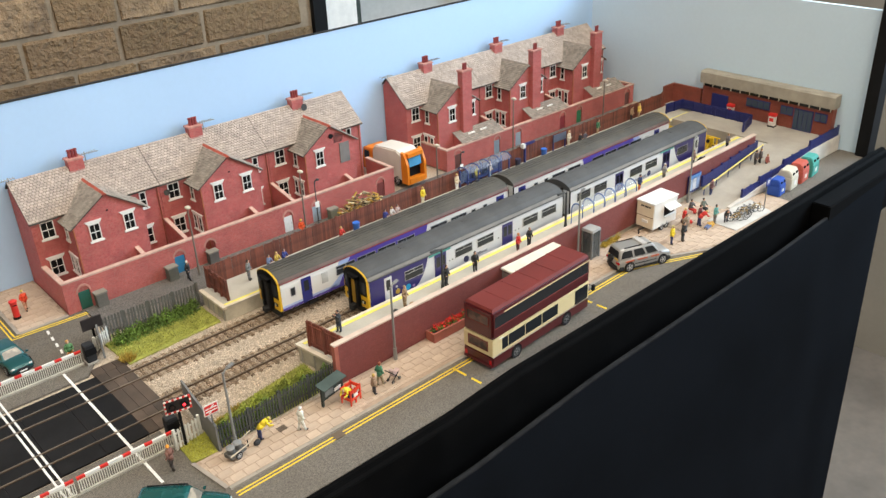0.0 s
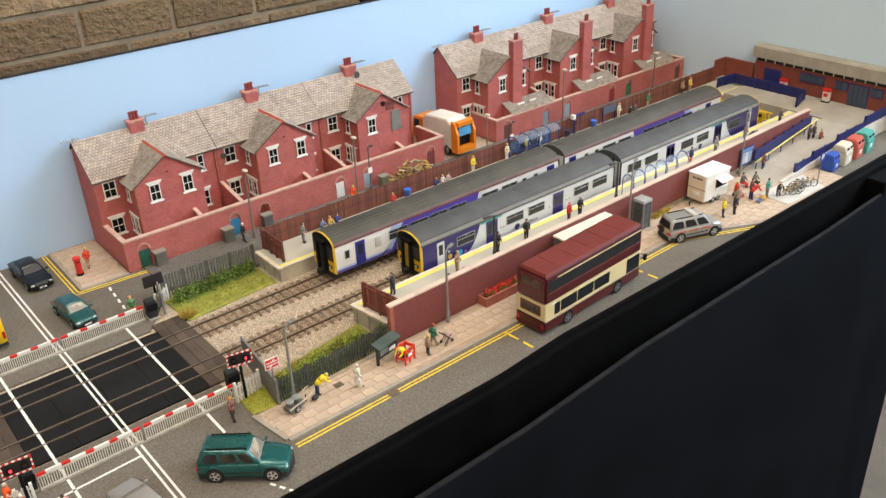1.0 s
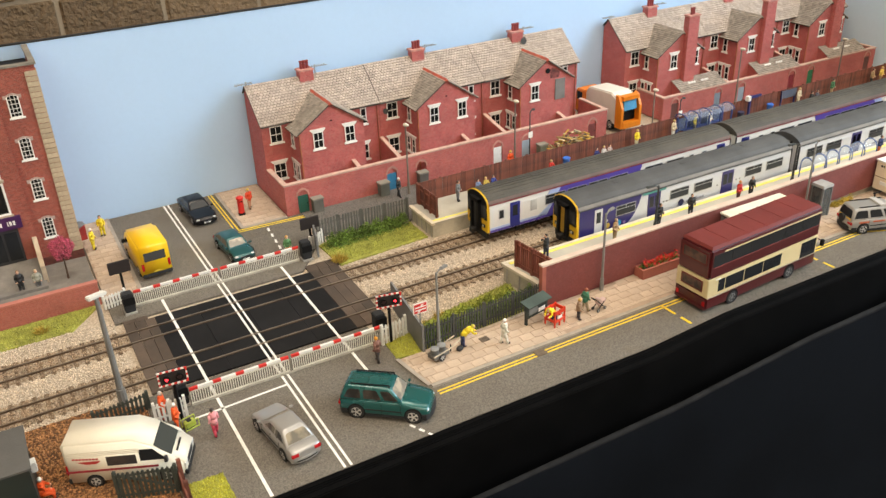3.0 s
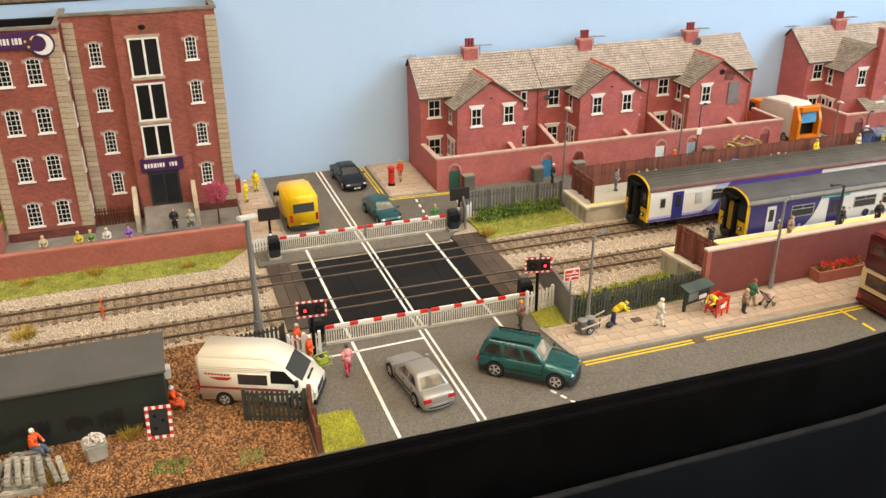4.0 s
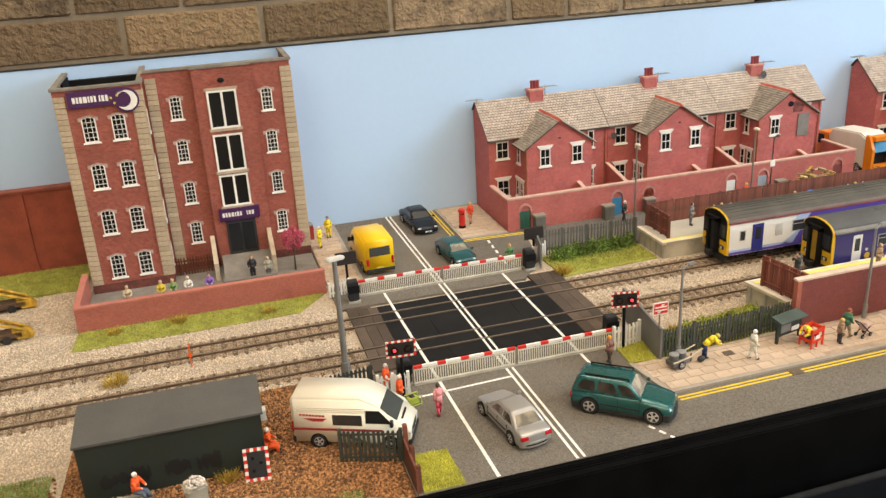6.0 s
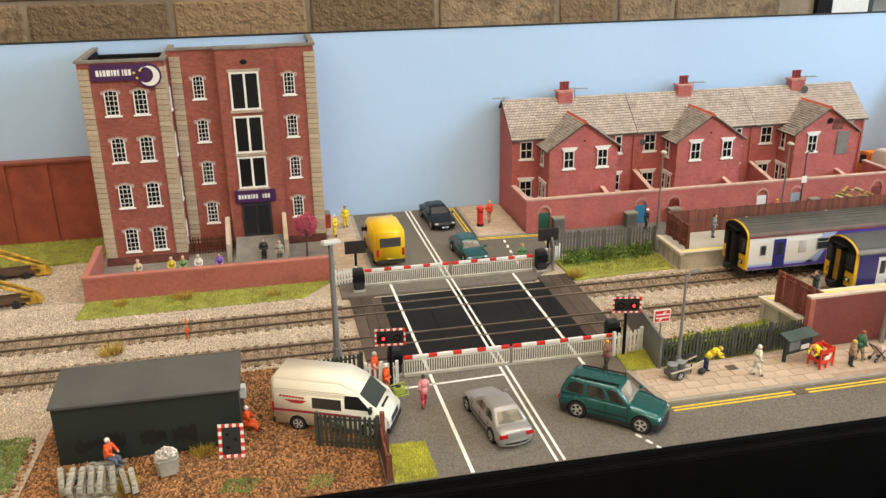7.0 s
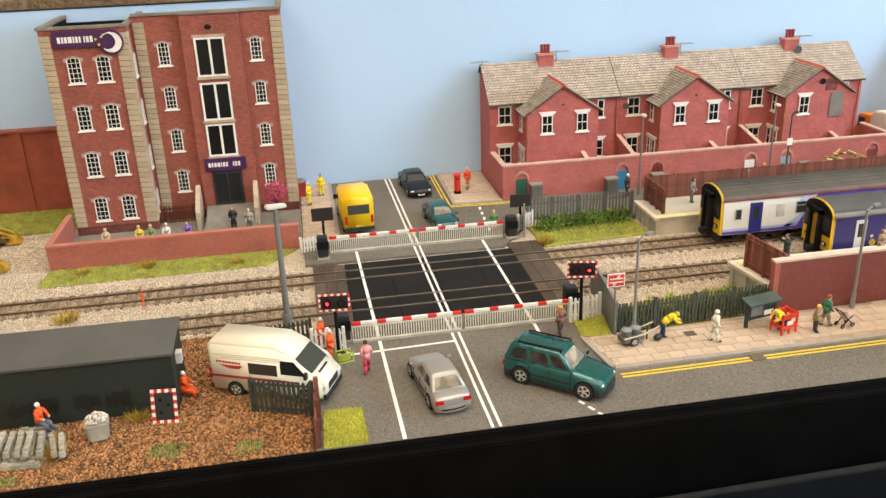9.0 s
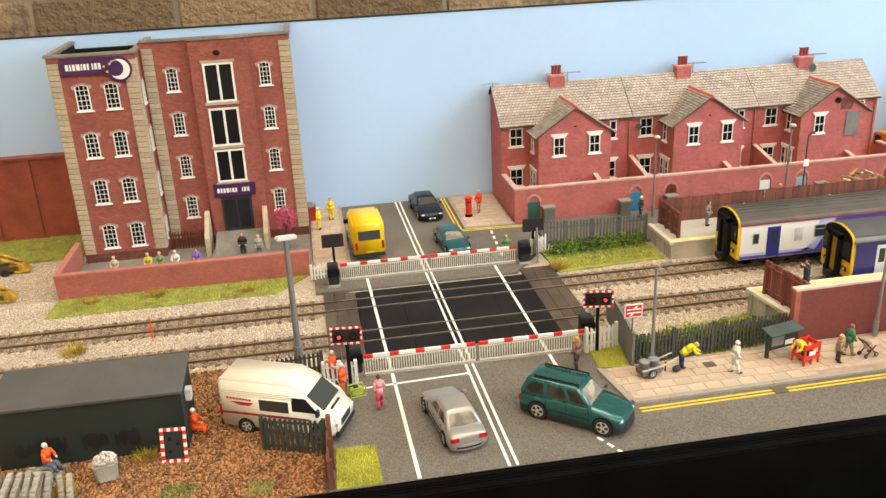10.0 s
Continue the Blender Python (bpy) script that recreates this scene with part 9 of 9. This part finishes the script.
for x, y, rz, c, l, how in ((870, 40, 20, YL2, NV, "stand"), (885, 36, 0, BK, BK, "stand"), (917, 56, 40, RD, TN, "stand"), (905, 46, -20, (0.28, 0.22, 0.16), GR, "stand"), (935, 48, 10, (0.16, 0.05, 0.05), BK, "stand"), (929, 44, 60, RD, NV, "bend"), (948, 36, 0, (0.12, 0.36, 0.33), GR, "stand"), (958, 28, -50, BK, (0.1, 0.1, 0.12), "bend"),
                            (925, 33, 100, (0.62, 0.36, 0.05), (0.12, 0.16, 0.3), "lie"), (954, 72, 0, (0.10, 0.09, 0.09), RD, "sit"), (966, 64, 0, (0.13, 0.15, 0.12), BK, "sit"), (1010, 80, 0, (0.16, 0.08, 0.08), NV, "stand")):
    figure(x, y, 1.5, rz, c, l, (0.08, 0.05, 0.03) if c[0] < 0.5 else (0.6, 0.5, 0.2), how, label=FC)
figure(1110, 80, 9.8, 0, (0.08, 0.06, 0.06), BK, label="painted model adult on the station ramp")
figure(1117, 78, 10.2, 40, (0.10, 0.08, 0.08), BK, (0.3, 0.2, 0.1), label="painted model adult on the station ramp")
figure(1120, 70, 10.4, 0, (0.28, 0.07, 0.05), BK, (0.3, 0.2, 0.1), h=15, label="painted model child on the station ramp")
# pushchair
t = thing("pushchair", 501, 62, 1.4, 10, "grey folding pushchair with a pale pink seat", "pushchair")
bm = bm_new()
for s in (-2.6, 2.6):
    rod(bm, (-7, s, 13), (4, s, 2), 0.4, n=6)
    rod(bm, (-4, s, 1.6), (3, s, 8), 0.4, n=6)
rod(bm, (-7, -2.6, 13), (-7, 2.6, 13), 0.45, n=6)
part("frame", bm, DARK, t)
bm = bm_new()
prism(bm, [(-2, 5), (5, 6.4), (6, 9.5), (1, 7.8), (-1, 12), (-3, 11.5)], -2.4, 2.4, "y")
part("seat", bm, mat("pushchair_pink", (0.55, 0.40, 0.37), 0.7), t, bevel=0.4)
for x in (-4, 4.2):
    for s in (-1, 1):
        wheel(t, x, s * 3.2, 1.5, 0.7)
for x, y, z, c, nm in ((575, 124, PZS, TN, "brown holdall"), (556, 125, PZS, (0.05, 0.05, 0.05), "black case"), (660, 123, PZS, (0.10, 0.18, 0.5), "blue rucksack"), (709, 122, PZS, BK, "black case"), (1057, 126, PZS + 5.8, BK, "black case"), (928, 54, 1.5, RD, "red bag"), (924, 62, 1.5, (0.1, 0.06, 0.05), "dark bag"), (375, 72, 1.4, (0.02, 0.02, 0.022), "black sack")):
    bm = bm_new()
    ball(bm, (0, 0, 2.2), 2.9, 1.2, 0.8, 0.76, 10)
    ob = part("luggage", bm, paint(c), None, "", True)
    ob.matrix_world = at(x, y, z, 0, 0, 20)
    tagged(ob, nm + " standing on the ground beside a figure", "bag", "luggage")

# ---- loose ballast, granules, grass and bushes ----
OCTA_V = np.array([(1, 0, 0), (-1, 0, 0), (0, 1, 0), (0, -1, 0), (0, 0, 1), (0, 0, -1)], float)
OCTA_F = np.array([(0, 2, 4), (2, 1, 4), (1, 3, 4), (3, 0, 4), (2, 0, 5), (1, 2, 5), (3, 1, 5), (0, 3, 5)])


def stuff_mesh(name, verts, faces, m, label, category):
    me = bpy.data.meshes.new(name)
    me.vertices.add(len(verts))
    me.vertices.foreach_set("co", (np.asarray(verts, float) * MM).ravel())
    n, k = faces.shape
    me.loops.add(n * k)
    me.loops.foreach_set("vertex_index", faces.ravel())
    me.polygons.add(n)
    me.polygons.foreach_set("loop_start", np.arange(n) * k)
    me.polygons.foreach_set("loop_total", np.full(n, k))
    me.update(calc_edges=True)
    me.validate()
    me.materials.append(m)
    return tagged(new(name, me), label, category, "", "stuff")


def in_poly(pts, poly):
    x, y = pts[:, 0], pts[:, 1]
    c = np.zeros(len(pts), bool)
    for (ax, ay), (bx, by) in zip(poly, poly[1:] + poly[:1]):
        if ay == by:
            continue
        c ^= ((ay > y) != (by > y)) & (x < (bx - ax) * (y - ay) / (by - ay) + ax)
    return c


def spread(poly, n, seed, holes=()):
    g = np.random.default_rng(seed)
    a, b = np.min(poly, 0), np.max(poly, 0)
    p = g.uniform(a, b, (n, 2))
    keep = in_poly(p, poly)
    for h in holes:
        keep &= ~in_poly(p, h)
    return p[keep]


def stones(name, polys, density, size, z, m, label, category, seed, holes=(), avoid_rails=False, rough=0.35):
    g = np.random.default_rng(seed)
    ps = []
    for i, poly in enumerate(polys):
        a, b = np.min(poly, 0), np.max(poly, 0)
        ps.append(spread(poly, int((b - a)[0] * (b - a)[1] * density), seed + i, holes))
    p = np.concatenate(ps)
    if avoid_rails:
        keep = np.ones(len(p), bool)
        for r in RAILS:
            keep &= np.abs(p[:, 1] - r) > 1.7
        p = p[keep]
    n = len(p)
    v = OCTA_V[None] * g.uniform(1 - rough, 1 + rough, (n, 6, 1)) * (size * g.uniform(0.55, 1.15, (n, 1, 1)))
    ang = g.uniform(0, 2 * np.pi, n)
    tilt = g.uniform(-0.7, 0.7, n)
    ca, sa, ct, st = np.cos(ang)[:, None], np.sin(ang)[:, None], np.cos(tilt)[:, None], np.sin(tilt)[:, None]
    x, y, zz = v[..., 0], v[..., 1], v[..., 2] * 0.8
    x, zz = x * ct - zz * st, x * st + zz * ct
    v = np.stack([x * ca - y * sa + p[:, :1], x * sa + y * ca + p[:, 1:2], zz + z + g.uniform(-0.35, 0.45, (n, 1)) * size], -1)
    f = OCTA_F[None] + 6 * np.arange(n)[:, None, None]
    return stuff_mesh(name, v.reshape(-1, 3), f.reshape(-1, 3), m, label, category)


LEFT = [(-215, 98), (-46, 98), (-46, 150), (151, 150), (151, 262), (-57, 300), (-215, 300)]
stones("ballast", [LEFT], 1.15, 0.72, -1.65, BALLAST_STONE, "pale buff loose ballast round the tracks", "ballast", 1, [[(-330, 158), (158, 158), (158, 188), (-330, 188)], [(-330, 214), (158, 214), (158, 245), (-330, 245)]])
stones("ballast", [[(350, 150), (356, 92), (461, 97), (461, 151), (700, 151), (700, 251), (445, 251), (445, 268), (352, 268)]], 1.15, 0.72, -1.65, BALLAST_STONE, "pale buff loose ballast round the tracks", "ballast", 2, [[(350, 160), (700, 160), (700, 186), (350, 186)], [(350, 216), (700, 216), (700, 242), (350, 242)]])
for n_, yc in enumerate((173.05, 229.25)):
    stones("ballast", [[(-215, yc - 15), (157, yc - 15), (157, yc + 15), (-215, yc + 15)], [(350, yc - 15), (700, yc - 15), (700, yc + 15), (350, yc + 15)]], 0.80, 0.8, -1.0, TRACK_STONE, "brown stained ballast between the rails", "ballast", 5 + n_, (), True)
stones("ballast", [[(-215, 305), (-57, 305), (-57, 398), (-215, 404)]], 0.9, 0.75, -1.6, BALLAST_STONE, "pale buff loose ballast beside the hotel", "ballast", 9)
stones("earth_granules", [[(-44, 1), (150, 1), (150, 134), (118, 149), (-40, 149)]], 1.1, 0.98, -0.35, EARTH_STONE, "reddish brown granules covering the works yard", "earth", 12, [[(-29, 60), (71, 60), (71, 95), (-29, 95)]], rough=0.5)
stones("earth_granules", [[(-330, 1), (-46.5, 1), (-46.5, 97), (-330, 97)]], 0.25, 1.25, -1.5, EARTH_STONE, "reddish brown granules beside the works yard", "earth", 13)


def blades(name, polys, density, h, w, z, m, label, seed, lean=0.5, category="grass", blobs=None):
    """Upright blades of static grass as thin triangles. blobs: round tufts instead (x, y, radius, count, height)."""
    g = np.random.default_rng(seed)
    if blobs:
        ps, hs, outs = [], [], []
        for x, y, r, n, hh in blobs:
            a, q = g.uniform(0, 2 * np.pi, n), r * np.sqrt(g.uniform(0, 1, n))
            ps.append(np.stack([x + q * np.cos(a), y + q * np.sin(a)], -1))
            hs.append(hh * g.uniform(0.5, 1.1, n))
            outs.append(np.stack([np.cos(a), np.sin(a)], -1) * (q / r)[:, None] * hh * 0.7)
        p, hs, out = np.concatenate(ps), np.concatenate(hs), np.concatenate(outs)
    else:
        ps = []
        for i, poly in enumerate(polys):
            a, b = np.min(poly, 0), np.max(poly, 0)
            ps.append(spread(poly, int((b - a)[0] * (b - a)[1] * density), seed + i))
        p = np.concatenate(ps)
        hs, out = h * g.uniform(0.5, 1.2, len(p)), 0
    n = len(p)
    ang = g.uniform(0, np.pi, n)
    dx, dy = np.cos(ang) * w / 2, np.sin(ang) * w / 2
    top = p + g.normal(0, lean * h * 0.5, (n, 2)) + out
    v = np.zeros((n, 3, 3))
    v[:, 0] = np.stack([p[:, 0] - dx, p[:, 1] - dy, np.full(n, z)], -1)
    v[:, 1] = np.stack([p[:, 0] + dx, p[:, 1] + dy, np.full(n, z)], -1)
    v[:, 2] = np.concatenate([top, (z + hs)[:, None]], 1)
    return stuff_mesh(name, v.reshape(-1, 3), np.arange(3 * n).reshape(-1, 3), m, label, category)


YG = mat("yellow_green_grass", (0.58, 0.55, 0.07), 0.9, var=0.2, island=0.4)
GM = mat("grass_ground", (0.33, 0.34, 0.06), 0.95, var=0.25, scale=120, grain=1500, bump=0.8)
for nm, poly, z0 in (("a", [(155.6, 1.2), (180, 1.2), (179, 37.5), (157, 38)], 0.4), ("b", [(329.5, 90), (349.5, 87), (354, 116), (331, 113)], 0.6)):
    ground("grass_patch", poly, GROUND_TOP, z0, GM, "bright yellow-green patch of static grass", "grass", "stuff")
blades("static_grass", [[(155.6, 1.2), (180, 1.2), (179, 37.5), (157, 38)], [(329.5, 90), (349.5, 87), (354, 116), (331, 113)]], 2.6, 1.7, 0.5, 0.3, YG, "bright yellow-green static grass tufts", 31)
ground("grass_strip", [(-57, 266), (120, 268), (147, 300), (-55, 300.3)], GROUND_TOP, -0.9, GM, "green grass strip along the hotel wall", "grass", "stuff")
LG = mat("mid_green_grass", (0.40, 0.41, 0.10), 0.9, var=0.2, island=0.35)
blades("static_grass", [[(-57, 266), (120, 268), (147, 300), (-55, 300.3)]], 1.5, 1.7, 0.5, -0.9, LG, "pale green static grass along the hotel wall", 33)
ground("grass_field", [(-330, 402), (-57, 396), (-57, 461), (-330, 461)], GROUND_TOP, 0.2, GM, "green grass bank below the boundary wall", "grass", "stuff")
blades("static_grass", [[(-330, 402), (-57, 396), (-57, 461), (-330, 461)]], 0.9, 2.0, 0.6, 0.1, LG, "green static grass below the boundary wall", 35)
ground("grass_verge", [(352, 250), (446, 256), (446, 296), (349, 298)], GROUND_TOP, -0.5, GM, "grass verge beside the platform", "grass", "stuff")
blades("static_grass", [[(352, 254), (446, 258), (446, 296), (349, 298)]], 1.4, 2.0, 0.6, -0.6, LG, "straw green static grass on the verge", 37)
ground("grass_verge", [(356, 91.5), (462, 97), (462, 140), (384, 128), (360, 120)], GROUND_TOP, -0.6, GM, "grass verge behind the palisade fence", "grass", "stuff")
blades("static_grass", [[(356, 91.5), (462, 97), (462, 140), (384, 128), (360, 120)]], 1.4, 2.6, 0.6, -0.6, LG, "straw green static grass behind the fence", 39)
blades("static_grass", [[(60, 14), (78, 10), (84, 22), (66, 26)], [(108, 6), (122, 5), (124, 18), (110, 18)], [(-20, 4), (0, 3), (-4, 12), (-22, 12)], [(-120, 60), (-50, 40), (-50, 96), (-120, 96)]], 2.2, 1.9, 0.6, -0.2, mat("moss_green", (0.24, 0.36, 0.10), 0.9, var=0.2, island=0.3), "green moss tufts on the brown yard", 41)
tufts = [(-20, 188 + 12, 7, 260, 7), (24, 290, 6, 220, 6), (-26, 288, 5, 160, 5), (51, 55, 5, 260, 6.5), (11, 27, 5, 200, 9), (354, 258, 6, 240, 7), (98, 280, 5, 160, 5), (368, 118, 5, 160, 4.5), (386, 123, 5, 160, 5)]
for n_, tu in enumerate(tufts):
    blades("grass_tuft", [], 0, 3, 0.6, -0.6, DRY_BLADES, "golden brown grass tuft", 50 + n_, 0.6, "grass", [tu])


def bush(name, path, n, width, h, z, m, label, seed):
    """A low hedge of leaf clumps along a path: twigs below, small tilted leaves in uneven heaps."""
    g = np.random.default_rng(seed)
    path = np.array(path, float)
    tt = g.uniform(0, len(path) - 1.001, n)
    i = tt.astype(int)
    c = path[i] + (path[i + 1] - path[i]) * (tt - i)[:, None]
    clump = 0.55 + 0.45 * np.sin(tt * 9.7 + 1.3) * np.sin(tt * 23.1)
    off = g.normal(0, width * 0.42, (n, 2))
    r = np.hypot(off[:, 0], off[:, 1]) / width
    top = h * clump * np.clip(1 - r ** 2, 0.12, 1)
    zz = z + top * np.sqrt(g.uniform(0.05, 1, n))
    ctr = np.concatenate([c + off, zz[:, None]], 1)
    s = g.uniform(0.7, 1.5, (n, 1))
    u = g.normal(0, 1, (n, 3))
    u /= np.linalg.norm(u, axis=1)[:, None]
    w = np.cross(u, g.normal(0, 1, (n, 3)))
    w /= np.linalg.norm(w, axis=1)[:, None]
    v = np.stack([ctr - u * s, ctr + w * s * 0.6, ctr + u * s, ctr - w * s * 0.6], 1)
    return stuff_mesh(name, v.reshape(-1, 3), np.arange(4 * n).reshape(-1, 4), m, label, "bush")


bush("bush", [(358, 288), (380, 290), (410, 292), (438, 292)], 5200, 8.5, 17, -0.5, LEAVES, "dense green bush in front of the grey fence", 61)
bush("bush", [(360, 97), (400, 100), (440, 103), (463, 105)], 10500, 6.0, 19, -0.5, mat("hedge_leaf", (0.13, 0.20, 0.035), 0.85, var=0.3, island=0.5), "green bush growing behind the palisade fence", 63)
bush("bush", [(364, 107), (400, 113), (450, 119)], 3200, 8.0, 15, -0.5, LEAVES_LIGHT, "yellow-green undergrowth behind the palisade fence", 65)
FLOWER = mat("red_flower", (0.62, 0.03, 0.02), 0.7, var=0.1, island=0.3)
b = bush("flower_rest", [(-19, 0), (19, 0)], 600, 3.6, 6, 8, LEAVES, "green bedding leaves", 67)
b.matrix_world = at(585, 84.6, 1.4)
b = bush("flower_rest", [(-19, 0), (19, 0)], 420, 3.4, 9, 9, FLOWER, "red bedding flowers", 69)
b.matrix_world = at(585, 84.6, 1.4)
bush("bush", [(812, 88), (842, 90)], 700, 3.4, 9, 1, mat("autumn_leaf", (0.42, 0.30, 0.04), 0.85, var=0.2, island=0.4), "yellow shrub against the platform wall", 71)

# blossom tree by the hotel steps
t = thing("blossom_tree", 130, 362, 0.2, 0, "small ornamental tree with a round pink blossom head", "tree")
bm = bm_new()
rod(bm, (0, 0, 0), (0.6, 0, 25), 0.9, 0.6, 8)
for k in range(9):
    a = k * 0.7
    rod(bm, (0.6, 0, 20 + (k % 3)), (0.6 + 6 * math.cos(a), 6 * math.sin(a), 29 + 5 * math.sin(k * 1.7)), 0.4, 0.2, 6)
part("trunk", bm, mat("tree_bark", (0.08, 0.05, 0.035), 0.9), t)
g = np.random.default_rng(5)
n = 1900
d = g.normal(0, 1, (n, 3))
d /= np.linalg.norm(d, axis=1)[:, None]
ctr = d * (10.5 * g.uniform(0.45, 1.0, (n, 1)) ** 0.5) * (1 + 0.12 * np.sin(7 * d[:, :1] + 3 * d[:, 1:2])) + (0.6, 0, 31)
u = g.normal(0, 1, (n, 3))
u /= np.linalg.norm(u, axis=1)[:, None]
w = np.cross(u, g.normal(0, 1, (n, 3)))
w /= np.linalg.norm(w, axis=1)[:, None]
s = g.uniform(0.5, 1.0, (n, 1))
v = np.stack([ctr - u * s, ctr + w * s * 0.7, ctr + u * s, ctr - w * s * 0.7], 1)
crown = stuff_mesh("crown", v.reshape(-1, 3), np.arange(4 * n).reshape(-1, 4), mat("pink_blossom", (0.52, 0.09, 0.15), 0.8, var=0.2, island=0.4), "pink blossom crown", "tree")
del crown["category"]
crown.parent = t

# ---- old brickwork of the hall wall ----
BRICKS = [mat("hall_brick_%d" % k, c, 0.92, var=0.35, scale=26, grain=95, bump=1.0, other=o, random_ob=0.28, depth=0.012) for k, (c, o) in enumerate((((0.36, 0.235, 0.125), (0.22, 0.145, 0.085)), ((0.25, 0.17, 0.105), (0.38, 0.26, 0.15)), ((0.42, 0.28, 0.145), (0.28, 0.18, 0.10))))]
r2 = random.Random(17)
BR = []
for w in (104, 158, 215):
    for k in range(3):
        bm = bm_new()
        box(bm, 0, w, -5, 10, 0, 61)
        bmesh.ops.bevel(bm, geom=bm.edges[:], offset=3.0 * MM, segments=1, affect="EDGES")
        for v_ in bm.verts:
            v_.co += Vector((r2.uniform(-1.8, 1.8), r2.uniform(-2.0, 1.2), r2.uniform(-1.6, 1.6))) * MM
        BR.append((w, mesh_of("brick", bm, BRICKS[k])))
z = -23.0
while z < 560:
    x = -1150.0 + r2.uniform(0, 120)
    while x < 1140:
        w, me = BR[r2.choice((0, 1, 2, 3, 4, 5, 6, 7, 8, 6, 7, 8))]
        if x + w > 1146:
            w, me = BR[r2.choice((0, 1, 2))]
        if x + w < 1148:
            shared("brick", me, north, at(x, WALL_Y + 7, z, 0, 0, 0))
        x += w + 8
    z += 69
t = thing("window_2", 1160, WALL_Y + 40, 0, 0, "hall window with black post and white frame", "window", "", "structure")
bm = bm_new()
box(bm, -10, 22, -46, 30, -100, 700)
part("post", bm, BLACK, t)
bm = bm_new()
box(bm, 22.5, 112, -30, 0, -100, 700)
part("panel", bm, WHITE, t)
bm = bm_new()
for a, b, c, d in ((112.5, 126, -100, 700), (480, 496, -100, 700), (125, 480, 150, 168), (860, 880, -100, 700), (496, 860, 150, 168)):
    box(bm, a, b, -26, 10, c, d)
part("window_frame", bm, mat("dark_green_frame", (0.03, 0.045, 0.035), 0.5), t)
# plain grey plane added behind the window frames as a backdrop outside
bm = bm_new()
box(bm, 120, 1290, 60, 64, -100, 700)
part("outside_plane", bm, mat("outside_grey", (0.5, 0.5, 0.47), 0.8, var=0.05), t)
